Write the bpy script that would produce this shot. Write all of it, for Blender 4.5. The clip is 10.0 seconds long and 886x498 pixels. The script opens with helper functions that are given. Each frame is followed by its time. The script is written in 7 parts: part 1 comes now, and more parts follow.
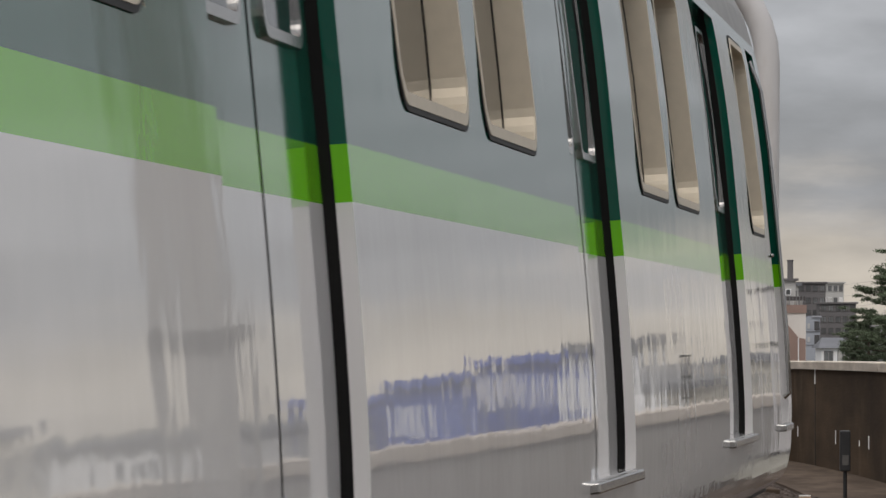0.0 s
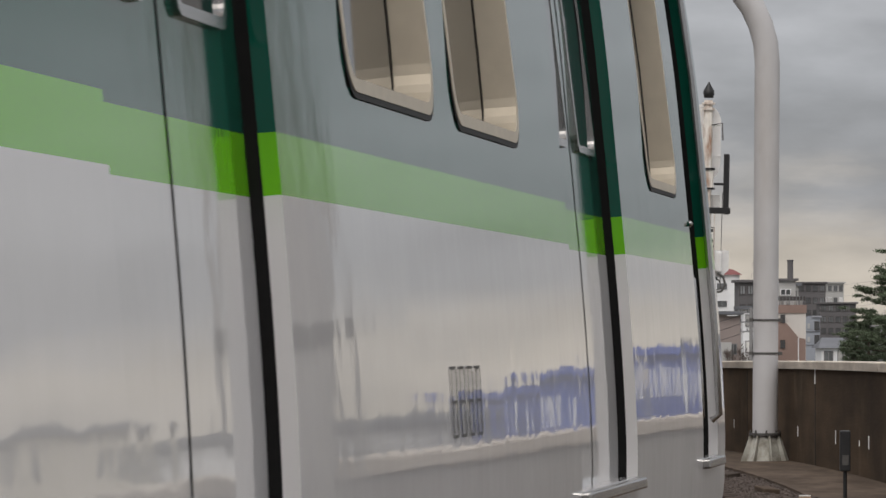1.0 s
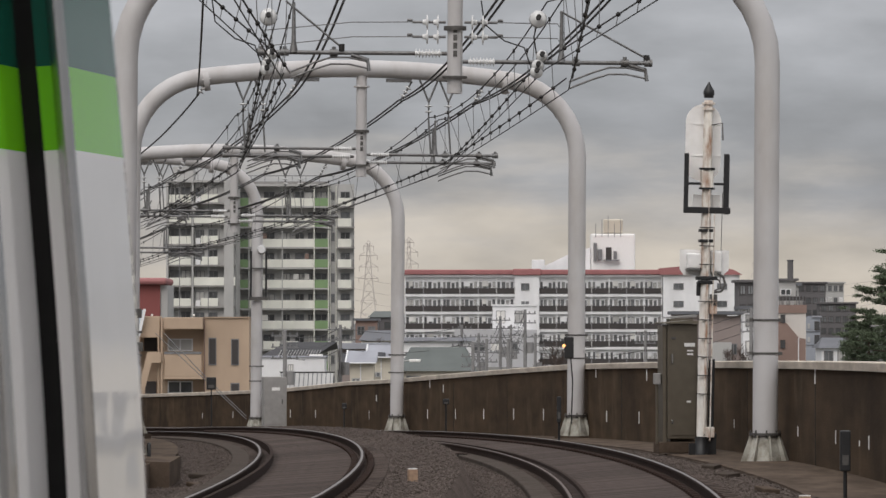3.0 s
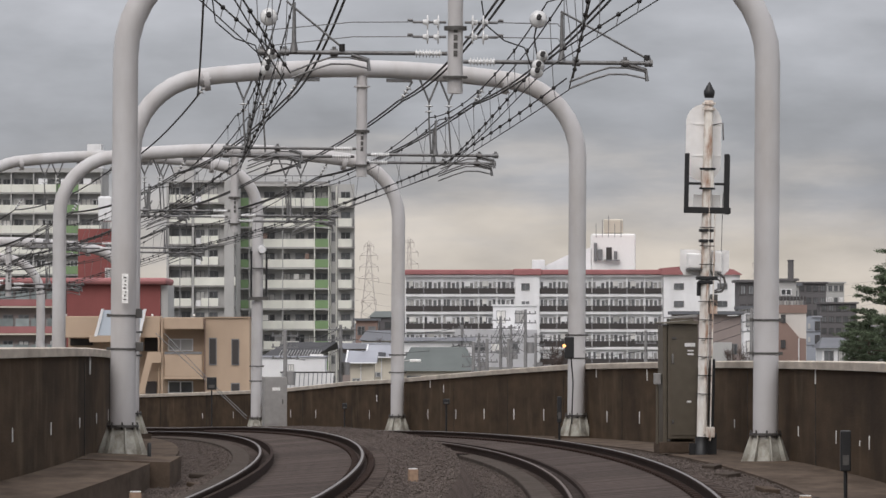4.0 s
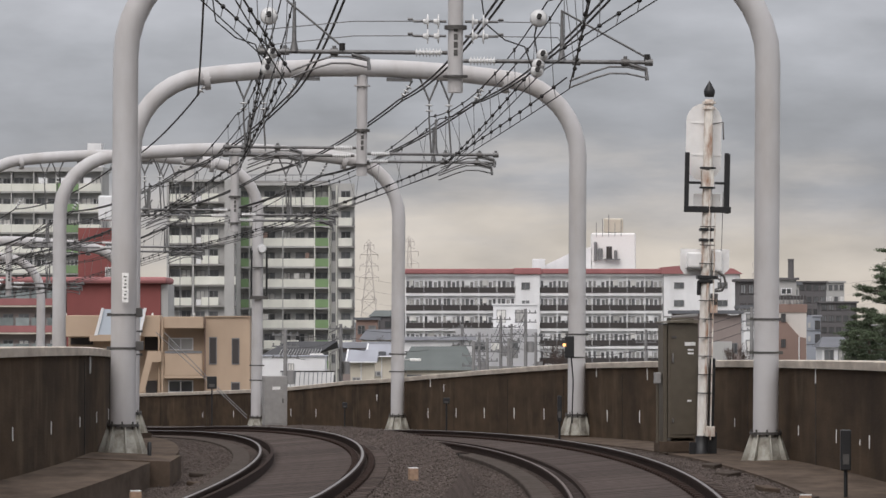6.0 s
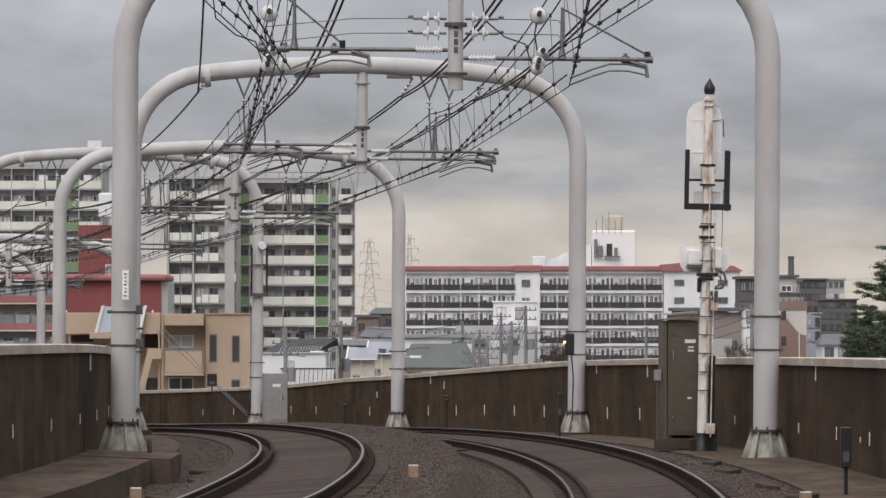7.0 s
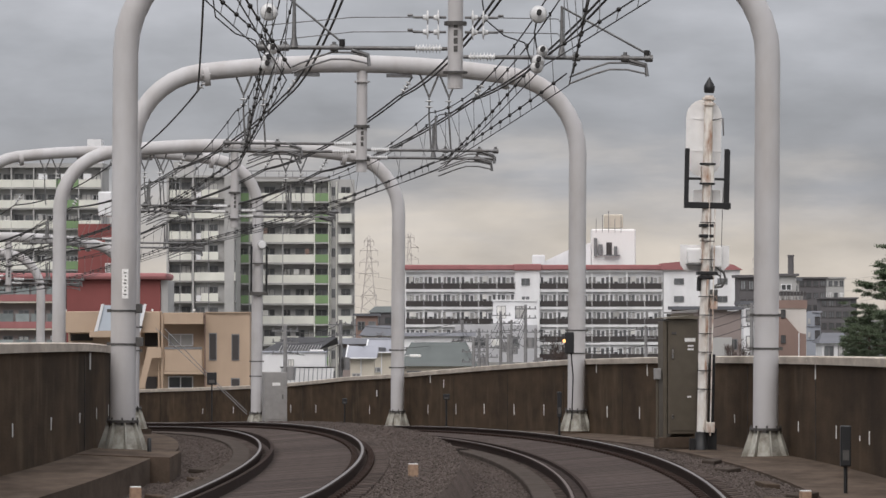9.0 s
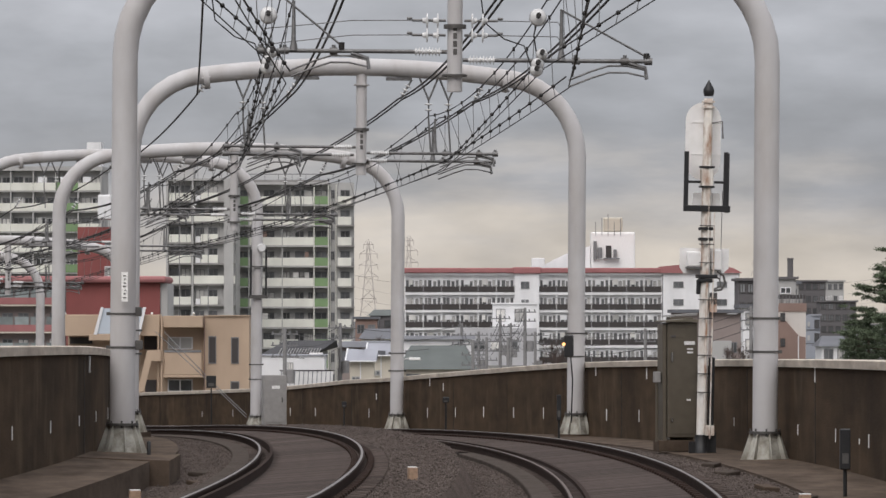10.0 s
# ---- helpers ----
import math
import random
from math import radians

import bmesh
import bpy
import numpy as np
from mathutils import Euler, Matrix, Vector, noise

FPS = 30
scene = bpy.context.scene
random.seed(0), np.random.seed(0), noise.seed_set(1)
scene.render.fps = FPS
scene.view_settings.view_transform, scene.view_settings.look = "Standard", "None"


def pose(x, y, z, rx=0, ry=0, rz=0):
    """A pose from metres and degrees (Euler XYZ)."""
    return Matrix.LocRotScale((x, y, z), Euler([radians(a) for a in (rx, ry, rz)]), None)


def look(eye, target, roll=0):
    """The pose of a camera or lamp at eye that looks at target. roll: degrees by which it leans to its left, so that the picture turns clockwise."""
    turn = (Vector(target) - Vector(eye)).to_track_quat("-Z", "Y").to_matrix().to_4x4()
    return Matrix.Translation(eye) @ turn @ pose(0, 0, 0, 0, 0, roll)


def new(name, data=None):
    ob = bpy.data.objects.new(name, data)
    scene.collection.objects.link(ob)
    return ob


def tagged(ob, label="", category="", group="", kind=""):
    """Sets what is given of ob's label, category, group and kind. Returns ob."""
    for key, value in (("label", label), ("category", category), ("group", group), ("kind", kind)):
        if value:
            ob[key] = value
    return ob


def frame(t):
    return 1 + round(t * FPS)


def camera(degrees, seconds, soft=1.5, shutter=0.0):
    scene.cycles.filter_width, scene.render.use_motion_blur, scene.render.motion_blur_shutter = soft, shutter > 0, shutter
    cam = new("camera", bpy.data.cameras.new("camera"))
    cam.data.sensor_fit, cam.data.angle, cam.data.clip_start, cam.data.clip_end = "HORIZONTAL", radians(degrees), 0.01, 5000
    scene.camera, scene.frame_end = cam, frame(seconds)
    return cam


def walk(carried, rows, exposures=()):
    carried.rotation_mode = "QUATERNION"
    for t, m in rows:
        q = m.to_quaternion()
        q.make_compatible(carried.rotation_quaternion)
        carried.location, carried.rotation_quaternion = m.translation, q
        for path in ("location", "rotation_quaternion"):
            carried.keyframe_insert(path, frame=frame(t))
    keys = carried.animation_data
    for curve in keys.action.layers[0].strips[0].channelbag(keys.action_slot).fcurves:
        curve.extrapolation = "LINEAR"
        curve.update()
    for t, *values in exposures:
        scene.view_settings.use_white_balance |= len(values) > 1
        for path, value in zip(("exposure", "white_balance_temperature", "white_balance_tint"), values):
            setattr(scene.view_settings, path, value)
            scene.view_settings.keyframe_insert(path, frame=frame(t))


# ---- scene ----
cam = camera(10.4, 10.0, soft=1.5, shutter=0.12)
# ---- camera: stands on the platform, nearly still; small tilts late in the shot ----
EYE = (0.0, 0.0, 1.6)
TILT = [(0.0, 0.0, 0.006), (2.5, 0.0, 0.006), (4.5, 0.0, 0.0), (5.7, 0.0, 0.0), (6.8, -0.054, -0.006), (7.0, -0.042, -0.003),
        (7.1, -0.052, -0.004), (7.2, -0.018, 0.014), (7.3, -0.042, 0.004), (7.4, -0.082, -0.006), (7.5, -0.113, -0.01), (7.7, -0.106, -0.01),
        (8.0, -0.096, -0.01), (8.5, -0.086, -0.004), (9.0, -0.057, 0.0), (9.5, -0.033, 0.0), (10.0, -0.02, 0.006)]
PATH = [(t, pose(*EYE, 90.878 + tilt, 0, -turn)) for t, tilt, turn in TILT]
walk(cam, PATH, [(0.0, -0.06, 6620, 11.5), (2.7, -0.06, 6620, 11.5), (3.8, 0.07, 6500, 13), (10.0, 0.07, 6500, 13)])

# ---- world: overcast sky, grey above, pale and warm near the horizon ----
world = bpy.data.worlds.new("overcast_sky")
scene.world = world
world.use_nodes = True


def build_world():
    nt = world.node_tree
    nt.nodes.clear()
    N, L = nt.nodes.new, nt.links.new
    out, bg = N("ShaderNodeOutputWorld"), N("ShaderNodeBackground")
    sky = N("ShaderNodeTexSky")
    sky.sky_type, sky.sun_disc = 'NISHITA', False
    sky.sun_elevation, sky.sun_rotation = radians(47), radians(199.5)
    co = N("ShaderNodeTexCoord")
    sep = N("ShaderNodeSeparateXYZ")
    L(co.outputs["Generated"], sep.inputs[0])
    # streaky cloud layers, much wider than high
    mp = N("ShaderNodeMapping")
    mp.inputs["Scale"].default_value = (14, 14, 70)
    L(co.outputs["Generated"], mp.inputs[0])
    n1 = N("ShaderNodeTexNoise")
    n1.inputs["Scale"].default_value, n1.inputs["Detail"].default_value, n1.inputs["Roughness"].default_value = 1.1, 6, 0.55
    L(mp.outputs[0], n1.inputs["Vector"])
    mp2 = N("ShaderNodeMapping")
    mp2.inputs["Scale"].default_value = (34, 34, 85)
    L(co.outputs["Generated"], mp2.inputs[0])
    n2 = N("ShaderNodeTexNoise")
    n2.inputs["Scale"].default_value, n2.inputs["Detail"].default_value = 1.0, 5
    L(mp2.outputs[0], n2.inputs["Vector"])
    # height above the horizon, shifted a little by the clouds
    shift = N("ShaderNodeMath")
    shift.operation = 'MULTIPLY_ADD'
    L(n1.outputs["Fac"], shift.inputs[0])
    shift.inputs[1].default_value = 0.05
    add = N("ShaderNodeMath")
    add.operation = 'ADD'
    add.inputs[1].default_value = -0.025
    L(sep.outputs[2], add.inputs[0])
    L(add.outputs[0], shift.inputs[2])
    ramp = N("ShaderNodeValToRGB")
    e = ramp.color_ramp.elements
    e[0].position, e[0].color = 0.0, (0.61, 0.56, 0.485, 1)
    e[1].position, e[1].color = 0.014, (0.58, 0.54, 0.48, 1)
    for p, c in ((0.025, (0.46, 0.45, 0.44, 1)), (0.033, (0.34, 0.352, 0.373, 1)), (0.04, (0.325, 0.34, 0.365, 1)), (0.05, (0.37, 0.387, 0.415, 1)), (0.064, (0.43, 0.447, 0.477, 1)),
                 (0.08, (0.46, 0.477, 0.51, 1)), (0.12, (0.36, 0.375, 0.39, 1)), (0.26, (0.34, 0.35, 0.37, 1)), (0.6, (0.97, 0.99, 1.02, 1)), (1.0, (1.2, 1.22, 1.25, 1))):
        k = e.new(p)
        k.color = c
    L(shift.outputs[0], ramp.inputs[0])
    fine = N("ShaderNodeMapRange")
    fine.inputs["From Min"].default_value, fine.inputs["From Max"].default_value = 0.3, 0.7
    fine.inputs["To Min"].default_value, fine.inputs["To Max"].default_value = 0.84, 1.16
    L(n2.outputs["Fac"], fine.inputs["Value"])
    mul = N("ShaderNodeVectorMath")
    mul.operation = 'SCALE'
    L(ramp.outputs[0], mul.inputs[0])
    L(fine.outputs[0], mul.inputs["Scale"])
    dim = N("ShaderNodeVectorMath")
    dim.operation = 'SCALE'
    dim.inputs["Scale"].default_value = 0.08
    L(sky.outputs[0], dim.inputs[0])
    mix = N("ShaderNodeMix")
    mix.data_type = 'RGBA'
    mix.inputs["Factor"].default_value = 0.93
    L(dim.outputs[0], mix.inputs["A"])
    L(mul.outputs[0], mix.inputs["B"])
    L(mix.outputs["Result"], bg.inputs[0])
    L(bg.outputs[0], out.inputs[0])


build_world()
sun_data = bpy.data.lights.new("sun", 'SUN')
sun_data.energy, sun_data.angle, sun_data.color = 1.6, radians(50), (1.0, 0.96, 0.9)
sun = new("sun", sun_data)
sun.matrix_world = look((-22, -62, 72), (0, 0, 0))


# ---- materials ----
def material(name, color, rough=0.6, metal=0.0, grain=8.0, vary=0.15, bump=0.0, bump_scale=40.0, stain=None, stain_scale=0.6,
             stain_amount=0.5, streak=False, coat=0.0, spread=0.0, spec=0.5, ripple=0.0, along=1.0, drips=None):
    """A painted, stony or metal surface: base colour, fine grain, larger stains (down-running if streak), relief."""
    m = bpy.data.materials.new(name)
    m.use_nodes = True
    nt = m.node_tree
    N, L = nt.nodes.new, nt.links.new
    b = nt.nodes["Principled BSDF"]
    b.inputs["Roughness"].default_value, b.inputs["Metallic"].default_value = rough, metal
    b.inputs["Coat Weight"].default_value, b.inputs["Coat Roughness"].default_value = coat, 0.03
    b.inputs["Specular IOR Level"].default_value = spec
    co = N("ShaderNodeTexCoord")
    run = N("ShaderNodeMapping")
    run.inputs["Scale"].default_value = (1, along, 1)
    L(co.outputs["Object"], run.inputs[0])
    n = N("ShaderNodeTexNoise")
    n.inputs["Scale"].default_value, n.inputs["Detail"].default_value = grain, 5
    L(run.outputs[0], n.inputs["Vector"])
    mr = N("ShaderNodeMapRange")
    mr.inputs["From Min"].default_value, mr.inputs["From Max"].default_value = 0.25, 0.75
    mr.inputs["To Min"].default_value, mr.inputs["To Max"].default_value = 1 - vary, 1 + vary
    L(n.outputs["Fac"], mr.inputs["Value"])
    sc = N("ShaderNodeVectorMath")
    sc.operation = 'SCALE'
    sc.inputs[0].default_value = color
    L(mr.outputs[0], sc.inputs["Scale"])
    last = sc.outputs[0]
    if spread:
        oi = N("ShaderNodeObjectInfo")
        r = N("ShaderNodeMapRange")
        r.inputs["To Min"].default_value, r.inputs["To Max"].default_value = 1 - spread, 1 + spread
        L(oi.outputs["Random"], r.inputs["Value"])
        s2 = N("ShaderNodeVectorMath")
        s2.operation = 'SCALE'
        L(last, s2.inputs[0])
        L(r.outputs[0], s2.inputs["Scale"])
        last = s2.outputs[0]
    if stain:
        mp = N("ShaderNodeMapping")
        mp.inputs["Scale"].default_value = (1, 1, 0.3) if streak else (1, 1, 1)
        L(run.outputs[0], mp.inputs[0])
        ns = N("ShaderNodeTexNoise")
        ns.inputs["Scale"].default_value, ns.inputs["Detail"].default_value, ns.inputs["Roughness"].default_value = stain_scale, 6, 0.6
        L(mp.outputs[0], ns.inputs["Vector"])
        mf = N("ShaderNodeMapRange")
        mf.inputs["From Min"].default_value, mf.inputs["From Max"].default_value = 0.42, 0.68
        mf.inputs["To Max"].default_value = stain_amount
        L(ns.outputs["Fac"], mf.inputs["Value"])
        mx = N("ShaderNodeMix")
        mx.data_type = 'RGBA'
        L(mf.outputs[0], mx.inputs["Factor"])
        L(last, mx.inputs["A"])
        mx.inputs["B"].default_value = (*stain, 1)
        last = mx.outputs["Result"]
    if drips:
        # pale lime runs: thin, long and upright
        md = N("ShaderNodeMapping")
        md.inputs["Scale"].default_value = (2.2, 2.2, 0.3)
        L(run.outputs[0], md.inputs[0])
        nd = N("ShaderNodeTexNoise")
        nd.inputs["Scale"].default_value, nd.inputs["Detail"].default_value = 2.6, 5
        L(md.outputs[0], nd.inputs["Vector"])
        fd = N("ShaderNodeMapRange")
        fd.inputs["From Min"].default_value, fd.inputs["From Max"].default_value, fd.inputs["To Max"].default_value = 0.55, 0.76, 0.5
        L(nd.outputs["Fac"], fd.inputs["Value"])
        xd = N("ShaderNodeMix")
        xd.data_type = 'RGBA'
        L(fd.outputs[0], xd.inputs["Factor"])
        L(last, xd.inputs["A"])
        xd.inputs["B"].default_value = (*drips, 1)
        last = xd.outputs["Result"]
    L(last, b.inputs["Base Color"])
    if bump:
        nb = N("ShaderNodeTexNoise")
        nb.inputs["Scale"].default_value, nb.inputs["Detail"].default_value = bump_scale, 4
        L(run.outputs[0], nb.inputs["Vector"])
        bp = N("ShaderNodeBump")
        bp.inputs["Strength"].default_value, bp.inputs["Distance"].default_value = bump, 0.02 if bump_scale > 5 else 0.1
        L(nb.outputs["Fac"], bp.inputs["Height"])
        L(bp.outputs[0], b.inputs["Normal"])
    if ripple:
        # sheet-metal waviness: faint standing ripples along the panel, longer up and down
        mw = N("ShaderNodeMapping")
        mw.inputs["Scale"].default_value = (1, 7, 1.3)
        L(co.outputs["Object"], mw.inputs[0])
        nw = N("ShaderNodeTexNoise")
        nw.inputs["Scale"].default_value, nw.inputs["Detail"].default_value = 1.0, 2
        L(mw.outputs[0], nw.inputs["Vector"])
        bw = N("ShaderNodeBump")
        bw.inputs["Strength"].default_value, bw.inputs["Distance"].default_value = ripple, 0.1
        L(nw.outputs["Fac"], bw.inputs["Height"])
        if b.inputs["Normal"].links:
            L(b.inputs["Normal"].links[0].from_socket, bw.inputs["Normal"])
        L(bw.outputs[0], b.inputs["Normal"])
    return m


def glow(name, color, strength):
    m = material(name, color, 0.4)
    b = m.node_tree.nodes["Principled BSDF"]
    b.inputs["Emission Color"].default_value, b.inputs["Emission Strength"].default_value = (*color, 1), strength
    return m


M_PARAPET = material("weathered_parapet_concrete", (0.079, 0.053, 0.033), 0.9, drips=(0.16, 0.118, 0.075), grain=3.0, vary=0.3, bump=0.25, bump_scale=25,
                     stain=(0.022, 0.016, 0.012), stain_scale=1.3, stain_amount=0.7, streak=True, spec=0.1, along=0.16)
M_COPING = material("pale_coping_concrete", (0.6, 0.53, 0.45), 0.85, grain=6, vary=0.2, bump=0.3, stain=(0.32, 0.26, 0.21), stain_scale=2.2, stain_amount=0.6, along=0.2)
M_WALKWAY = material("walkway_concrete", (0.112, 0.083, 0.063), 0.9, grain=5, vary=0.2, bump=0.3, stain=(0.035, 0.025, 0.018), stain_scale=2.2, stain_amount=0.7, spec=0.1, along=0.2)
M_BALLAST = material("grey_brown_ballast", (0.076, 0.058, 0.05), 0.95, grain=14, vary=0.55, bump=1.0, bump_scale=18, stain=(0.022, 0.018, 0.015), stain_scale=0.7, spec=0.1)
M_TRACKBED = material("dark_track_bed", (0.058, 0.044, 0.04), 0.9, grain=9, vary=0.35, bump=0.5, bump_scale=20, stain=(0.085, 0.066, 0.058), stain_scale=1.6, spec=0.1, along=0.25)
M_RAIL = material("rusty_rail_web", (0.032, 0.02, 0.016), 0.9, grain=10, vary=0.3, bump=0.2, spec=0.12)
M_RAILTOP = material("polished_rail_head", (0.3, 0.28, 0.265), 0.42, 1.0, grain=20, vary=0.1)
M_RAILDULL = material("dull_brown_rail_head", (0.14, 0.105, 0.088), 0.5, 0.6, grain=12, vary=0.25)
M_SLEEPER = material("concrete_sleeper", (0.075, 0.059, 0.052), 0.95, grain=9, vary=0.25, bump=0.3, spread=0.3, spec=0.1)
M_POLE = material("pale_grey_steel_paint", (0.52, 0.508, 0.51), 0.6, grain=1.5, vary=0.06, bump=0.04, stain=(0.38, 0.35, 0.33), stain_scale=1.5, stain_amount=0.6, streak=True)
M_FLARE = material("dirty_green_grey_foot", (0.42, 0.41, 0.365), 0.7, grain=8, vary=0.2, stain=(0.13, 0.11, 0.08), stain_scale=6, stain_amount=0.7)
M_BAND = material("dark_steel_band", (0.1, 0.095, 0.09), 0.55, 0.3, grain=12, vary=0.2)
M_GALV = material("dull_galvanised_steel", (0.2, 0.2, 0.2), 0.5, 0.5, grain=14, vary=0.25, stain=(0.1, 0.085, 0.075), stain_scale=6)
M_WIRE = material("dark_stranded_wire", (0.035, 0.033, 0.032), 0.6, 0.4)
M_INSUL = material("white_porcelain", (0.72, 0.72, 0.72), 0.15, grain=10, vary=0.05)
M_BLACK = material("black_signal_paint", (0.015, 0.015, 0.016), 0.5, grain=10, vary=0.2)
M_WHITE = material("white_enamel_sheet", (0.88, 0.87, 0.86), 0.4, grain=6, vary=0.06, stain=(0.7, 0.66, 0.6), stain_scale=5, stain_amount=0.25)
M_RUSTWHITE = material("rust_streaked_white_mast", (0.8, 0.76, 0.7), 0.5, grain=10, vary=0.1, stain=(0.32, 0.14, 0.06), stain_scale=8, stain_amount=0.95, streak=True)
M_MASTWHITE = material("clean_white_mast_paint", (0.84, 0.82, 0.78), 0.5, grain=10, vary=0.08, stain=(0.5, 0.36, 0.25), stain_scale=9, stain_amount=0.4, streak=True)
M_CABINET = material("brown_grey_cabinet_paint", (0.112, 0.094, 0.07), 0.5, grain=6, vary=0.12, bump=0.06)
M_CABINET_PALE = material("pale_grey_cabinet_paint", (0.3, 0.29, 0.28), 0.5, grain=6, vary=0.12)
M_MARK = material("white_paint_mark", (0.85, 0.84, 0.82), 0.6, grain=30, vary=0.2)
M_WOOD = material("weathered_orange_stake", (0.33, 0.22, 0.15), 0.8, grain=20, vary=0.25)
M_LAMP = glow("amber_signal_lamp", (1.0, 0.5, 0.18), 1.6)
M_GROUND = material("town_ground", (0.12, 0.115, 0.1), 0.9, grain=0.03, vary=0.3, stain=(0.06, 0.07, 0.045), stain_scale=0.01)
M_TRAIN_WHITE = material("glossy_white_train_paint", (0.685, 0.67, 0.665), 0.035, grain=3, vary=0.02, stain=(0.58, 0.57, 0.56), stain_scale=2, stain_amount=0.3, spec=0.75, bump=0.03, bump_scale=1.5, ripple=0.0048)
M_TRAIN_LIME = material("glossy_lime_train_paint", (0.14, 0.46, 0.01), 0.07, grain=3, vary=0.02, bump=0.022, bump_scale=1.5, ripple=0.0018)
M_TRAIN_GREEN = material("glossy_dark_green_train_paint", (0.004, 0.075, 0.05), 0.07, grain=3, vary=0.03, bump=0.022, bump_scale=1.5, ripple=0.0018)
M_RUBBER = material("black_rubber_seal", (0.008, 0.0075, 0.0075), 0.5, grain=20, vary=0.2, spec=0.15)
M_STEEL = material("brushed_stainless_steel", (0.46, 0.45, 0.44), 0.22, 1.0, grain=20, vary=0.06)
M_FRAME = material("satin_aluminium_frame", (0.64, 0.565, 0.45), 0.46, 0.5, grain=20, vary=0.05)
M_UNDER = material("dark_underframe_steel", (0.03, 0.027, 0.025), 0.7, 0.3, grain=6, vary=0.3)
M_ROOF = material("grey_train_roof", (0.3, 0.3, 0.3), 0.6, grain=6, vary=0.1)


M_DARKGLASS = material("dark_reflective_glass", (0.02, 0.022, 0.024), 0.05, grain=2, vary=0.2)


# ---- mesh helpers ----
def to_mesh(name, bm, mats):
    me = bpy.data.meshes.new(name)
    bm.to_mesh(me)
    bm.free()
    for m in mats if isinstance(mats, (list, tuple)) else [mats]:
        me.materials.append(m)
    return me


def part(name, bm, mat, parent=None, label="", at=None, smooth=False):
    """Links a bmesh as one mesh object, under a thing if parent is given."""
    me = to_mesh(name, bm, mat)
    if smooth:
        me.polygons.foreach_set("use_smooth", [True] * len(me.polygons))
    ob = new(name, me)
    if parent is not None:
        ob.parent = parent
    if at is not None:
        ob.matrix_basis = at
    return tagged(ob, label) if label else ob


def share(name, me, parent, at, label=""):
    ob = new(name, me)
    ob.parent = parent
    ob.matrix_basis = at
    return tagged(ob, label) if label else ob


def thing(name, m, label, category, group="", kind=""):
    ob = new(name)
    ob.empty_display_size = 0.1
    ob.matrix_basis = m
    return tagged(ob, label, category, group, kind)


def box(bm, x0, x1, y0, y1, z0, z1, bevel=0.0, mi=0):
    r = bmesh.ops.create_cube(bm, size=1.0, matrix=Matrix.LocRotScale(((x0 + x1) / 2, (y0 + y1) / 2, (z0 + z1) / 2), None,
                                                                      (abs(x1 - x0), abs(y1 - y0), abs(z1 - z0))))
    vs = r["verts"]
    fs = {f for v in vs for f in v.link_faces}
    if bevel:
        es = list({e for v in vs for e in v.link_edges})
        r2 = bmesh.ops.bevel(bm, geom=es, offset=bevel, segments=2, affect='EDGES', profile=0.5)
        fs = {f for f in fs if f.is_valid} | set(r2["faces"])
    for f in fs:
        f.material_index = mi
    return bm


def boxed(*a, bevel=0.0):
    return box(bmesh.new(), *a, bevel=bevel)


def tube(bm, pts, r, sides=8, caps=True, mi=0):
    """A round tube along points; r is one radius or one for each point."""
    pts = [Vector(p) for p in pts]
    rs = list(r) if isinstance(r, (list, tuple)) else [r] * len(pts)
    rings = []
    ref = None
    for i, p in enumerate(pts):
        d = (pts[min(i + 1, len(pts) - 1)] - pts[max(i - 1, 0)]).normalized()
        if ref is None:
            ref = Vector((0, 0, 1)) if abs(d.z) < 0.9 else Vector((1, 0, 0))
        u = (ref - d * ref.dot(d)).normalized()
        v = d.cross(u)
        ref = u
        rings.append([bm.verts.new(p + (u * math.cos(2 * math.pi * k / sides) + v * math.sin(2 * math.pi * k / sides)) * rs[i]) for k in range(sides)])
    for a, b in zip(rings, rings[1:]):
        for k in range(sides):
            f = bm.faces.new((a[k], a[(k + 1) % sides], b[(k + 1) % sides], b[k]))
            f.smooth, f.material_index = True, mi
    if caps:
        for ring in (rings[0][::-1], rings[-1]):
            f = bm.faces.new([bm.verts.new(q.co) for q in ring])
            f.material_index = mi
    return bm


def tubed(pts, r, sides=8):
    return tube(bmesh.new(), pts, r, sides)


def prism(bm, outline, y0, y1, mi=0):
    """Extrudes an outline of (x, z) points along y."""
    a = [bm.verts.new((x, y0, z)) for x, z in outline]
    b = [bm.verts.new((x, y1, z)) for x, z in outline]
    fs = [bm.faces.new(a), bm.faces.new(b[::-1])]
    n = len(a)
    for k in range(n):
        fs.append(bm.faces.new((a[k], b[k], b[(k + 1) % n], a[(k + 1) % n])))
    for f in fs:
        f.material_index = mi
    bmesh.ops.recalc_face_normals(bm, faces=fs)
    return bm


# ---- the line: a viaduct that curves to one side and falls away ----
def hermite(a, b, sa, sb, h, s):
    return ((2 * s ** 3 - 3 * s ** 2 + 1) * a + (s ** 3 - 2 * s ** 2 + s) * h * sa
            + (-2 * s ** 3 + 3 * s ** 2) * b + (s ** 3 - s ** 2) * h * sb)


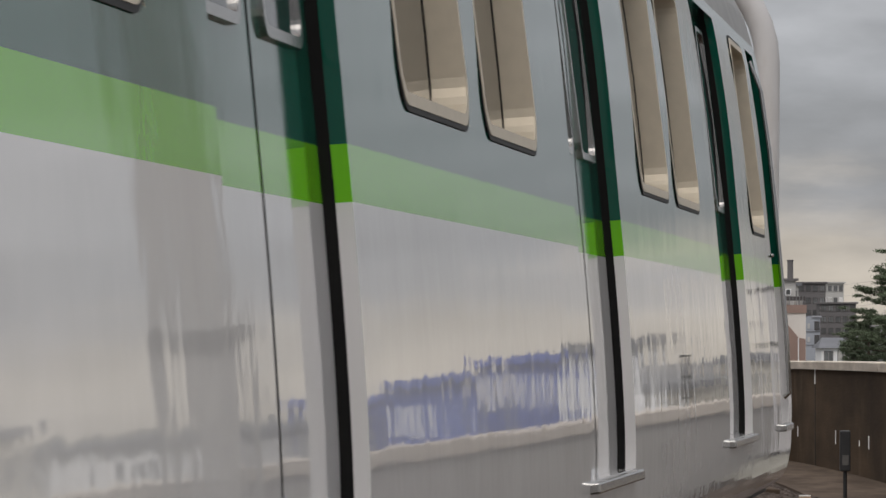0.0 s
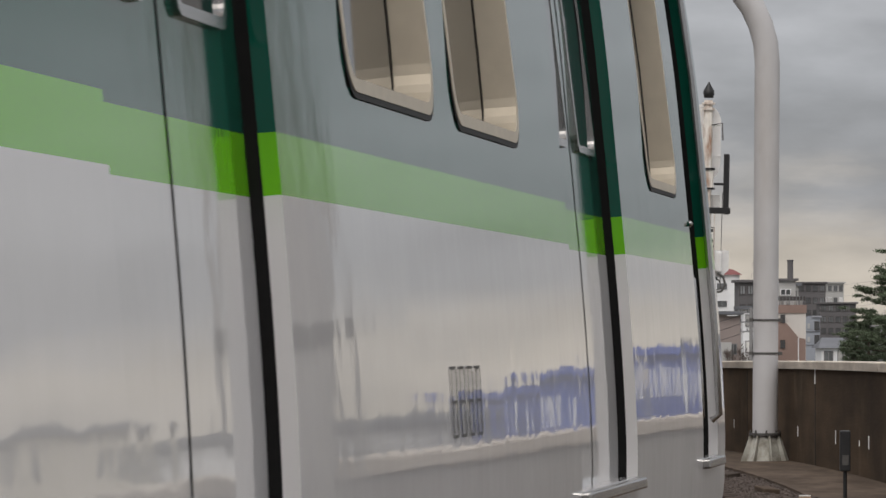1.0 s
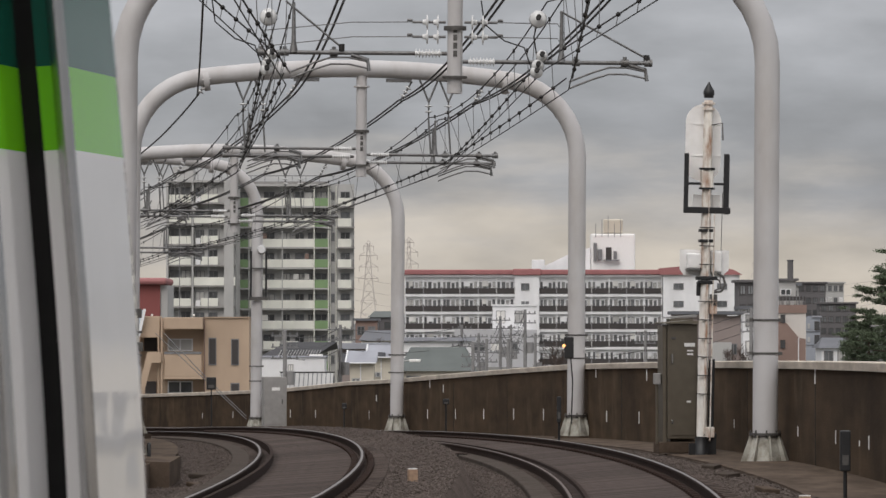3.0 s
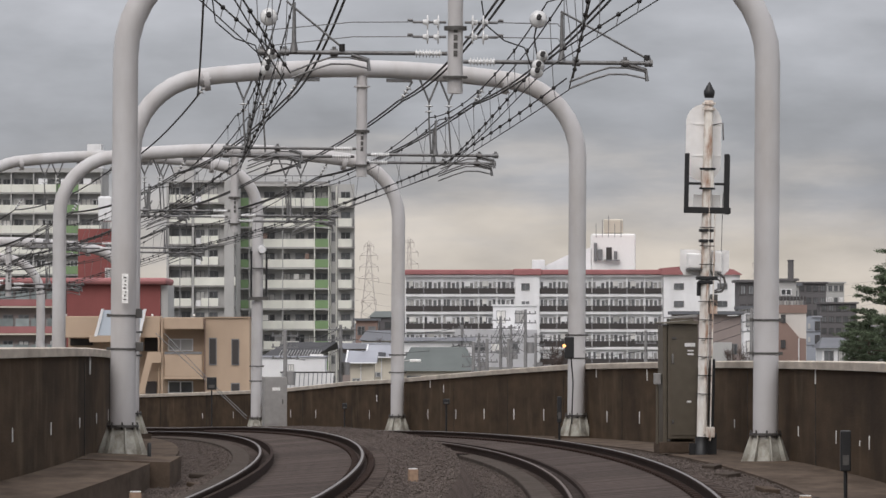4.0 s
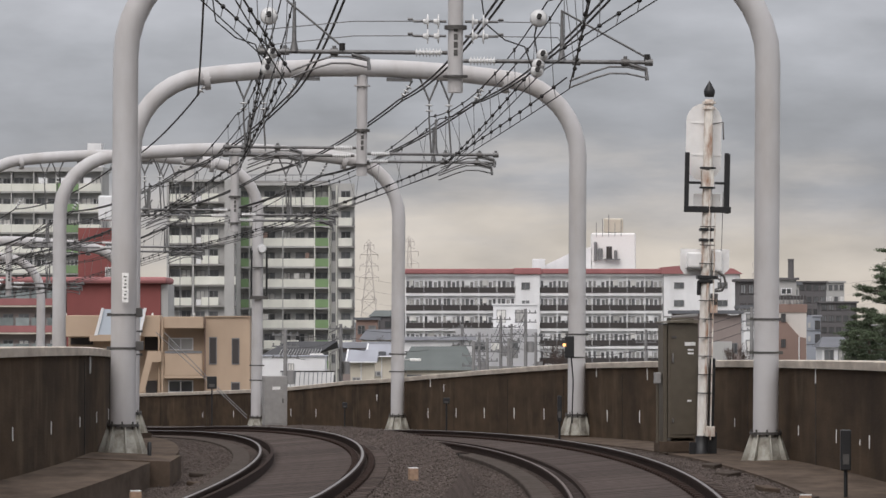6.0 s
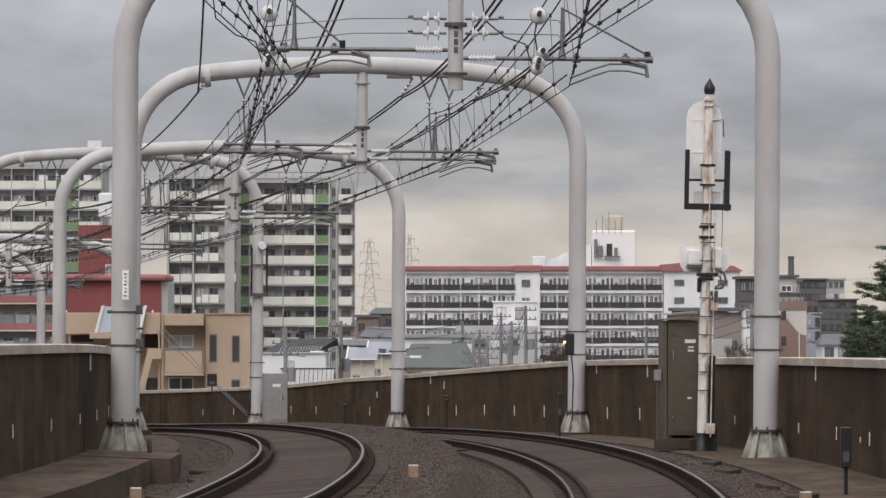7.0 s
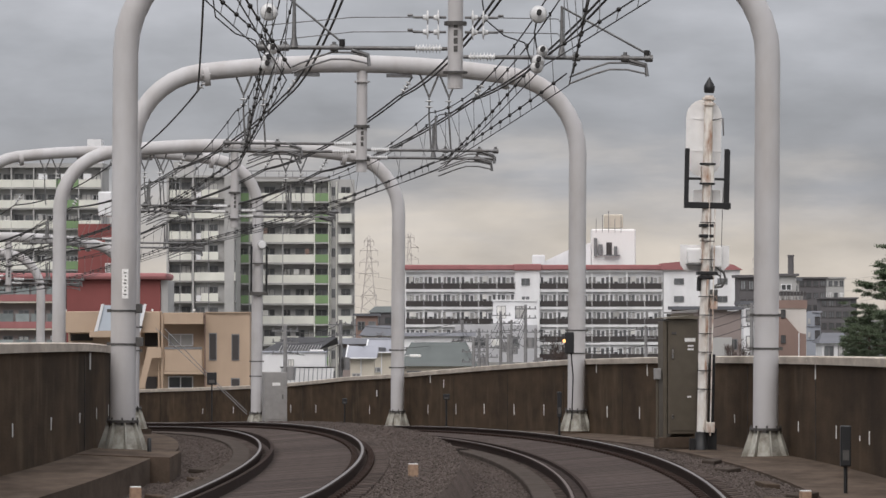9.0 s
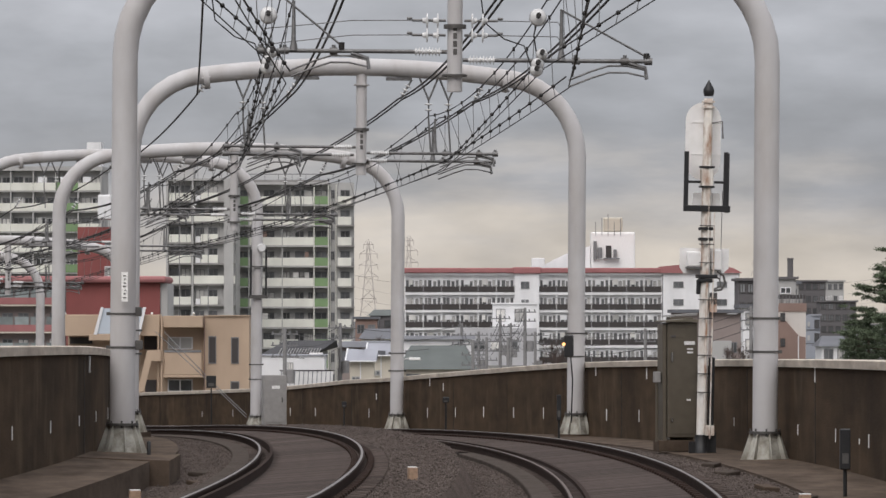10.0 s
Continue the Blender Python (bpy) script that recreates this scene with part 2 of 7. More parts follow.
def middle(y):
    """x of the middle of the two tracks at distance y."""
    if y <= 3:
        return -4.356 + 0.1563 * (y - 3)
    if y <= 22:
        d = y - 15
        return -2.67 + 0.12465 * d - 0.00132 * d * d
    if y < 48:
        return hermite(-1.862, 0.0405, 0.1062, 0.0293, 26.0, (y - 22) / 26)
    if y <= 142:
        d = y - 59.886
        return 0.2128 - d * d / 836.5 + 2.016e-6 * d ** 3
    if y < 240:
        return hermite(-6.749, -28.9, -0.1554, -0.262, 98.0, (y - 142) / 98)
    return -28.9 - (y - 240) * 0.262


def level(y):
    """Height of the rails' middle at distance y."""
    if y < 6:
        return -0.016
    if y < 48:
        return -0.016 - 0.0001017 * (y - 6) ** 2
    if y > 140:
        return -1.5076 - 0.0205 * (y - 140)
    return -0.328 - 0.008618 * (y - 70) - 0.0001176 * (y - 70) ** 2


def slope(y):
    return (middle(y + 0.5) - middle(y - 0.5))


def place(y, off, up=0.0):
    d = slope(y)
    n = math.hypot(1, d)
    return Vector((middle(y) + off / n, y - off * d / n, level(y) + up))


def stand(y, off, up=0.0, lean=0.0):
    """A pose beside the line, its y axis along it."""
    p = place(y, off, up)
    return pose(p.x, p.y, p.z, 0, lean, -math.degrees(math.atan(slope(y))))


def stations(y0, y1, step):
    n = max(1, round((y1 - y0) / step))
    return [y0 + (y1 - y0) * i / n for i in range(n + 1)]


def sweep(bm, profile, y0, y1, step=2.0, closed=True, mi=0, caps=True):
    """Carries a profile of (offset, height) along the line."""
    rows = [[bm.verts.new(place(y, o, u)) for o, u in profile] for y in stations(y0, y1, step)]
    n = len(profile)
    fs = []
    for a, b in zip(rows, rows[1:]):
        for k in range(n if closed else n - 1):
            fs.append(bm.faces.new((a[k], a[(k + 1) % n], b[(k + 1) % n], b[k])))
    if closed and caps:
        fs += [bm.faces.new(rows[0][::-1]), bm.faces.new(rows[-1])]
    for f in fs:
        f.material_index = mi
    bmesh.ops.recalc_face_normals(bm, faces=fs)
    return bm


Y0, Y1 = -40.0, 300.0
TRACKS = (-2.006, 2.006)
CANTS = {-2.006: 0.073, 2.006: 0.083}
RISE = {-2.006: 0.054, 2.006: -0.054}


def crest(y, s):
    """How far the parapet's coping climbs above its first height."""
    if s < 0:
        return 0.03 + 0.03 * min(1.0, max(0.0, (y - 54) / 16)) if y < 100 else 0.0
    return 0.138 * min(1.0, max(0.0, (y - 60) / 48)) ** 1.6 * (1.0 if y < 150 else max(0.0, 1 - (y - 150) / 15))


def bed_height(o):
    """Ballast height under a point at offset o."""
    t = min(TRACKS, key=lambda q: abs(o - q))
    d = abs(o - t)
    h = -0.16 + RISE[t] * (1 if abs(o) > 0.9 else abs(o) / 0.9) + (o - t) * CANTS[t] * (1 if d < 1.2 else 1.2 / d)
    if d > 1.25:
        h -= min(0.05, (d - 1.25) * 0.1) if o > TRACKS[1] else min(0.16, (d - 1.25) * 0.4)
    if abs(o) < 0.7:
        h += 0.36 * (0.7 - abs(o)) / 0.7
    return h




def build_ground():
    bm = bmesh.new()
    bmesh.ops.create_grid(bm, x_segments=20, y_segments=20, size=2500, matrix=Matrix.Translation((0, 1500, -9)))
    tagged(part("ground", bm, M_GROUND), "flat built-over town ground far below the viaduct", "ground", kind="structure")


M_PLAIN = material("plain_grey_concrete", (0.34, 0.32, 0.295), 0.85, grain=4, vary=0.2, stain=(0.17, 0.155, 0.14), stain_scale=1.5)


def rising(bm, s, profile, y0, y1, step):
    """A parapet or coping whose upper points follow the crest."""
    rows = [[bm.verts.new(place(y, o, u + (crest(y, s) if u > 0 else 0.0))) for o, u in profile] for y in stations(y0, y1, step)]
    n = len(profile)
    for a, b in zip(rows, rows[1:]):
        for k in range(n):
            bm.faces.new((a[k], a[(k + 1) % n], b[(k + 1) % n], b[k]))
    bm.faces.new(rows[0][::-1])
    bm.faces.new(rows[-1])
    bmesh.ops.recalc_face_normals(bm, faces=bm.faces)
    return bm


def build_viaduct():
    bm = sweep(bmesh.new(), [(-5.9, -1.6), (-5.9, -0.5), (5.9, -0.5), (5.9, -1.6)], Y0, Y1, 4)
    tagged(part("viaduct_deck", bm, M_WALKWAY), "concrete viaduct deck carrying two curved railway tracks", "viaduct", kind="structure")
    # parapets with pale copings
    for name, s, top in (("wall_east", 1, 1.36), ("wall_west", -1, 1.5)):
        first = 50.0 if s > 0 else Y0
        bm = rising(bmesh.new(), s, [(s * 5.2, -0.5), (s * 5.2, top - 0.1), (s * 5.42, top - 0.1), (s * 5.42, -0.5)], first, Y1, 2)
        w = tagged(part(name, bm, M_PARAPET), "dark weathered concrete parapet wall with pale coping", "wall", kind="structure")
        y = first
        while y < 250:
            bm = rising(bmesh.new(), s, [(s * 5.15, top - 0.1), (s * 5.14, top + 0.005), (s * 5.17, top + 0.02), (s * 5.46, top + 0.02), (s * 5.47, top - 0.1)],
                       y + 0.02, y + 9.98, 2.5)
            part("coping_slab", bm, M_COPING, w)
            if y > 50:
                q = place(y + 9.2, s * 5.199, -0.3)
                part("joint", boxed(-0.008, 0.008, -0.02, 0.02, 0, top + 0.19), M_UNDER, w, "dark vertical joint", at=Matrix.Translation(q))
            y += 10
    # beside the platform the deck widens and its wall runs straight
    bm = bmesh.new()
    box(bm, 5.3, 5.52, Y0, 49.9, -0.5, 0.92)
    w = tagged(part("wall_station", bm, M_PLAIN), "pale clean concrete parapet wall beside the platform end", "wall", kind="structure")
    for k in range(9):
        part("coping_slab", boxed(5.25, 5.57, Y0 + 10 * k + 0.02, min(Y0 + 10 * k + 9.98, 49.9), 0.922, 1.06, bevel=0.015), M_COPING, w)
    bm = boxed(1.0, 5.9, Y0, 47.0, -1.7, -0.52)
    tagged(part("station_deck", bm, M_WALKWAY), "plain concrete deck beside the platform end", "deck", kind="structure")
    bm = bmesh.new()
    a = [bm.verts.new((x, y, 1.05)) for x, y in ((-7.4, Y0), (5.0, Y0), (5.0, 8.0), (0.026, 8.0))]
    b = [bm.verts.new((v.co.x, v.co.y, -0.4)) for v in a]
    bm.faces.new(a)
    bm.faces.new(b[::-1])
    for k in range(4):
        bm.faces.new((a[k], b[k], b[(k + 1) % 4], a[(k + 1) % 4]))
    bmesh.ops.recalc_face_normals(bm, faces=bm.faces)
    tagged(part("platform", bm, M_PLAIN), "plain concrete station platform end", "platform", kind="structure")
    # walkways beside the tracks
    bm = sweep(bmesh.new(), [(3.95, -0.5), (3.95, -0.12), (5.2, -0.1), (5.2, -0.5)], 40.0, Y1, 2)
    tagged(part("walkway_east", bm, M_WALKWAY), "narrow concrete walkway at the foot of the parapet", "walkway", kind="structure")
    bm = sweep(bmesh.new(), [(-4.17, -0.5), (-4.17, -0.01), (-5.2, 0.04), (-5.2, -0.5)], Y0, 66.8, 2)
    tagged(part("walkway_west", bm, M_WALKWAY), "raised concrete walkway beside the track", "walkway", kind="structure")
    bm = sweep(bmesh.new(), [(-3.9, -0.5), (-3.9, 0.0), (-5.2, 0.05), (-5.2, -0.5)], 66.82, 71.5, 1)
    tagged(part("walkway_west", bm, M_WALKWAY), "raised concrete walkway beside the track", "walkway", kind="structure")
    bm = sweep(bmesh.new(), [(-4.1, -0.5), (-4.1, -0.1), (-5.2, -0.08), (-5.2, -0.5)], 71.52, Y1, 2)
    tagged(part("walkway_west", bm, M_WALKWAY), "low concrete walkway beside the track", "walkway", kind="structure")


def build_tracks():
    # ballast: one uneven sheet with a ridge between the tracks
    bm = bmesh.new()
    rows = []
    offs = [-4.25 + 0.17 * i for i in range(int(8.3 / 0.17) + 1)]
    for y in stations(Y0, 29, 2.5) + stations(30, 260, 0.4):
        row = []
        for o in offs:
            d = min(abs(o - t) for t in TRACKS)
            h = bed_height(o)
            h += (noise.noise(Vector((o * 3, y * 1.3, 0))) * 0.03 + noise.noise(Vector((o * 9, y * 4, 4))) * 0.02) * (0.25 if d < 0.85 else 1.0)
            row.append(bm.verts.new(place(y, o, h)))
        rows.append(row)
    for a, b in zip(rows, rows[1:]):
        for k in range(len(offs) - 1):
            bm.faces.new((a[k], a[k + 1], b[k + 1], b[k])).smooth = True
    tagged(part("ballast", bm, M_BALLAST), "grey brown stone ballast between and beside the tracks", "ballast", kind="stuff")
    for t in TRACKS:
        cant, rise = CANTS[t], RISE[t]
        track = thing("railway_track", Matrix.Identity(4), "curved railway track with polished rail heads and rusty webs", "railway track", "tracks")
        # dark bed between the rails
        bm = sweep(bmesh.new(), [(t - 0.66, -0.3), (t - 0.66, rise - 0.125 - 0.66 * cant), (t + 0.66, rise - 0.125 + 0.66 * cant), (t + 0.66, -0.3)], Y0, 250, 1.5)
        part("track_bed", bm, M_TRACKBED, track, "dark smooth bed between the rails")
        for s in (-1, 1):
            o, u = t + s * 0.75, rise + s * 0.75 * cant
            sec = [(-0.065, -0.16), (-0.065, -0.15), (-0.012, -0.13), (-0.012, -0.045), (-0.033, -0.035), (-0.033, -0.003)]
            prof = [(o + a, u + b) for a, b in sec] + [(o - a, u + b) for a, b in reversed(sec)]
            rail = part("rail", sweep(bmesh.new(), prof, Y0, 260, 1.0), M_RAIL, track, "rusty rail")
            bm = sweep(bmesh.new(), [(o - 0.02, u - 0.003), (o - 0.014, u + 0.003), (o + 0.008, u + 0.003), (o + 0.013, u - 0.003)], Y0, 260, 1.0)
            if t > 0 > s:
                part("rail_head", bm, M_RAILDULL, rail, "dull brown rail head")
            else:
                part("rail_head", bm, M_RAILTOP, rail, "bright polished rail head")
        # guard rail inside the inner rail
        o = t - 0.57
        g = rise - 0.57 * cant
        bm = sweep(bmesh.new(), [(o - 0.025, -0.16), (o - 0.025, g - 0.01), (o + 0.025, g - 0.01), (o + 0.025, -0.16)], 30, 250, 1.5)
        part("guard_rail", bm, M_RAIL, track, "dark guard rail")


def build_stones():
    """Loose stones on the ballast: small broken octahedra, thick where the line is near."""
    rng = np.random.default_rng(5)
    verts, faces = [], []
    base = np.array([(1, 0, 0), (-1, 0, 0), (0, 1, 0), (0, -1, 0), (0, 0, 1), (0, 0, -1)], float)
    tri = [(0, 2, 4), (2, 1, 4), (1, 3, 4), (3, 0, 4), (2, 0, 5), (1, 2, 5), (3, 1, 5), (0, 3, 5)]
    count = 0
    while count < 90000:
        y = 44 + 76 * rng.random() ** 1.5
        o = rng.uniform(-4.1, 3.95)
        d = min(abs(o - t) for t in TRACKS)
        if d < 0.8:
            continue
        h = bed_height(o)
        p = place(y, o, h + rng.uniform(-0.005, 0.02))
        r = rng.uniform(0.008, 0.017)
        v = base * r * rng.uniform(0.6, 1.2, (6, 1)) * (1.2, 1.0, 0.8)
        a = rng.uniform(0, 3.14)
        c, s = math.cos(a), math.sin(a)
        v = np.stack([v[:, 0] * c - v[:, 1] * s + p.x, v[:, 0] * s + v[:, 1] * c + p.y, v[:, 2] + p.z], 1)
        verts.append(v)
        faces += [(count * 6 + i, count * 6 + j, count * 6 + k) for i, j, k in tri]
        count += 1
    me = bpy.data.meshes.new("ballast_stones")
    me.from_pydata(np.concatenate(verts).tolist(), [], faces)
    me.materials.append(M_STONE)
    tagged(new("ballast_stones", me), "loose grey brown ballast stones", "ballast", kind="stuff")


def stone_material():
    m = material("ballast_stone", (0.075, 0.064, 0.055), 0.95, grain=30, vary=0.2, spec=0.15)
    nt = m.node_tree
    N, L = nt.nodes.new, nt.links.new
    b = nt.nodes["Principled BSDF"]
    geo, ramp = N("ShaderNodeNewGeometry"), N("ShaderNodeValToRGB")
    e = ramp.color_ramp.elements
    e[0].color, e[1].color = (0.062, 0.05, 0.044, 1), (0.158, 0.13, 0.116, 1)
    L(geo.outputs["Random Per Island"], ramp.inputs[0])
    L(ramp.outputs[0], b.inputs["Base Color"])
    return m


M_STONE = stone_material()
SLEEPER_SPANS = (45, 130)


def build_troughs():
    for a, b, up, y0, y1 in ((-3.2, -2.93, -0.14, 45, 150), (0.84, 1.1, -0.225, 45, 86), (-0.84, -0.66, -0.15, 45, 70)):
        t = sweep(bmesh.new(), [(a, -0.5), (a, up - 0.012), (a + 0.012, up), (b, up + 0.01), (b, -0.5)], y0, y1, 1.5)
        tagged(part("cable_trough", t, M_TROUGH), "long low concrete cable trough beside a track", "cable trough", kind="structure")
    rnd = random.Random(12)
    for y, off in ((72, -3.6), (66, -3.5), (62, -3.3), (58, -3.6), (57, 3.6), (64, 3.55), (53, 3.75), (51, 3.4), (69, 3.7)):
        d = thing("loose_slab", stand(y, off, -0.2 if off < 0 else -0.02), "small broken concrete slab lying on the ballast", "slab", "loose slabs")
        w, l = rnd.uniform(0.09, 0.17), rnd.uniform(0.1, 0.22)
        part("slab_body", boxed(-w, w, -l, l, -0.12, -0.06, bevel=0.012), M_WALKWAY if rnd.random() < 0.4 else M_TROUGH, d, at=pose(0, 0, 0, 4, 3, rnd.uniform(-40, 40)))


M_TROUGH = material("dirty_trough_concrete", (0.075, 0.06, 0.051), 0.95, grain=4, vary=0.3, bump=0.3, stain=(0.035, 0.028, 0.022), stain_scale=1.5, spec=0.1)


def build_sleepers():
    """Sleeper ends and rail fastenings that stick out of the ballast."""
    for ob in [o for o in scene.objects if o.name.startswith("railway_track")]:
        t = TRACKS[0] if ob.name == "railway_track" else TRACKS[1]
        bm = bmesh.new()
        box(bm, -1.1, 1.1, -0.1, 0.1, -0.22, -0.106, 0.008)
        me = to_mesh("sleeper", bm, M_SLEEPER)
        clip = to_mesh("rail_clip", boxed(-0.05, 0.05, -0.09, 0.09, -0.1, -0.035, bevel=0.015), M_RAIL)
        for y in stations(SLEEPER_SPANS[0], SLEEPER_SPANS[1], 0.62):
            m = stand(y, t, RISE[t] - 0.015, -math.degrees(math.atan(CANTS[t])))
            share("sleeper", me, ob, m)
            for q in (0.64, 0.86):
                share("rail_clip", clip, ob, m @ pose(q, 0, -0.03))


# ---- portals ----
def portal_mesh_points(tall=0.0):
    """The bent pipe: legs, rounded shoulders, shallow arch, in the portal's own plane."""
    pts = [(4.82, 0.3), (4.82, 2.5), (4.82, 4.5 + tall), (4.82, 5.95 + tall)]
    for k in range(1, 9):
        a = math.radians(k * 10.2)
        pts.append((4.82 - 1.66 * (1 - math.cos(a)), 5.95 + tall + 1.66 * math.sin(a)))
    x1, z1 = pts[-1]
    for k in range(1, 8):
        s = k / 7
        pts.append((x1 * (1 - s), z1 + 0.23 * (1 - (1 - s) ** 2)))
    right = [(x, 0, z) for x, z in pts]
    return right + [(-x, 0, z) for x, _, z in reversed(right[:-1])]


def rib_mesh():
    bm = bmesh.new()
    prism(bm, [(0.18, 0.04), (0.385, 0.04), (0.24, 0.45), (0.18, 0.45)], -0.011, 0.011)
    return to_mesh("rib", bm, M_FLARE)


RIB = rib_mesh()


def build_portal(m, tall=0.0, lift=0.0, feet=(0.0, 0.0), bands=(1.7, 2.2)):
    p = thing("catenary_portal", m, "pale grey bent steel pipe portal over two tracks", "catenary portal", "catenary portals")
    pipe = part("pipe_frame", tubed(portal_mesh_points(tall), 0.19, 24), M_POLE, p, "pale grey painted pipe", smooth=False)
    for s in (-1, 1):
        foot = feet[0] if s < 0 else feet[1]
        bm = bmesh.new()
        # plates between the ribs give the base its flared skirt
        tube(bm, [(0, 0, 0.03), (0, 0, 0.44)], [0.315, 0.2], 8)
        part("base_flare", bm, M_FLARE, p, "flared foot", pose(s * 4.82, 0, foot))
        for k in range(8):
            share("rib", RIB, p, pose(s * 4.82, 0, foot, 0, 0, 45 * k + 11))
        bm = bmesh.new()
        tube(bm, [(0, 0, -0.3), (0, 0, 0.035)], 0.46, 4)
        part("base_plate", bm, M_WALKWAY, p, "", pose(s * 4.82, 0, foot))
        bm = bmesh.new()
        tube(bm, [(0, 0, 0.455), (0, 0, 0.49)], 0.245, 20)
        for k in range(8):
            a = math.pi * k / 4
            tube(bm, [(0.22 * math.cos(a), 0.22 * math.sin(a), 0.42), (0.22 * math.cos(a), 0.22 * math.sin(a), 0.53)], 0.014, 6)
        part("flange", bm, M_BAND, p, "dark bolted flange", pose(s * 4.82, 0, foot))
        for z in bands:
            bm = bmesh.new()
            tube(bm, [(0, 0, z), (0, 0, z + 0.03)], 0.2, 20)
            box(bm, 0.19, 0.25, -0.02, 0.02, z - 0.01, z + 0.04)
            box(bm, -0.25, -0.19, -0.02, 0.02, z - 0.01, z + 0.04)
            part("clamp_band", bm, M_BAND, p, "dark clamp band", pose(s * 4.82, 0, 0))
        bm = bmesh.new()
        tube(bm, [(s * 3.3, 0, 7.53 + tall), (s * 3.18, 0, 7.55 + tall)], 0.235, 20)
        for a in range(6):
            q = 2 * math.pi * a / 6
            tube(bm, [(s * 3.33, 0.215 * math.cos(q), 7.525 + tall + 0.215 * math.sin(q)), (s * 3.15, 0.215 * math.cos(q), 7.555 + tall + 0.215 * math.sin(q))], 0.02, 6)
        part("pipe_joint", bm, M_POLE, p, "bolted pipe joint")
        part("seat_plate", boxed(s * 1.0 - 0.35, s * 1.0 + 0.2, -0.06, 0.06, 7.54 + tall, 7.61 + tall), M_GALV, p)
    d = part("drop_tube", tubed([(0.12, 0, 7.7 + tall), (0.12, 0, 5.45 + lift)], 0.115, 16), M_POLE, p, "hanging drop tube")
    part("tube_flange", tubed([(0.12, 0, 7.42 + tall), (0.12, 0, 7.45 + tall)], 0.17, 16), M_POLE, d, "bolted tube flange")
    part("tube_collar", tubed([(0.12, 0, 5.68 + lift), (0.12, 0, 5.71 + lift)], 0.19, 12), M_BAND, d, "dark collar")
    part("tube_collar", tubed([(0.12, 0, 6.4 + lift), (0.12, 0, 6.46 + lift)], 0.17, 12), M_BAND, d, "dark collar")
    for k in range(4):
        part("tube_mark", boxed(0.09, 0.15, -0.121, -0.112, 6.0 + lift + 0.12 * k, 6.09 + lift + 0.12 * k), M_BAND, d)
    return p


# each portal: middle x, y, foot height, slant, extra height of the arch, lift of the arms
PORTALS = ((-0.211, 41.0, -0.12, 0.046, 0.0, 0.0), (0.023, 73.0, -0.398, -0.027, 0.0, 0.0), (-1.918, 105.0, -0.83, -0.094, 0.11, 0.15),
           (-6.06, 137.6, -1.47, -0.162, 0.14, 0.2), (-11.02, 163.5, -2.02, -0.216, 1.42, 0.25), (-16.94, 188.0, -2.5, -0.268, -0.57, -0.3),
           (-22.4, 213.0, -3.02, -0.262, -0.1, 0.0), (-28.9, 238.0, -3.5, -0.262, 0.0, 0.0))



def insulator(bm, p, d, n=7, r=0.045, pitch=0.04, core=0.02):
    """A ribbed porcelain rod from p along d."""
    p, d = Vector(p), Vector(d).normalized()
    pts, rs = [p], [core]
    for k in range(n):
        q = p + d * (pitch * (k + 0.4))
        pts += [q, q + d * pitch * 0.25, q + d * pitch * 0.5]
        rs += [core, r, core]
    pts.append(p + d * pitch * (n + 0.4))
    rs.append(core)
    return tube(bm, pts, rs, 12)


def build_arm(parent_pose, s):
    """A cantilever arm from the drop tube over one track: tube, insulators, steady arms."""
    arm = thing("cantilever_arm", parent_pose, "galvanised cantilever arm with white insulators hung from a portal", "cantilever arm", "cantilever arms")
    x0 = 0.12 + s * 0.12
    z = 5.93 if s > 0 else 6.05
    bm = bmesh.new()
    insulator(bm, (x0 + s * 0.08, 0, z), (s, 0, 0), 8, 0.075, 0.05, 0.03)
    part("insulator", bm, M_INSUL, arm, "white ribbed porcelain insulator")
    xe = 0.12 + s * 2.95
    bm = bmesh.new()
    tube(bm, [(x0, 0, z), (x0 + s * 0.1, 0, z)], 0.03, 8)
    tube(bm, [(x0 + s * 0.48, 0, z), (xe, 0, z)], 0.032, 8)
    for q in (0.6, 0.86, 0.985):
        xq = x0 + (xe - x0) * q
        tube(bm, [(xq - 0.06, 0, z), (xq + 0.06, 0, z)], 0.055, 8)
        tube(bm, [(xq, 0, z), (xq, 0, z + 0.09)], 0.03, 6)
    part("arm_tube", bm, M_GALV, arm)
    # steady arms below the tip
    bm = bmesh.new()
    xt = x0 + (xe - x0) * (0.97 if s > 0 else 0.42)
    tube(bm, [(xt - 0.25, 0, z - 0.03), (xt, 0, z - 0.1), (xt + 0.02, 0, z - 0.27)], 0.03, 6)
    for dz in (0.13, 0.23):
        tube(bm, [(xt, 0, z - dz), (xt - 0.28, 0, z - dz + 0.06), (xt - 0.55, 0, z - dz + 0.06), (xt - 0.8, 0, z - dz - 0.02), (xt - 1.15, 0, z - dz - 0.16)], 0.015, 6)
    part("steady_arm", bm, M_GALV, arm)
    # the hanging rod that carries the messenger wire
    bm = bmesh.new()
    xm = s * 2.01 - 0.29
    tube(bm, [(xm, 0, z), (xm, 0, z + 0.16), (xm, 0, z + 0.75)], [0.07, 0.035, 0.022], 8)
    part("messenger_post", bm, M_GALV, arm)
    return arm


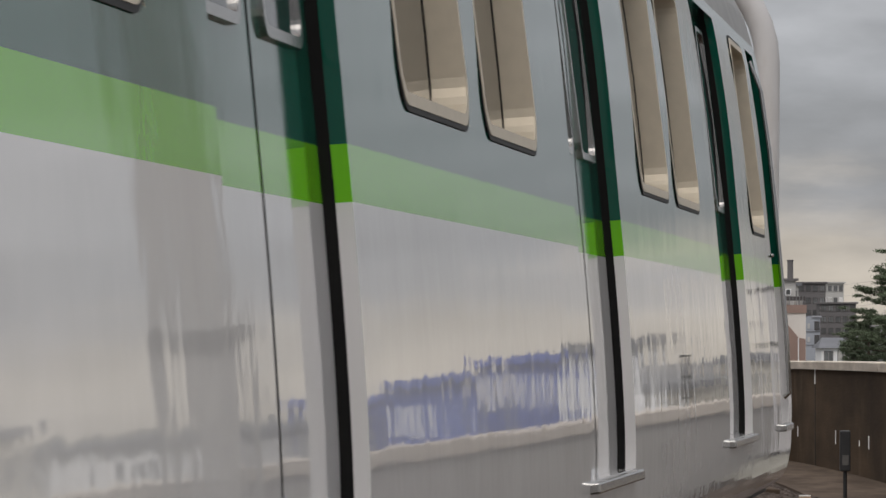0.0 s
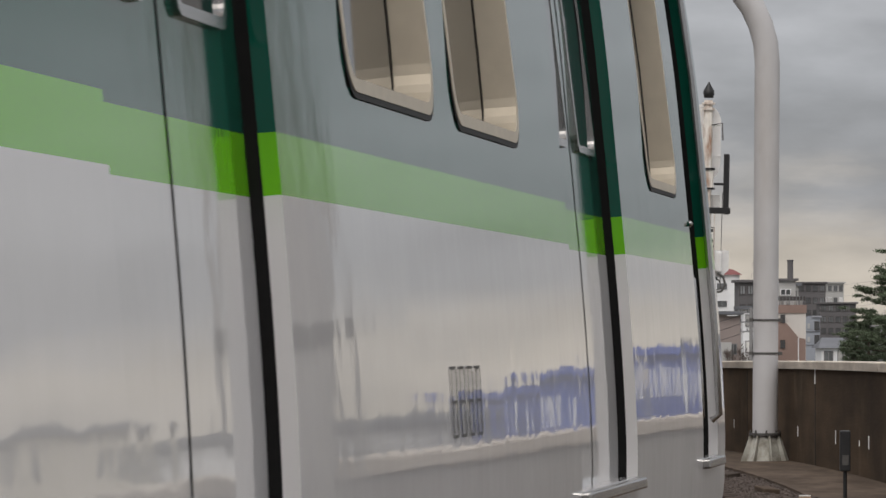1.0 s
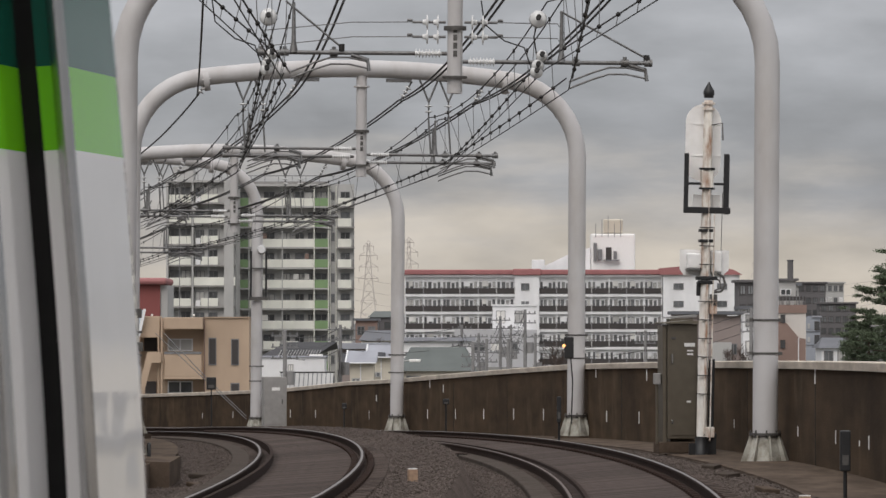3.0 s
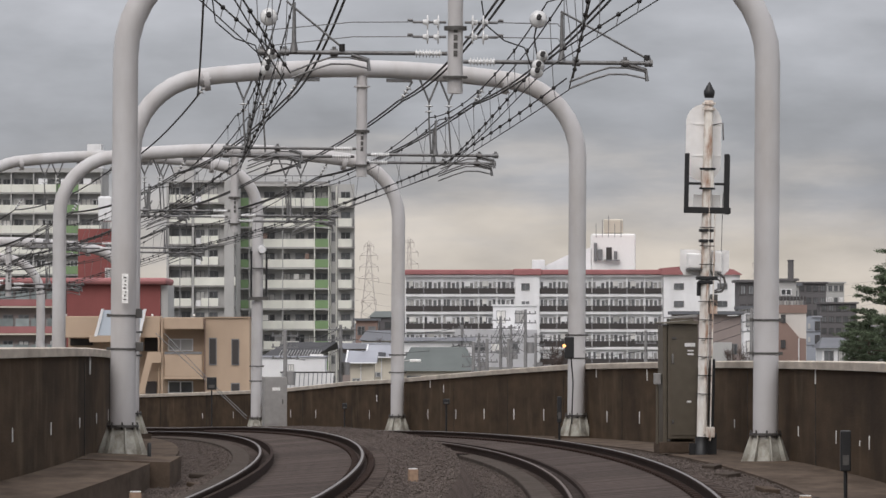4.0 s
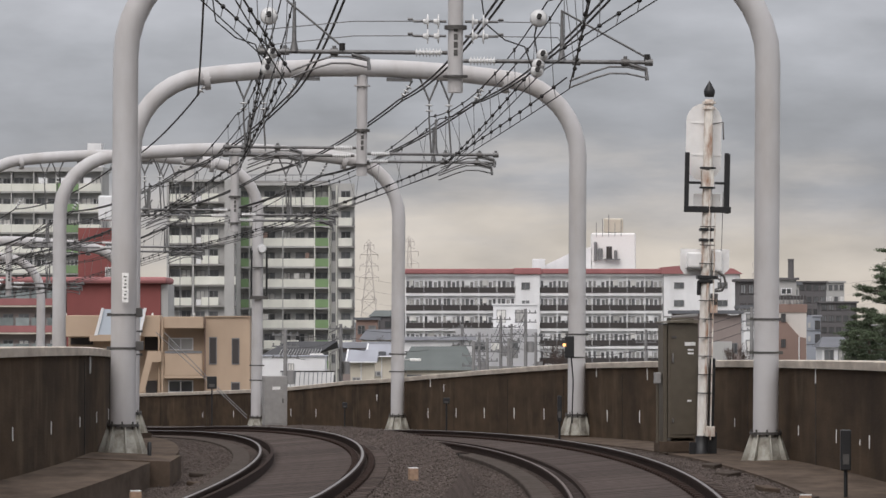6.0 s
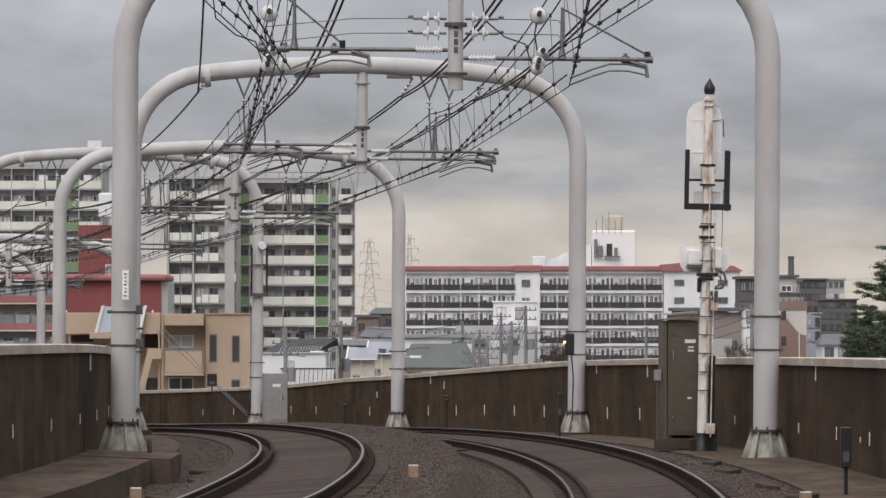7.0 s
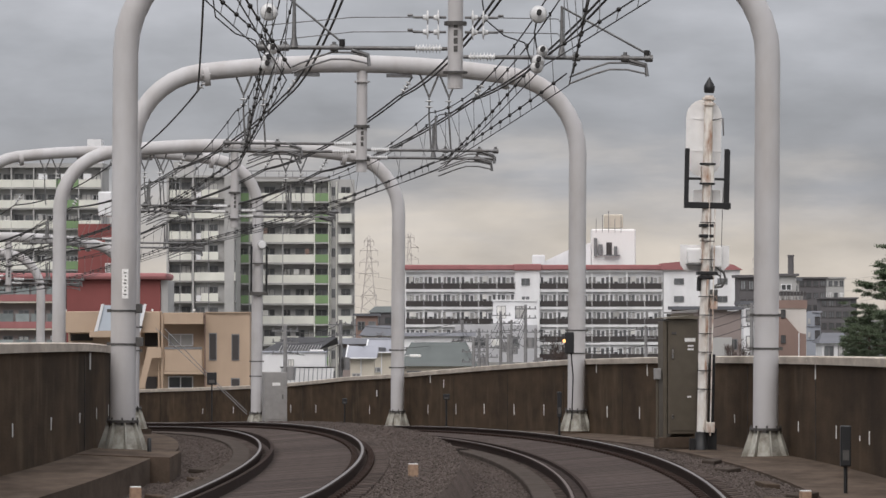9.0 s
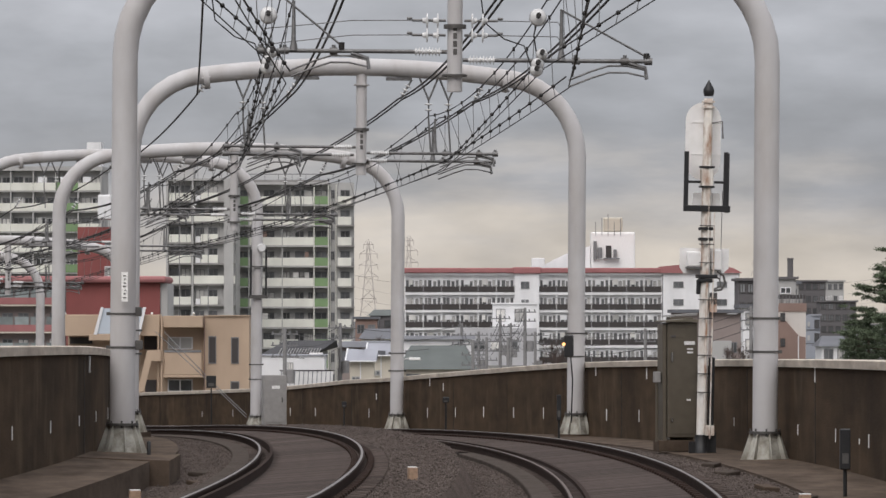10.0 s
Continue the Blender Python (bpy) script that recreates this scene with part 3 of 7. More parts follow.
def build_strain_set(m):
    """Pairs of disc insulators on wires that end at the drop tube."""
    for s in (-1, 1):
        for k, z in enumerate((6.3, 6.52)):
            t = thing("strain_insulator", m, "white porcelain disc insulators ending a wire at a drop tube", "insulator", "strain insulators")
            bm = bmesh.new()
            x = 0.12 + s * 0.14
            for q in (0.1, 0.26):
                tube(bm, [(x + s * q, 0, z), (x + s * (q + 0.012), 0, z), (x + s * (q + 0.026), 0, z), (x + s * (q + 0.034), 0, z), (x + s * (q + 0.09), 0, z)], [0.03, 0.11, 0.11, 0.045, 0.035], 14)
            part("disc", bm, M_INSUL, t)
            bm = bmesh.new()
            tube(bm, [(x, 0, z), (x + s * 0.5, 0, z)], 0.02, 6)
            tube(bm, [(x + s * 0.5, 0, z + 0.03), (x + s * 0.58, 0, z + 0.03)], 0.02, 6)
            tube(bm, [(x + s * 0.5, 0, z), (x + s * 1.4, 0, z - 0.01), (x + s * (1.5 if s > 0 else 2.75), 0.1, z - 0.16 + 0.02 * k)], 0.008, 5)
            part("fitting", bm, M_GALV, t)


def sag(a, b, drop, n=14):
    a, b = Vector(a), Vector(b)
    return [a.lerp(b, i / n) - Vector((0, 0, 4 * drop * (i / n) * (1 - i / n))) for i in range(n + 1)]


# wire sets by track: at each portal the offset and height of the contact wire, then offset and height of the messenger
WIRES = {
    "right, in use": ((1.66, 5.53, 1.9, 6.75), (1.83, 5.52, 1.72, 6.86), (1.74, 5.52, 1.8, 6.7), (1.8, 5.6, 1.9, 6.7)),
    "right, ending": ((4.3, 5.95, 4.4, 6.9), (1.47, 5.82, 1.5, 6.84), (1.9, 5.56, 1.58, 6.74), (1.6, 5.6, 1.6, 6.7)),
    "left, in use": ((-2.23, 5.53, -2.5, 6.75), (-2.41, 5.56, -2.3, 6.86), (-2.58, 5.5, -2.35, 6.7), (-2.3, 5.6, -2.05, 6.7)),
    "left, ending": ((-3.5, 5.95, -3.4, 6.9), (-2.69, 5.9, -2.5, 6.84), (-2.5, 5.56, -2.6, 6.74), (-2.5, 5.6, -2.4, 6.7)),
}


def build_overhead_lines():
    for ways in WIRES.values():
        for k in range(len(PORTALS) - 1):
            (ca, cz, ma, mz), (cb, dz, mb, nz) = ways[min(k, 3)], ways[min(k + 1, 3)]
            line = thing("overhead_line", Matrix.Identity(4), "dark messenger and contact wire with droppers over a track", "overhead line", "overhead lines")
            con = sag(at_portal(k, ca, cz), at_portal(k + 1, cb, dz), 0.02)
            aux = sag(at_portal(k, ca - 0.04, cz + 0.17), at_portal(k + 1, cb + 0.06, dz + 0.18), 0.05)
            mes = sag(at_portal(k, ma, mz), at_portal(k + 1, mb, nz), 0.4)
            part("contact_wire", tubed(con, 0.0095, 6), M_WIRE, line)
            part("messenger_wire", tubed(mes, 0.0115, 6), M_WIRE, line)
            part("auxiliary_wire", tubed(aux, 0.0125, 6), M_WIRE, line)
            for i in range(1, 14):
                if i % 2:
                    part("dropper", tubed([mes[i], aux[i]], 0.006, 4), M_GALV, line, "pale thin dropper")
                    part("dropper_tee", boxed(-0.02, 0.02, -0.02, 0.02, -0.03, 0.035), M_WIRE, line, at=Matrix.Translation(mes[i]))
                part("dropper", tubed([aux[i], con[i]], 0.006, 4), M_GALV, line)
                bm = bmesh.new()
                bmesh.ops.create_icosphere(bm, subdivisions=2, radius=0.034, matrix=Matrix.Translation(aux[i]))
                part("wire_clip", bm, M_WIRE, line)
    # heavy feeder cables hung under the portals on disc insulators
    for off, near, up in ((-3.43, -3.65, 7.15), (-1.5, -1.5, 7.1), (0.96, 0.96, 7.1), (2.55, 2.55, 7.05)):
        cable = thing("feeder_cable", Matrix.Identity(4), "heavy black feeder cable slung from portal to portal", "feeder cable", "feeder cables")
        spots = [near if k < 2 else off for k in range(len(PORTALS))]
        for k in range(len(PORTALS) - 1):
            for d in ((0,) if off < -3 else (-0.05, 0.05)):
                part("cable", tubed(sag(at_portal(k, spots[k] + d, up), at_portal(k + 1, spots[k + 1] + d, up), 0.25), 0.02, 6), M_WIRE, cable)
        for k in range(len(PORTALS)):
            hang = thing("feeder_hanger", Matrix.Identity(4), "white disc insulators holding a feeder cable under a portal", "insulator", "feeder hangers")
            p = at_portal(k, spots[k], up)
            top = at_portal(k, spots[k] + 0.25, 7.52)
            part("rod", tubed([p, top], 0.022, 6), M_GALV, hang)
            d = (top - p).normalized()
            for q in (0.1, 0.2, 0.3):
                c = p + d * q
                part("disc", tubed([c, c + d * 0.02, c + d * 0.045], [0.03, 0.085, 0.03], 14), M_INSUL, hang)


def build_v_hangers(m):
    """Pairs of V struts with disc insulators that hold the messenger wires under the arch."""
    for t in TRACKS:
        for off in (-0.33, 0.1):
            v = thing("messenger_hanger", m, "V-shaped steel hanger with white discs under a portal", "insulator", "messenger hangers")
            x = t - 0.1 + off
            bm = bmesh.new()
            for q in (-0.2, 0.2):
                tube(bm, [(x + q, 0, 7.6), (x, 0, 7.12)], 0.022, 6)
            tube(bm, [(x, 0, 7.12), (x, 0, 6.72)], 0.018, 6)
            part("strut", bm, M_GALV, v)
            for z in (7.02, 6.9):
                part("disc", tubed([(x, 0, z + 0.03), (x, 0, z + 0.01), (x, 0, z - 0.01)], [0.03, 0.1, 0.04], 14), M_INSUL, v)
            part("rod", tubed([(x, 0, 6.72), (x + 0.05, 0, 6.0)], 0.02, 6), M_GALV, v)


def build_jumpers(m):
    """Round insulators and slack jumper wires beside the arms of the nearest portal in view."""
    for x in (1.36, -2.68):
        for z, dx, r in ((6.57, 0.0, 0.135), (5.87, 0.0, 0.1), (5.78, -0.02, 0.1), (6.02, 0.06, 0.09)):
            j = thing("bell_insulator", m @ pose(x + dx, -0.15, z, 0, 8, 0), "round white bell insulator on a wire", "insulator", "bell insulators")
            part("bell", tubed([(0, -0.05, 0), (0, -0.03, 0), (0, 0.02, 0), (0, 0.06, 0)], [0.03, r * 0.8, r, r * 0.4], 20), M_INSUL, j)
            part("core", tubed([(0, -0.16, 0.03), (0, 0.2, -0.02)], 0.038, 8), M_WIRE, j)
        j = thing("jumper_wire", m, "slack dark jumper wire beside a cantilever arm", "jumper wire", "jumper wires")
        part("wire", tubed([(x - 0.85, 0, 6.85), (x - 0.8, 0, 6.5), (x - 0.5, 0, 6.25), (x - 0.2, 0, 6.15), (x - 0.1, -0.1, 5.85), (x, -0.1, 5.75)], 0.011, 6), M_WIRE, j)
        j = thing("jumper_wire", m, "slack dark jumper wire beside a cantilever arm", "jumper wire", "jumper wires")
        part("wire", tubed([(x, -0.1, 6.57), (x - 0.06, -0.1, 6.3), (x - 0.02, -0.1, 6.05), (x, -0.1, 5.87)], 0.011, 6), M_WIRE, j)
    for a, b in (((1.7, 0, 6.7), (3.0, 0, 6.0)), ((-2.42, 0, 6.82), (-1.58, 0, 6.13))):
        j = thing("cross_stay", m, "thin steel stay from a messenger post to its arm", "stay wire", "cross stays")
        part("wire", tubed([a, b], 0.016, 6), M_GALV, j)
        part("stay_clamp", tubed([Vector(b) + Vector((0, 0, -0.06)), Vector(b) + Vector((0, 0, 0.05))], 0.045, 8), M_WIRE, j)


def portal_pose(k):
    x, y, z, d, _, _ = PORTALS[k]
    return pose(x, y, z, 0, 0.4, -math.degrees(math.atan(d)))


def at_portal(k, off, up):
    """A point in a portal's plane; the wires lift with its arms."""
    return portal_pose(k) @ Vector((off, 0, up + PORTALS[k][5]))


def build_portals():
    for k in range(len(PORTALS)):
        m = portal_pose(k)
        tall, lift = PORTALS[k][4:]
        if k == 1:
            build_portal(m, tall, lift, (-0.04, -0.1), (1.57, 2.07))
        else:
            build_portal(m, tall, lift)
        top = m @ pose(0, 0, lift)
        for s in (-1, 1):
            build_arm(top, s)
            if k > 1:
                build_arm(top @ pose(0, 0.5, -0.15), s)
        if k == 1:
            build_strain_set(m)
            build_jumpers(m)
        if k > 1:
            build_v_hangers(m @ pose(0, 0, tall))


build_ground()
build_viaduct()
build_tracks()
build_stones()
build_troughs()
build_portals()
build_overhead_lines()


# ---- the train: an end car with three double doors and a crew door ----
SECTION = [(1.20, 0.80), (1.285, 0.86), (1.33, 0.97), (1.351, 1.135), (1.36, 1.3), (1.363, 1.55), (1.36, 1.813), (1.357, 1.928), (1.354, 2.055),
           (1.34, 2.5), (1.31, 2.88), (1.285, 3.04), (1.25, 3.2), (1.15, 3.42), (0.95, 3.62), (0.6, 3.74), (0.0, 3.78)]


def eased(section, upto, step):
    """The section with its lower part drawn through the same points as a smooth curve."""
    zs = [z for _, z in section]
    xs = [x for x, _ in section]
    n = len(zs)
    grad = [(xs[min(i + 1, n - 1)] - xs[max(i - 1, 0)]) / (zs[min(i + 1, n - 1)] - zs[max(i - 1, 0)]) if zs[min(i + 1, n - 1)] != zs[max(i - 1, 0)] else 0.0 for i in range(n)]
    out = []
    for i in range(n - 1):
        out.append((xs[i], zs[i]))
        gap = zs[i + 1] - zs[i]
        if zs[i + 1] <= upto:
            m = max(1, round(gap / step))
            for k in range(1, m):
                out.append((hermite(xs[i], xs[i + 1], grad[i], grad[i + 1], gap, k / m), zs[i] + gap * k / m))
    out.append((xs[-1], zs[-1]))
    return out


PROFILE = eased(SECTION, 3.05, 0.022)
DOOR_Z = (1.135, 2.98)
WIN_Z = (2.055, 2.95)


def skin_x(z):
    for (xa, za), (xb, zb) in zip(PROFILE, PROFILE[1:]):
        if za <= z <= zb:
            return xa + (xb - xa) * (z - za) / (zb - za)
    return 1.3


def paint_index(z):
    if z < 1.813:
        return 0
    if z < 1.928:
        return 1
    return 2 if z < 3.1 else 3


DOORS = [(-1.51, 0.0), (-7.57, -6.06), (-13.63, -12.12)]
CREW = (2.3, 2.9)
CAR_Y = (-15.8, 3.22)


def window_bays():
    bays = []
    for a in (-6.06, -12.12):
        bays += [(a + 0.867, a + 2.097), (a + 2.423, a + 3.632)]
    bays += [(0.905, 1.912), (-15.4, -14.2)]
    return bays


def build_side(bm, s):
    """One long side: the painted skin with openings cut through and turned-in reveals."""
    ys = {CAR_Y[0], CAR_Y[1]}
    holes = []
    for a, b in DOORS:
        ys |= {a, b}
        holes.append((a, b, *DOOR_Z))
    ys |= set(CREW)
    holes.append((*CREW, *DOOR_Z))
    for a, b in window_bays():
        ys |= {a, b}
        holes.append((a, b, *WIN_Z))
    ys = sorted(ys)
    zs = sorted({z for _, z in PROFILE} | {DOOR_Z[1], WIN_Z[1]})
    made = {}

    def v(y, z, d=0.0):
        key = (round(y, 4), round(z, 4), d)
        if key not in made:
            made[key] = bm.verts.new((s * (skin_x(z) - d), y, z))
        return made[key]

    def open_at(y, z):
        return any(a < y < b and c < z < d for a, b, c, d in holes)

    fs = []
    for ya, yb in zip(ys, ys[1:]):
        for za, zb in zip(zs, zs[1:]):
            if za >= 3.42:
                continue
            if not open_at((ya + yb) / 2, (za + zb) / 2):
                f = bm.faces.new((v(ya, za), v(yb, za), v(yb, zb), v(ya, zb)))
                f.material_index = paint_index((za + zb) / 2)
                fs.append(f)
    # reveals
    for a, b, c, d in holes:
        lev = [z for z in zs if c <= z <= d]
        glazed = c == WIN_Z[0]
        for d0, d1, rubber in ((0.0, 0.034, False), (0.034, 0.09, True)):
            for y in (a, b):
                for za, zb in zip(lev, lev[1:]):
                    f = bm.faces.new((v(y, za, d0), v(y, zb, d0), v(y, zb, d1), v(y, za, d1)))
                    f.material_index = 4 if rubber and not glazed else 5 if glazed else paint_index((za + zb) / 2)
            for z in (c, d):
                f = bm.faces.new((v(a, z, d0), v(b, z, d0), v(b, z, d1), v(a, z, d1)))
                f.material_index = 5 if glazed else paint_index(z + (0.01 if z == d else -0.01))
    return bm


def leaf_mesh(s, a, b, win, win2):
    """A door leaf, with its painted bands and a window opening."""
    bm = bmesh.new()
    zs = sorted({z for _, z in PROFILE if DOOR_Z[0] <= z <= DOOR_Z[1]} | {DOOR_Z[0], DOOR_Z[1], 2.18, 2.9})
    ys = [a, a + win, b - win2, b]
    for d, flip in ((0.06, 1), (0.09, -1)):
        for i, (ya, yb) in enumerate(zip(ys, ys[1:])):
            for za, zb in zip(zs, zs[1:]):
                if i == 1 and 2.18 <= (za + zb) / 2 <= 2.9:
                    continue
                f = bm.faces.new([bm.verts.new((s * (skin_x(z) - d), y, z)) for y, z in ((ya, za), (yb, za), (yb, zb), (ya, zb))])
                f.material_index = paint_index((za + zb) / 2)
    return bm


def ring(bm, s, a, b, c, d, depth, width, radius, thick, mi=0):
    """A rounded window frame on the car side."""
    def loop(inset, dd):
        out = []
        r = max(radius - inset * 0.6, 0.01)
        for cy, cz, q in ((b - inset - r, d - inset - r, 0), (a + inset + r, d - inset - r, 1), (a + inset + r, c + inset + r, 2), (b - inset - r, c + inset + r, 3)):
            for k in range(7):
                t = math.pi / 2 * (q + k / 6)
                y, z = cy + r * math.cos(t), cz + r * math.sin(t)
                out.append(bm.verts.new((s * (skin_x(min(max(z, 0.81), 3.3)) - dd), y, z)))
        return out
    loops = [loop(0, depth + thick), loop(0, depth), loop(width, depth), loop(width, depth + thick)]
    for p, q in zip(loops, loops[1:]):
        n = len(p)
        for k in range(n):
            f = bm.faces.new((p[k], p[(k + 1) % n], q[(k + 1) % n], q[k]))
            f.material_index = mi
    return bm


def seam_strip(s, a, b, depth):
    bm = bmesh.new()
    zs = [z for _, z in PROFILE if 1.135 <= z <= 2.9]
    rows = [[bm.verts.new((s * (skin_x(z) - depth), y, z)) for y in (a, b)] for z in zs]
    for p, q in zip(rows, rows[1:]):
        bm.faces.new((p[0], p[1], q[1], q[0]))
    return bm


def seam_window(s, a, b, depth):
    return pane(s, a, b, WIN_Z[0] + 0.03, WIN_Z[1] - 0.03, depth)


def pane(s, a, b, c, d, depth):
    bm = bmesh.new()
    zs = [c + (d - c) * k / 4 for k in range(5)]
    for za, zb in zip(zs, zs[1:]):
        bm.faces.new([bm.verts.new((s * (skin_x(z) - depth), y, z)) for y, z in ((a, za), (b, za), (b, zb), (a, zb))])
    bmesh.ops.remove_doubles(bm, verts=bm.verts, dist=0.0005)
    return bm


def build_car():
    car = thing("train_car", Matrix.Identity(4), "glossy commuter train car, white below, lime stripe, dark green above", "train", "train cars")
    paints = [M_TRAIN_WHITE, M_TRAIN_LIME, M_TRAIN_GREEN, M_ROOF, M_RUBBER, M_FRAME]
    for s in (1, -1):
        bm = build_side(bmesh.new(), s)
        bmesh.ops.recalc_face_normals(bm, faces=bm.faces)
        part("body_side", bm, paints, car, "glossy white, lime and dark green painted side", smooth=False)
        for a, b in DOORS:
            mid = (a + b) / 2 + 0.03
            door = thing("double_door", Matrix.Identity(4), "", "")
            door.parent = car
            bm = bmesh.new()
            x = skin_x(1.1)
            box(bm, s * (x - 0.1), s * (x + 0.03), a - 0.02, b + 0.02, 1.098, 1.131, 0.006)
            part("door_sill", bm, M_STEEL, door, "worn steel sill")
            for ya, yb, e in ((a - 0.3, mid - 0.004, a), (mid + 0.004, b + 0.02, b)):
                part("door_leaf", leaf_mesh(s, ya, yb, 0.14 if ya > a else 0.44, 0.14 if yb < b else 0.16), paints, door)
                bm = ring(bmesh.new(), s, max(ya, a) + 0.125, min(yb, b) - 0.125, 2.107, 2.915, 0.048, 0.022, 0.05, 0.02)
                part("leaf_window_frame", bm, M_STEEL, door, "bright steel window frame")
                part("leaf_window_pane", pane(s, max(ya, a) + 0.135, min(yb, b) - 0.135, 2.122, 2.9, 0.058), M_DARKGLASS, door)
            part("door_seal", seam_strip(s, mid - 0.007, mid + 0.007, 0.0585), M_RUBBER, door, "black rubber seal")
        for a, b in window_bays():
            win = thing("side_window", Matrix.Identity(4), "", "")
            win.parent = car
            c, d = WIN_Z
            part("gasket", ring(bmesh.new(), s, a - 0.018, b + 0.018, c - 0.018, d + 0.018, -0.004, 0.014, 0.12, 0.02), M_RUBBER, win, "black gasket")
            part("window_frame", ring(bmesh.new(), s, a - 0.005, b + 0.005, c - 0.005, d + 0.005, -0.006, 0.028, 0.11, 0.09), M_FRAME, win, "satin metal frame")
            part("window_pane", pane(s, a, b, c, d, 0.08), M_DARKGLASS, win, "reflecting window glass")
            part("glass_seal", seam_window(s, b - 0.05, b - 0.02, 0.0785), M_RUBBER, win, "black glazing seal")
        # crew door with long grab rails
        crew = thing("crew_door", Matrix.Identity(4), "", "")
        crew.parent = car
        part("door_leaf", leaf_mesh(s, CREW[0], CREW[1], 0.12, 0.12), paints, crew)
        part("leaf_window_pane", pane(s, CREW[0] + 0.12, CREW[1] - 0.12, 2.16, 2.9, 0.058), M_DARKGLASS, crew)
        part("leaf_window_frame", ring(bmesh.new(), s, CREW[0] + 0.1, CREW[1] - 0.1, 2.145, 2.92, 0.048, 0.022, 0.05, 0.02), M_STEEL, crew)
        for y, zs, d in ((CREW[0] + 0.27, [1.26, 1.28, 1.4, 1.6, 1.77, 1.8], -0.028), (CREW[1] - 0.06, [1.26, 1.28, 1.6, 1.9, 2.2, 2.5, 2.8, 2.95], 0.013)):
            pts = [(s * (skin_x(zs[0]) + d - 0.03), y, zs[0])]
            pts += [(s * (skin_x(z) + d), y, z) for z in zs[1:-1]]
            pts.append((s * (skin_x(zs[-1]) + d - 0.03), y, zs[-1]))
            part("grab_rail", tubed(pts, 0.012, 10), M_STEEL, crew, "long bright steel grab rail")
        bm = bmesh.new()
        bmesh.ops.create_uvsphere(bm, u_segments=12, v_segments=8, radius=0.01, matrix=Matrix.Translation((s * (skin_x(1.96) + 0.006), CREW[0] - 0.02, 1.96)))
        part("lamp_knob", bm, M_STEEL, crew, "small round steel knob", smooth=True)
        bm = bmesh.new()
        box(bm, s * (skin_x(1.1) - 0.1), s * (skin_x(1.1) + 0.03), CREW[0] - 0.02, CREW[1] + 0.02, 1.098, 1.131, 0.006)
        part("door_sill", bm, M_STEEL, crew)
    # roof
    bm = bmesh.new()
    arc = [(x, z) for x, z in PROFILE if z >= 3.42]
    outline = arc + [(-x, z) for x, z in reversed(arc[:-1])]
    rows = [[bm.verts.new((x, y, z)) for x, z in outline] for y in (CAR_Y[0], CAR_Y[1])]
    for k in range(len(outline) - 1):
        bm.faces.new((rows[0][k], rows[0][k + 1], rows[1][k + 1], rows[1][k])).smooth = True
    part("roof", bm, M_ROOF, car, "grey roof")
    # floor, ends and running gear
    bm = boxed(-1.2, 1.2, CAR_Y[0] + 0.01, CAR_Y[1] - 0.01, 0.79, 0.85)
    part("floor", bm, M_UNDER, car)
    half = [(x, z) for x, z in PROFILE]
    ends = half + [(-x, z) for x, z in reversed(half[:-1])]
    for y, out in ((CAR_Y[1], 0.2), (CAR_Y[0], -0.02)):
        bm = bmesh.new()
        prev = [bm.verts.new((x, y, z)) for x, z in ends]
        for step, f in ((0.38, 0.989), (0.7, 0.957), (0.92, 0.91), (1.0, 0.85)):
            cur = [bm.verts.new((x * f, y + out * step, 2.2 + (z - 2.2) * f)) for x, z in ends]
            for k in range(len(ends) - 1):
                fc = bm.faces.new((prev[k], prev[k + 1], cur[k + 1], cur[k]))
                fc.smooth = True
                fc.material_index = paint_index((ends[k][1] + ends[k + 1][1]) / 2)
            prev = cur
        bm.faces.new(prev).material_index = 2
        part("car_end", bm, paints, car, "rounded painted car end")
    for yb in (-12.6, 0.6):
        bogie = thing("bogie", Matrix.Identity(4), "", "")
        bogie.parent = car
        bm = bmesh.new()
        for s in (-1, 1):
            box(bm, s * 0.9, s * 1.05, yb - 1.5, yb + 1.5, 0.45, 0.62, 0.03)
            for d in (-1.05, 1.05):
                box(bm, s * 0.86, s * 1.1, yb + d - 0.17, yb + d + 0.17, 0.3, 0.56, 0.03)
        box(bm, -0.9, 0.9, yb - 0.25, yb + 0.25, 0.45, 0.8, 0.03)
        part("bogie_frame", bm, M_UNDER, bogie)
        for d in (-1.05, 1.05):
            bm = bmesh.new()
            for s in (-1, 1):
                tube(bm, [(s * 0.69, yb + d, 0.43), (s * 0.82, yb + d, 0.43)], 0.42, 24)
            tube(bm, [(-0.7, yb + d, 0.43), (0.7, yb + d, 0.43)], 0.08, 12)
            part("wheelset", bm, M_RAIL, bogie)
    bm = boxed(-1.1, 1.1, -9.8, -2.2, 0.3, 0.79, bevel=0.04)
    part("equipment_box", bm, M_UNDER, car)
    # the car number, as plain strokes
    for k in range(4):
        bm = bmesh.new()
        y = -4.045 + 0.135 * k
        for a, b, c, d in ((0, 0.014, 1.337, 1.483), (0.07, 0.084, 1.337, 1.483), (0.006, 0.078, 1.33, 1.337), (0.006, 0.078, 1.483, 1.49), (0.014, 0.07, 1.407, 1.414)):
            bm.faces.new([bm.verts.new((skin_x(z) + 0.003, y + yy, z)) for yy, z in ((a, c), (b, c), (b, d), (a, d))])
        part("number_bar", bm, M_BAND, car, "dark grey bars in place of a digit")
    return car


TRAIN_LEAN = -3.927


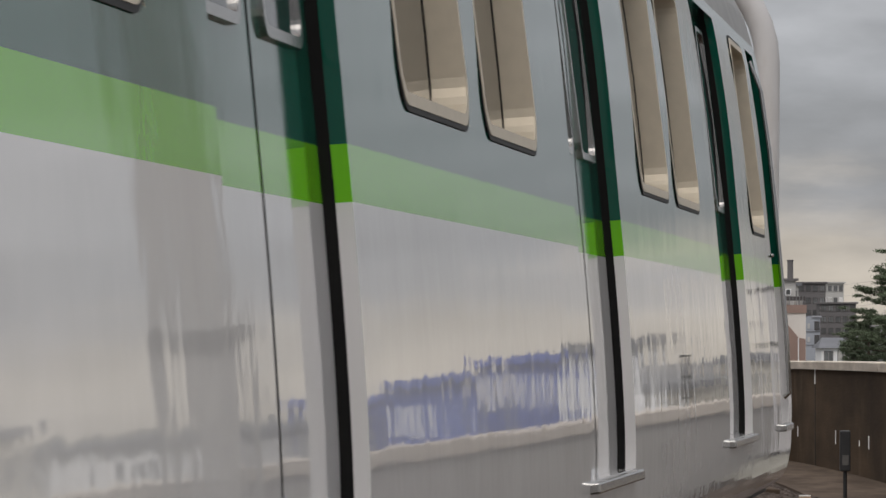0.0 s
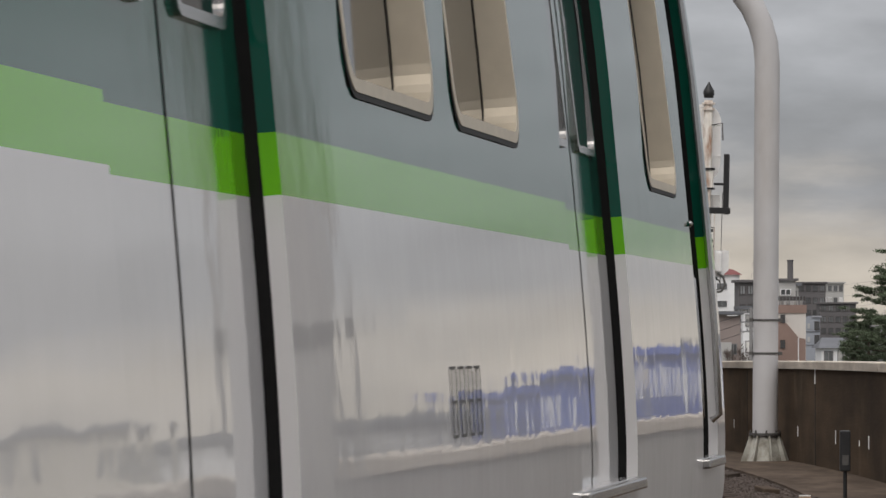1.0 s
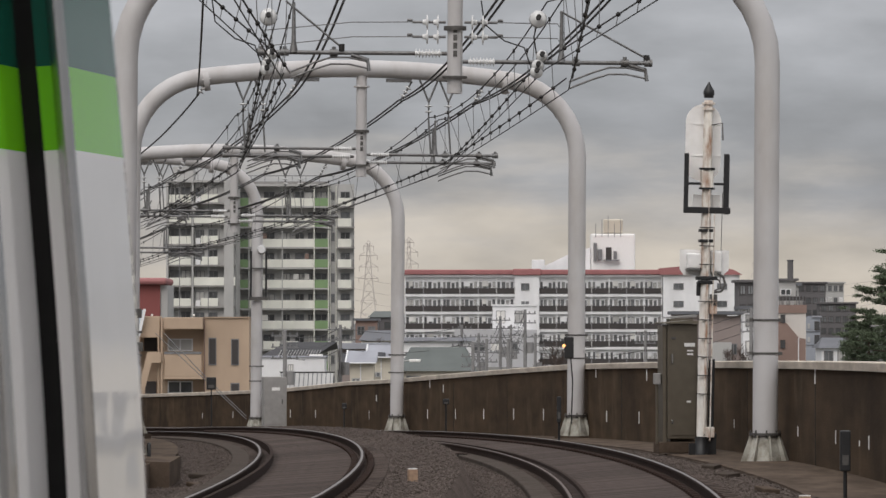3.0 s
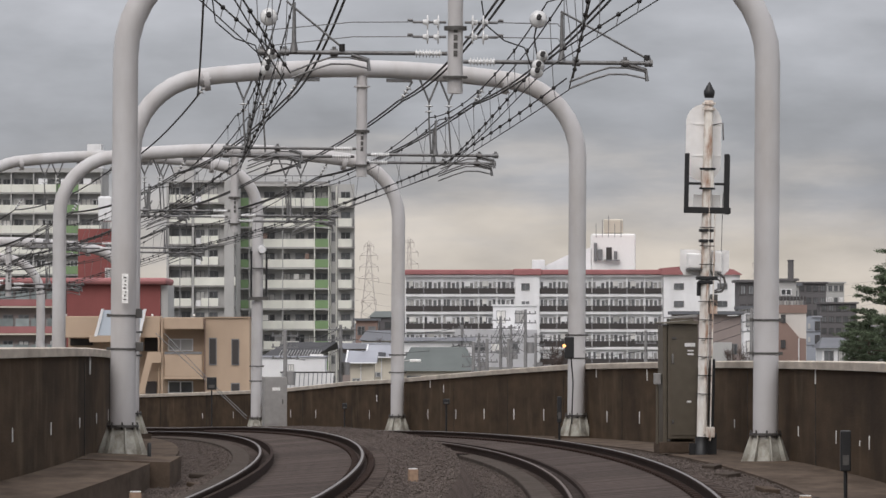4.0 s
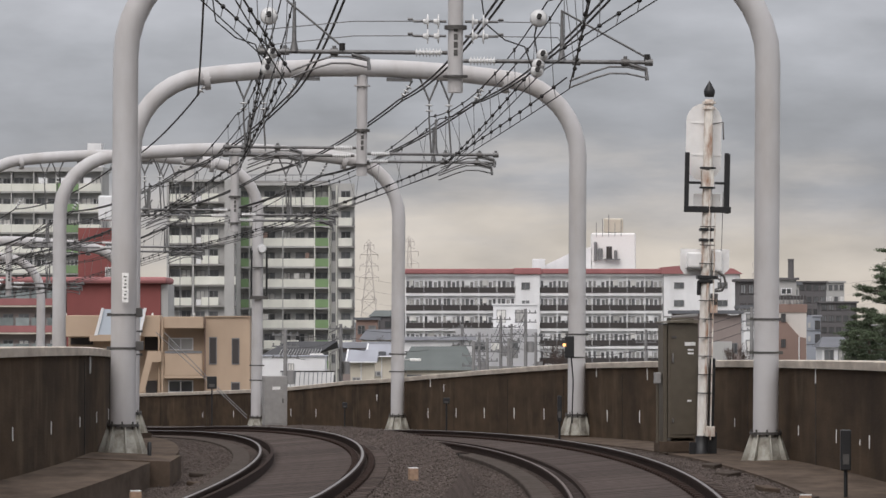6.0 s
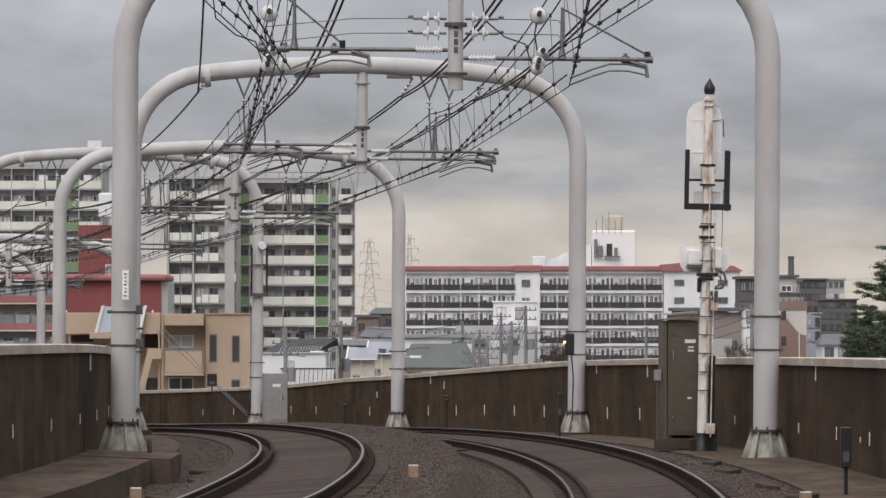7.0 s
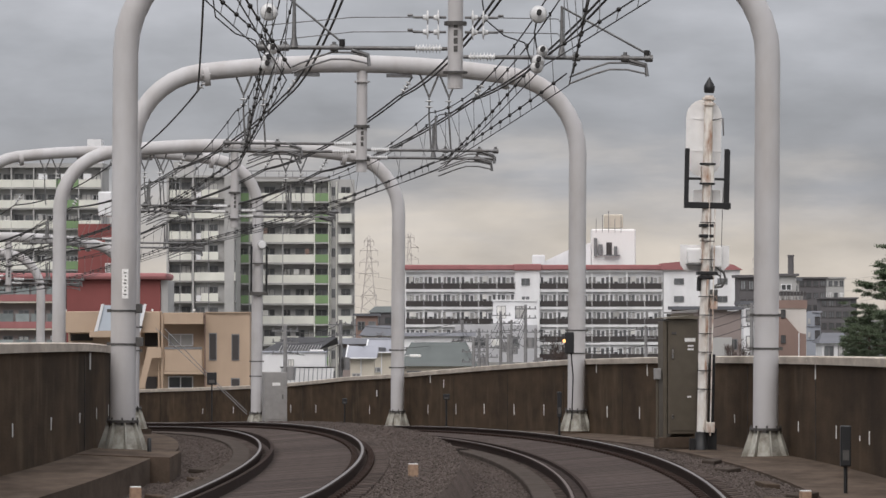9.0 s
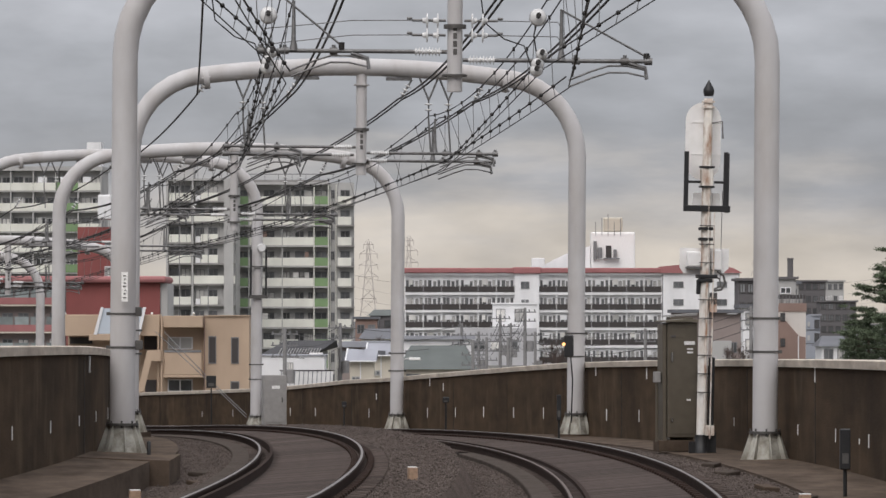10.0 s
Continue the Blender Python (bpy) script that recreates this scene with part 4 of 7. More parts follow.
def train_pose(t):
    """The car slows as it runs in along the curve; its turn follows the track."""
    if t < 2.7:
        y = 21.691 - 7.082 * t + 0.39 * t * t
    else:
        y = 5.4127 - 4.976 * (t - 2.7) + 0.2 * (t - 2.7) ** 2
    d = max(y, 3.0) - 15
    return pose(middle(y) + 2.006, y, -0.1075 + 0.0176 * min(t, 3), -0.2065, TRAIN_LEAN, -math.degrees(0.1403 - 0.00233 * d))


train = build_car()


# ---- beside the line ----
def build_signal():
    """A tall signal mast seen from behind: round-ended sheet, black cage, ladder, boxes."""
    m = pose(4.191, 79, -0.592, 0, 1.3, 4)
    sig = thing("signal_mast", m, "rust-streaked white signal mast with round-ended white backboard and black cage", "railway signal")
    h = 5.92
    part("mast", tubed([(0, 0, 2.971 - 0.04), (0, 0, h - 0.1)], [0.08, 0.075], 16), M_RUSTWHITE, sig, "rust-streaked white pole")
    part("mast", tubed([(0, 0, 0), (0, 0, 2.971 - 0.04)], [0.085, 0.08], 16), M_MASTWHITE, sig, "cleaner white pole")
    part("finial", tubed([(0, 0, h - 0.06), (0, 0, h), (0, 0, h + 0.05), (0, 0, h + 0.2)], [0.075, 0.09, 0.09, 0.006], 12), M_BLACK, sig, "dark pointed cap")
    for z in (h - 0.17, h - 0.26):
        part("mast_ring", tubed([(0, 0, z), (0, 0, z + 0.035)], 0.11, 14), M_RUSTWHITE, sig)
    # backboard with round ends
    zc, hw, hh = h - 0.79, 0.29, 0.63
    bm = bmesh.new()
    outline = [(hw * math.cos(math.pi * k / 16), zc + hh - hw + hw * math.sin(math.pi * k / 16)) for k in range(17)]
    outline += [(-hw * math.cos(math.pi * k / 16), zc - hh + hw - hw * math.sin(math.pi * k / 16)) for k in range(17)]
    prism(bm, [(x - 0.06, z) for x, z in outline], 0.13, 0.145)
    part("backboard", bm, M_WHITE, sig, "white round-ended sheet")
    for dz in (0.3, -0.22):
        part("board_stay", boxed(-0.24, 0.24, 0.12, 0.16, zc + dz, zc + dz + 0.02), M_WHITE, sig)
    part("cable_pipe", tubed([(0.03, -0.09, 0.4), (0.03, -0.09, h - 0.3)], 0.022, 8), M_RUSTWHITE, sig, "rusty cable pipe")
    part("lamp_case", boxed(-0.095, 0.095, -0.1, 0.2, zc - hh - 0.12, zc - hh + 0.18, bevel=0.02), M_RUSTWHITE, sig)
    for dz in (-0.13, 0.19):
        part("mast_ring", tubed([(0, 0, zc - hh + dz), (0, 0, zc - hh + dz + 0.03)], 0.13, 14), M_BLACK, sig, "dark clamp ring")
    part("rung_arm", tubed([(0.06, -0.05, h - 0.5), (0.22, -0.1, h - 0.47), (0.235, -0.1, h - 0.75)], 0.012, 6), M_BAND, sig)
    # black cage
    zb = 3.98
    zt = 4.952
    for x in (-0.345, 0.3, 0.37):
        part("cage_post", boxed(x - 0.035, x + 0.035, -0.1 if x < 0.35 else 0.3, -0.02 if x < 0.35 else 0.38, zb, zt, bevel=0.006), M_BLACK, sig, "black flat bar")
    part("cage_bar", boxed(-0.38, 0.38, -0.11, -0.03, zb, zb + 0.1, bevel=0.006), M_BLACK, sig, "black flat bar")
    part("cage_bar", boxed(-0.31, -0.11, -0.09, -0.04, zb + 0.46, zb + 0.5), M_BLACK, sig)
    part("cage_bar", boxed(0.11, 0.31, -0.09, -0.04, zb + 0.46, zb + 0.5), M_BLACK, sig)
    part("small_plate", boxed(-0.21, 0.23, 0.1, 0.12, zb + 0.1, zb + 0.31, bevel=0.005), M_WHITE, sig, "small white plate")
    # clamps and ladder rungs down the mast
    k = 0
    z = 1.045
    while z < zb - 0.08:
        part("rung", boxed(-0.115, 0.125, -0.12, -0.095, z, z + 0.014), M_BLACK, sig, "dark rung")
        z += 0.3
        k += 1
    for z in (zb - 0.3, zb - 0.47, zb - 1.15):
        part("clamp", boxed(-0.11, 0.11, -0.11, 0.11, z, z + 0.05, bevel=0.008), M_BLACK, sig)
    for x in (0.125,):
        part("ladder_rail", tubed([(x, -0.1, 0.3), (x, -0.1, zb)], 0.012, 6), M_RUSTWHITE, sig)
    part("stay_wire", tubed([(0.25, 0, 2.8), (0.26, 0, h - 1.6)], 0.006, 5), M_GALV, sig)
    # white instrument boxes half way up
    z0 = 2.971
    bm = bmesh.new()
    prism(bm, [(-0.33, z0), (0.3, z0), (0.4, z0 + 0.1), (0.4, z0 + 0.42), (-0.4, z0 + 0.42), (-0.4, z0 + 0.1)], 0.12, 0.15)
    part("back_panel", bm, M_WHITE, sig, "white panel with cut corners")
    part("instrument_box", boxed(-0.3, -0.07, -0.06, 0.11, z0 + 0.11, z0 + 0.36, bevel=0.025), M_WHITE, sig, "white box")
    part("box_base", boxed(-0.31, -0.06, -0.07, 0.11, z0 + 0.085, z0 + 0.108), M_GALV, sig)
    part("instrument_box", boxed(0.1, 0.27, -0.02, 0.11, z0 + 0.06, z0 + 0.4, bevel=0.025), M_WHITE, sig, "white box")
    part("collar", boxed(-0.14, 0.19, -0.13, 0.13, z0 - 0.07, z0 - 0.01, bevel=0.01), M_BLACK, sig, "dark clamp collar")
    part("collar", boxed(-0.1, 0.11, -0.12, 0.12, z0 - 0.13, z0 - 0.075, bevel=0.01), M_BLACK, sig)
    part("bracket", boxed(-0.13, -0.075, -0.06, 0.06, z0 - 0.33, z0 - 0.1, bevel=0.01), M_BLACK, sig)
    part("relay_box", boxed(0.09, 0.2, -0.1, 0.06, z0 - 0.5, z0 - 0.3, bevel=0.01), M_BAND, sig, "dark grey box")
    part("cable_loop", tubed([(0.2, -0.02, z0 + 0.05), (0.3, -0.03, z0 - 0.02), (0.33, -0.03, z0 - 0.14), (0.27, -0.03, z0 - 0.25), (0.15, -0.04, z0 - 0.27)], 0.02, 8), M_BAND, sig)
    part("cable_loop", tubed([(0.14, -0.02, z0 - 0.02), (0.24, -0.03, z0 - 0.08), (0.26, -0.03, z0 - 0.2), (0.15, -0.04, z0 - 0.24)], 0.014, 8), M_BAND, sig)
    part("junction_box", boxed(0.08, 0.2, -0.1, 0.05, z0 - 0.62, z0 - 0.38, bevel=0.01), M_RUSTWHITE, sig)
    part("foot_box", boxed(0.05, 0.2, -0.1, 0.1, 0.35, 0.52, bevel=0.01), M_RUSTWHITE, sig)
    part("cable_trunk", boxed(0.1, 0.19, -0.05, 0.06, 0.0, 1.62, bevel=0.01), M_BLACK, sig, "dark cable trunk")
    bm = bmesh.new()
    tube(bm, [(0, 0, 0), (0, 0, 0.05), (0, 0, 0.06), (0, 0, 0.36)], [0.2, 0.19, 0.11, 0.105], 12)
    box(bm, -0.2, -0.09, -0.03, 0.03, 0.0, 0.25)
    box(bm, 0.09, 0.24, -0.05, 0.05, 0.0, 0.42)
    part("mast_foot", bm, M_BLACK, sig, "dark stepped foot")


# the cabinet's brown-grey in a lighter tone, for the hood
M_CABINET_HOOD = material("lighter_cabinet_paint", (0.16, 0.14, 0.105), 0.6, grain=6, vary=0.15, bump=0.06)


def build_cabinets():
    m = pose(3.919, 80.3, -0.378, 0, 0, 10)
    cab = thing("signal_cabinet", m, "brown-grey steel signal cabinet on a dark stand", "equipment cabinet")
    part("case", boxed(-0.26, 0.25, -0.2, 0.25, 0.08, 1.97, bevel=0.012), M_CABINET, cab, "brown-grey steel case")
    part("side_post", boxed(-0.34, -0.275, -0.2, 0.2, 0.02, 1.94, bevel=0.008), M_CABINET, cab)
    bm = bmesh.new()
    prism(bm, [(-0.36, 1.98), (0.3, 1.975), (0.3, 2.01), (0.1, 2.03), (-0.36, 1.995)], -0.27, 0.3)
    part("hood", bm, M_CABINET_HOOD, cab, "sloping pale brown hood")
    part("hinge_cover", boxed(-0.2, -0.12, -0.225, -0.213, 1.72, 1.76, bevel=0.004), M_BAND, cab)
    part("rear_case", boxed(-0.1, 0.3, 0.31, 0.62, 0.0, 2.06, bevel=0.015), M_CABINET, cab)
    bm = bmesh.new()
    prism(bm, [(-0.14, 2.065), (0.36, 2.085), (0.36, 2.125), (-0.14, 2.085)], 0.305, 0.66)
    part("rear_hood", bm, M_CABINET_PALE, cab, "grey sloping hood")
    part("stand", boxed(-0.4, 0.3, -0.2, 0.25, -0.15, 0.03, bevel=0.01), M_WALKWAY, cab, "low concrete plinth")
    part("door_panel", boxed(-0.22, 0.21, -0.212, -0.203, 0.14, 1.86, bevel=0.003), M_CABINET, cab)
    for x0, x1, z0, z1 in ((0.02, 0.2, 1.6, 1.66), (0.07, 0.17, 1.52, 1.545), (0.07, 0.17, 1.46, 1.49), (0.06, 0.13, 0.68, 0.71)):
        part("label_plate", boxed(x0, x1, -0.218, -0.213, z0, z1), M_MARK, cab, "small white plate")
    part("handle", boxed(-0.2, -0.17, -0.235, -0.213, 1.32, 1.48, bevel=0.004), M_STEEL, cab)
    part("handle", boxed(-0.2, -0.17, -0.235, -0.213, 0.33, 0.4, bevel=0.004), M_STEEL, cab)
    part("side_box", boxed(-0.46, -0.36, -0.15, 0.0, 0.98, 1.16, bevel=0.01), M_CABINET_PALE, cab, "pale grey junction box")
    part("side_pipe", tubed([(-0.41, -0.08, 0.0), (-0.41, -0.08, 0.98)], 0.025, 8), M_CABINET, cab)

    m = pose(-5.431, 157, -1.735, 0, 0, 12)
    cab = thing("line_cabinet", m, "pale grey steel line-side cabinet beside a portal leg", "equipment cabinet")
    part("case", boxed(-0.37, 0.37, -0.25, 0.25, 0.0, 1.62, bevel=0.015), M_CABINET_PALE, cab)
    part("door_panel", boxed(-0.3, 0.3, -0.262, -0.253, 0.1, 1.5, bevel=0.003), M_CABINET_PALE, cab)
    part("label_plate", boxed(-0.12, 0.14, -0.27, -0.264, 1.18, 1.28), M_MARK, cab)
    part("handle", boxed(0.2, 0.24, -0.28, -0.264, 0.75, 0.9), M_BAND, cab)


def build_marker(m, height, w, hgt, label, lit=False):
    t = thing("marker_post", m, label, "marker post", "marker posts")
    part("post", tubed([(0, 0, -0.3), (0, 0, height - hgt)], 0.022, 8), M_BLACK, t)
    bm = boxed(-w / 2, w / 2, -0.06, 0.06, height - hgt, height, bevel=0.012)
    part("head", bm, M_BLACK, t, "black box head")
    part("face_plate", boxed(-w * 0.3, w * 0.3, -0.066, -0.061, height - hgt * 0.85, height - hgt * 0.6), M_BAND, t)
    return t


def build_small_line_things():
    build_marker(pose(4.463, 54, -0.481, 0, 0, 0), 0.896, 0.115, 0.451, "slim black marker post at the walkway's edge")
    build_marker(pose(2.32, 97, -0.641, 0, 0, 0), 0.788, 0.09, 0.518, "black marker post at the foot of a portal leg")
    build_marker(pose(0.082, 118, -0.989, 0, 0, 0), 0.767, 0.16, 0.137, "thin dark marker post with small round head")
    build_marker(pose(-2.828, 140, -1.406, 0, 0, 0), 0.715, 0.14, 0.163, "thin dark marker post with small round head")
    # lineside lamp head on a post by the far inner rail
    t = build_marker(pose(-7.122, 150, -1.621, 0, 0, 0), 1.567, 0.3, 0.383, "thin black post with hooded black lamp head")
    # colour light on the second portal's leg
    t = thing("repeater_signal", pose(2.678, 103.6, 0.859), "small black repeater signal with one lit amber lamp", "railway signal")
    part("case", boxed(-0.09, 0.11, -0.1, 0.1, 0.0, 0.46, bevel=0.02), M_BLACK, t)
    bm = bmesh.new()
    tube(bm, [(-0.1, -0.08, 0.27), (-0.1, -0.13, 0.27)], 0.035, 12)
    part("lamp", bm, M_LAMP, t, "lit amber lamp")
    part("cable", tubed([(0.05, 0, 0), (0.09, 0, -0.5), (0.06, 0, -1.4)], 0.015, 6), M_BLACK, t)
    # orange-brown stakes in the ballast
    for px, y, up in ((-0.356, 58, -0.272), (-3.031, 48, -0.2), (3.72, 50, -0.31)):
        s = thing("distance_stake", pose(px, y, up, 0, 0, 12), "short weathered orange concrete stake in the ballast", "stake", "stakes")
        part("stake_body", boxed(-0.055, 0.055, -0.055, 0.055, -0.1, 0.137, bevel=0.012), M_WOOD, s)
        part("stake_top", boxed(-0.05, 0.05, -0.05, 0.05, 0.137 + 0.002, 0.137 + 0.012), M_MARK, s)
    t = thing("bolt_post", stand(70.3, -4.32, 0.0), "small dark steel bolt post on a walkway", "post")
    part("post", tubed([(0, 0, -0.02), (0, 0, 0.2), (0, 0, 0.215)], [0.03, 0.03, 0.012], 8), M_BLACK, t)
    # dark block on the inner rail of the near track
    t = thing("rail_lubricator", pose(0.339, 86, -0.816, 0, 0, 0), "dark square box beside the inner rail", "track device")
    part("case", boxed(-0.11, 0.11, -0.08, 0.08, -0.1, 0.11, bevel=0.01), M_UNDER, t)
    part("lid", boxed(-0.115, 0.115, -0.085, 0.085, 0.112, 0.125, bevel=0.004), M_RAIL, t)
    # guy wires at the fourth portal leg
    for dx in (0.0, 0.5):
        t = thing("guy_wire", Matrix.Identity(4), "thin pale guy wire running down beside a portal leg", "guy wire", "guy wires")
        part("wire", tubed([(-6.566, 163, -1.598 + 0.2 * dx), (-7.939 + 0.2 * dx, 166, -0.462), (-10.084 + 0.6 * dx, 171, 1.263)], 0.014, 5), M_GALV, t)


def build_wall_marks():
    """Short white marks on both parapets, one a panel, and longer ones at the joints."""
    rnd = random.Random(4)
    low = [(61.7, 0.27, 0.17), (63.0, 0.29, 0.07), (66.3, 0.26, 0.18), (71.7, 0.28, 0.15), (81.2, 0.3, 0.14), (96.3, 0.25, 0.24), (101.7, 0.25, 0.24)]
    low += [(112.7 + 5.4 * k + rnd.uniform(-0.15, 0.15), 0.26 + 0.018 * k, 0.26) for k in range(5)]
    low += [(145.7, 0.35, 0.26), (150.8, 0.37, 0.26), (156.5, 0.4, 0.26), (161.6, 0.42, 0.26), (167.5, 0.4, 0.24), (173.5, 0.4, 0.24), (180.0, 0.4, 0.2)]
    high = [(69.2, 1.06, 0.23), (95.0, 1.1, 0.22), (103.5, 1.2, 0.22), (131.1, 1.03, 0.21), (133.7, 1.19, 0.22), (144.2, 0.88, 0.18), (178.0, 0.9, 0.18)]
    inner = [(56.5, 0.46, 0.16), (62.0, 0.45, 0.16), (67.9, 0.46, 0.14), (73.0, 0.46, 0.16), (78.6, 0.45, 0.18), (70.7, 1.2, 0.24)]
    for name, s, rows in (("wall_east", 1, low + high), ("wall_west", -1, inner)):
        w = bpy.data.objects[name]
        for y, z, h in rows:
            wide = 0.014 if z > 0.8 else 0.009 if y > 90 else 0.007
            at = Matrix.Translation(place(y, s * 5.196, z)) @ pose(0, 0, 0, 0, rnd.uniform(-1.5, 1.5), -math.degrees(math.atan(slope(y))))
            part("paint_tick", boxed(-wide, wide, -0.02, 0.02, 0, h, bevel=0.004), M_MARK, w, at=at)


def build_portal_extras():
    # dark guard frame with a round fitting on the fourth portal's leg
    m = portal_pose(4) @ pose(4.82, -0.24, 0)
    t = thing("guard_frame", m, "dark steel guard frame with white round fitting on portal leg", "bracket")
    for x in (-0.25, 0.27):
        part("bar", boxed(x - 0.03, x + 0.03, -0.03, 0.03, 4.5, 6.1), M_BLACK, t, "dark upright bar")
    part("cross_bar", boxed(-0.3, 0.32, -0.05, 0.05, 4.45, 4.56), M_BAND, t)
    part("cross_bar", boxed(-0.25, 0.27, -0.03, 0.03, 5.5, 5.54), M_BAND, t)
    part("round_fitting", tubed([(0.1, -0.12, 6.15), (0.1, -0.02, 6.15), (0.1, 0.02, 6.15)], [0.12, 0.16, 0.05], 14), M_INSUL, t)
    # fine handrail pipes and a junction box on the near leg
    t = thing("leg_bracket", portal_pose(1) @ pose(-4.82, 0, 0), "dark bolted bracket plates on a portal leg", "bracket", "leg brackets")
    for z, d in ((1.57, 0.12), (2.07, 0.1)):
        part("plate", boxed(0.18, 0.18 + d, -0.05, 0.05, z - 0.02, z + 0.12, bevel=0.01), M_BAND, t)
    # notice plate on the first portal's leg
    t = thing("notice_plate", pose(-4.736, 72.55, 1.903), "narrow white notice plate with dark bars on a portal leg", "sign")
    part("plate", boxed(-0.048, 0.048, -0.012, 0.0, 0, 0.44, bevel=0.004), M_MARK, t)
    for k in range(7):
        part("text_bar", boxed(-0.024 + 0.008 * (k % 3), 0.02 - 0.006 * (k % 2), -0.016, -0.0125, 0.05 + k * 0.054, 0.05 + k * 0.054 + 0.018 + 0.006 * (k % 2)), M_BAND, t)


for_town = random.Random(7)


# ---- town ----
def wall_mat(name, c, vary=0.1):
    return material(name, c, 0.8, grain=0.4, vary=vary, stain=tuple(q * 0.72 for q in c), stain_scale=0.25, stain_amount=0.5, streak=True)


M_CREAM = wall_mat("cream_parapet_render", (0.76, 0.76, 0.69))
M_GREENP = wall_mat("green_parapet_panel", (0.21, 0.32, 0.16))
M_APT = wall_mat("grey_apartment_render", (0.44, 0.435, 0.425))
# darkened copy of the grey render, with recess shade put into its colour
M_APT_DARK = wall_mat("shade_toned_render", (0.3, 0.29, 0.28))
M_WHITEWALL = wall_mat("white_render", (0.82, 0.82, 0.83))
M_REDROOF = wall_mat("red_roof_trim", (0.36, 0.15, 0.15))
M_REDWALL = wall_mat("dull_red_cladding", (0.25, 0.075, 0.07))
M_BEIGE = wall_mat("beige_render", (0.5, 0.375, 0.275))
M_DARKRAIL = wall_mat("dark_balcony_railing", (0.06, 0.053, 0.052))
M_DARKBLD = wall_mat("dark_grey_cladding", (0.125, 0.118, 0.122))
M_BROWN = wall_mat("brown_pink_render", (0.27, 0.185, 0.155))
M_BLUEW = wall_mat("blue_cladding", (0.07, 0.12, 0.4))
M_SLATE = wall_mat("slate_roof", (0.14, 0.145, 0.16))
M_GREENROOF = wall_mat("grey_green_metal_roof", (0.12, 0.135, 0.13))
M_CREAMWALL = wall_mat("pale_cream_siding", (0.62, 0.57, 0.48))
M_PALEROOF = wall_mat("pale_blue_grey_roof", (0.34, 0.35, 0.39))
M_BROWNGREY = wall_mat("brown_grey_render", (0.29, 0.24, 0.225))
M_STEELDK = material("town_steel", (0.2, 0.2, 0.205), 0.6, 0.3, grain=3, vary=0.2)
# steel lightened towards the sky tone: distance haze put into the colour
M_PYLON = material("haze_toned_pylon_steel", (0.58, 0.53, 0.5), 0.7, 0.2)
M_WINDOW = material("town_window_glass", (0.13, 0.135, 0.14), 0.2, grain=0.6, vary=0.5, spread=0.5)
M_CURTAIN = material("pale_window_curtain", (0.55, 0.54, 0.52), 0.4, grain=0.5, vary=0.3, spread=0.4)


def window(parent, x, z, w, h, y=0.0, glass=None, trim=None):
    """A window in a wall that faces the line: frame, two sashes set in."""
    bm = bmesh.new()
    for x0, x1, z0, z1 in ((x - w / 2, x + w / 2, z, z + 0.07), (x - w / 2, x + w / 2, z + h - 0.07, z + h),
                           (x - w / 2, x - w / 2 + 0.07, z + 0.07, z + h - 0.07), (x + w / 2 - 0.07, x + w / 2, z + 0.07, z + h - 0.07),
                           (x - 0.04, x + 0.04, z + 0.07, z + h - 0.07)):
        box(bm, x0, x1, y - 0.05, y + 0.03, z0, z1)
    fr = part("window", bm, trim or M_STEELDK if trim or for_town.random() < 0.75 else M_WHITEWALL, parent)
    part("pane", boxed(x - w / 2 + 0.05, x + w / 2 - 0.05, y - 0.015, y + 0.02, z + 0.05, z + h - 0.05), glass or (M_WINDOW if for_town.random() < 0.55 else M_CURTAIN), fr)


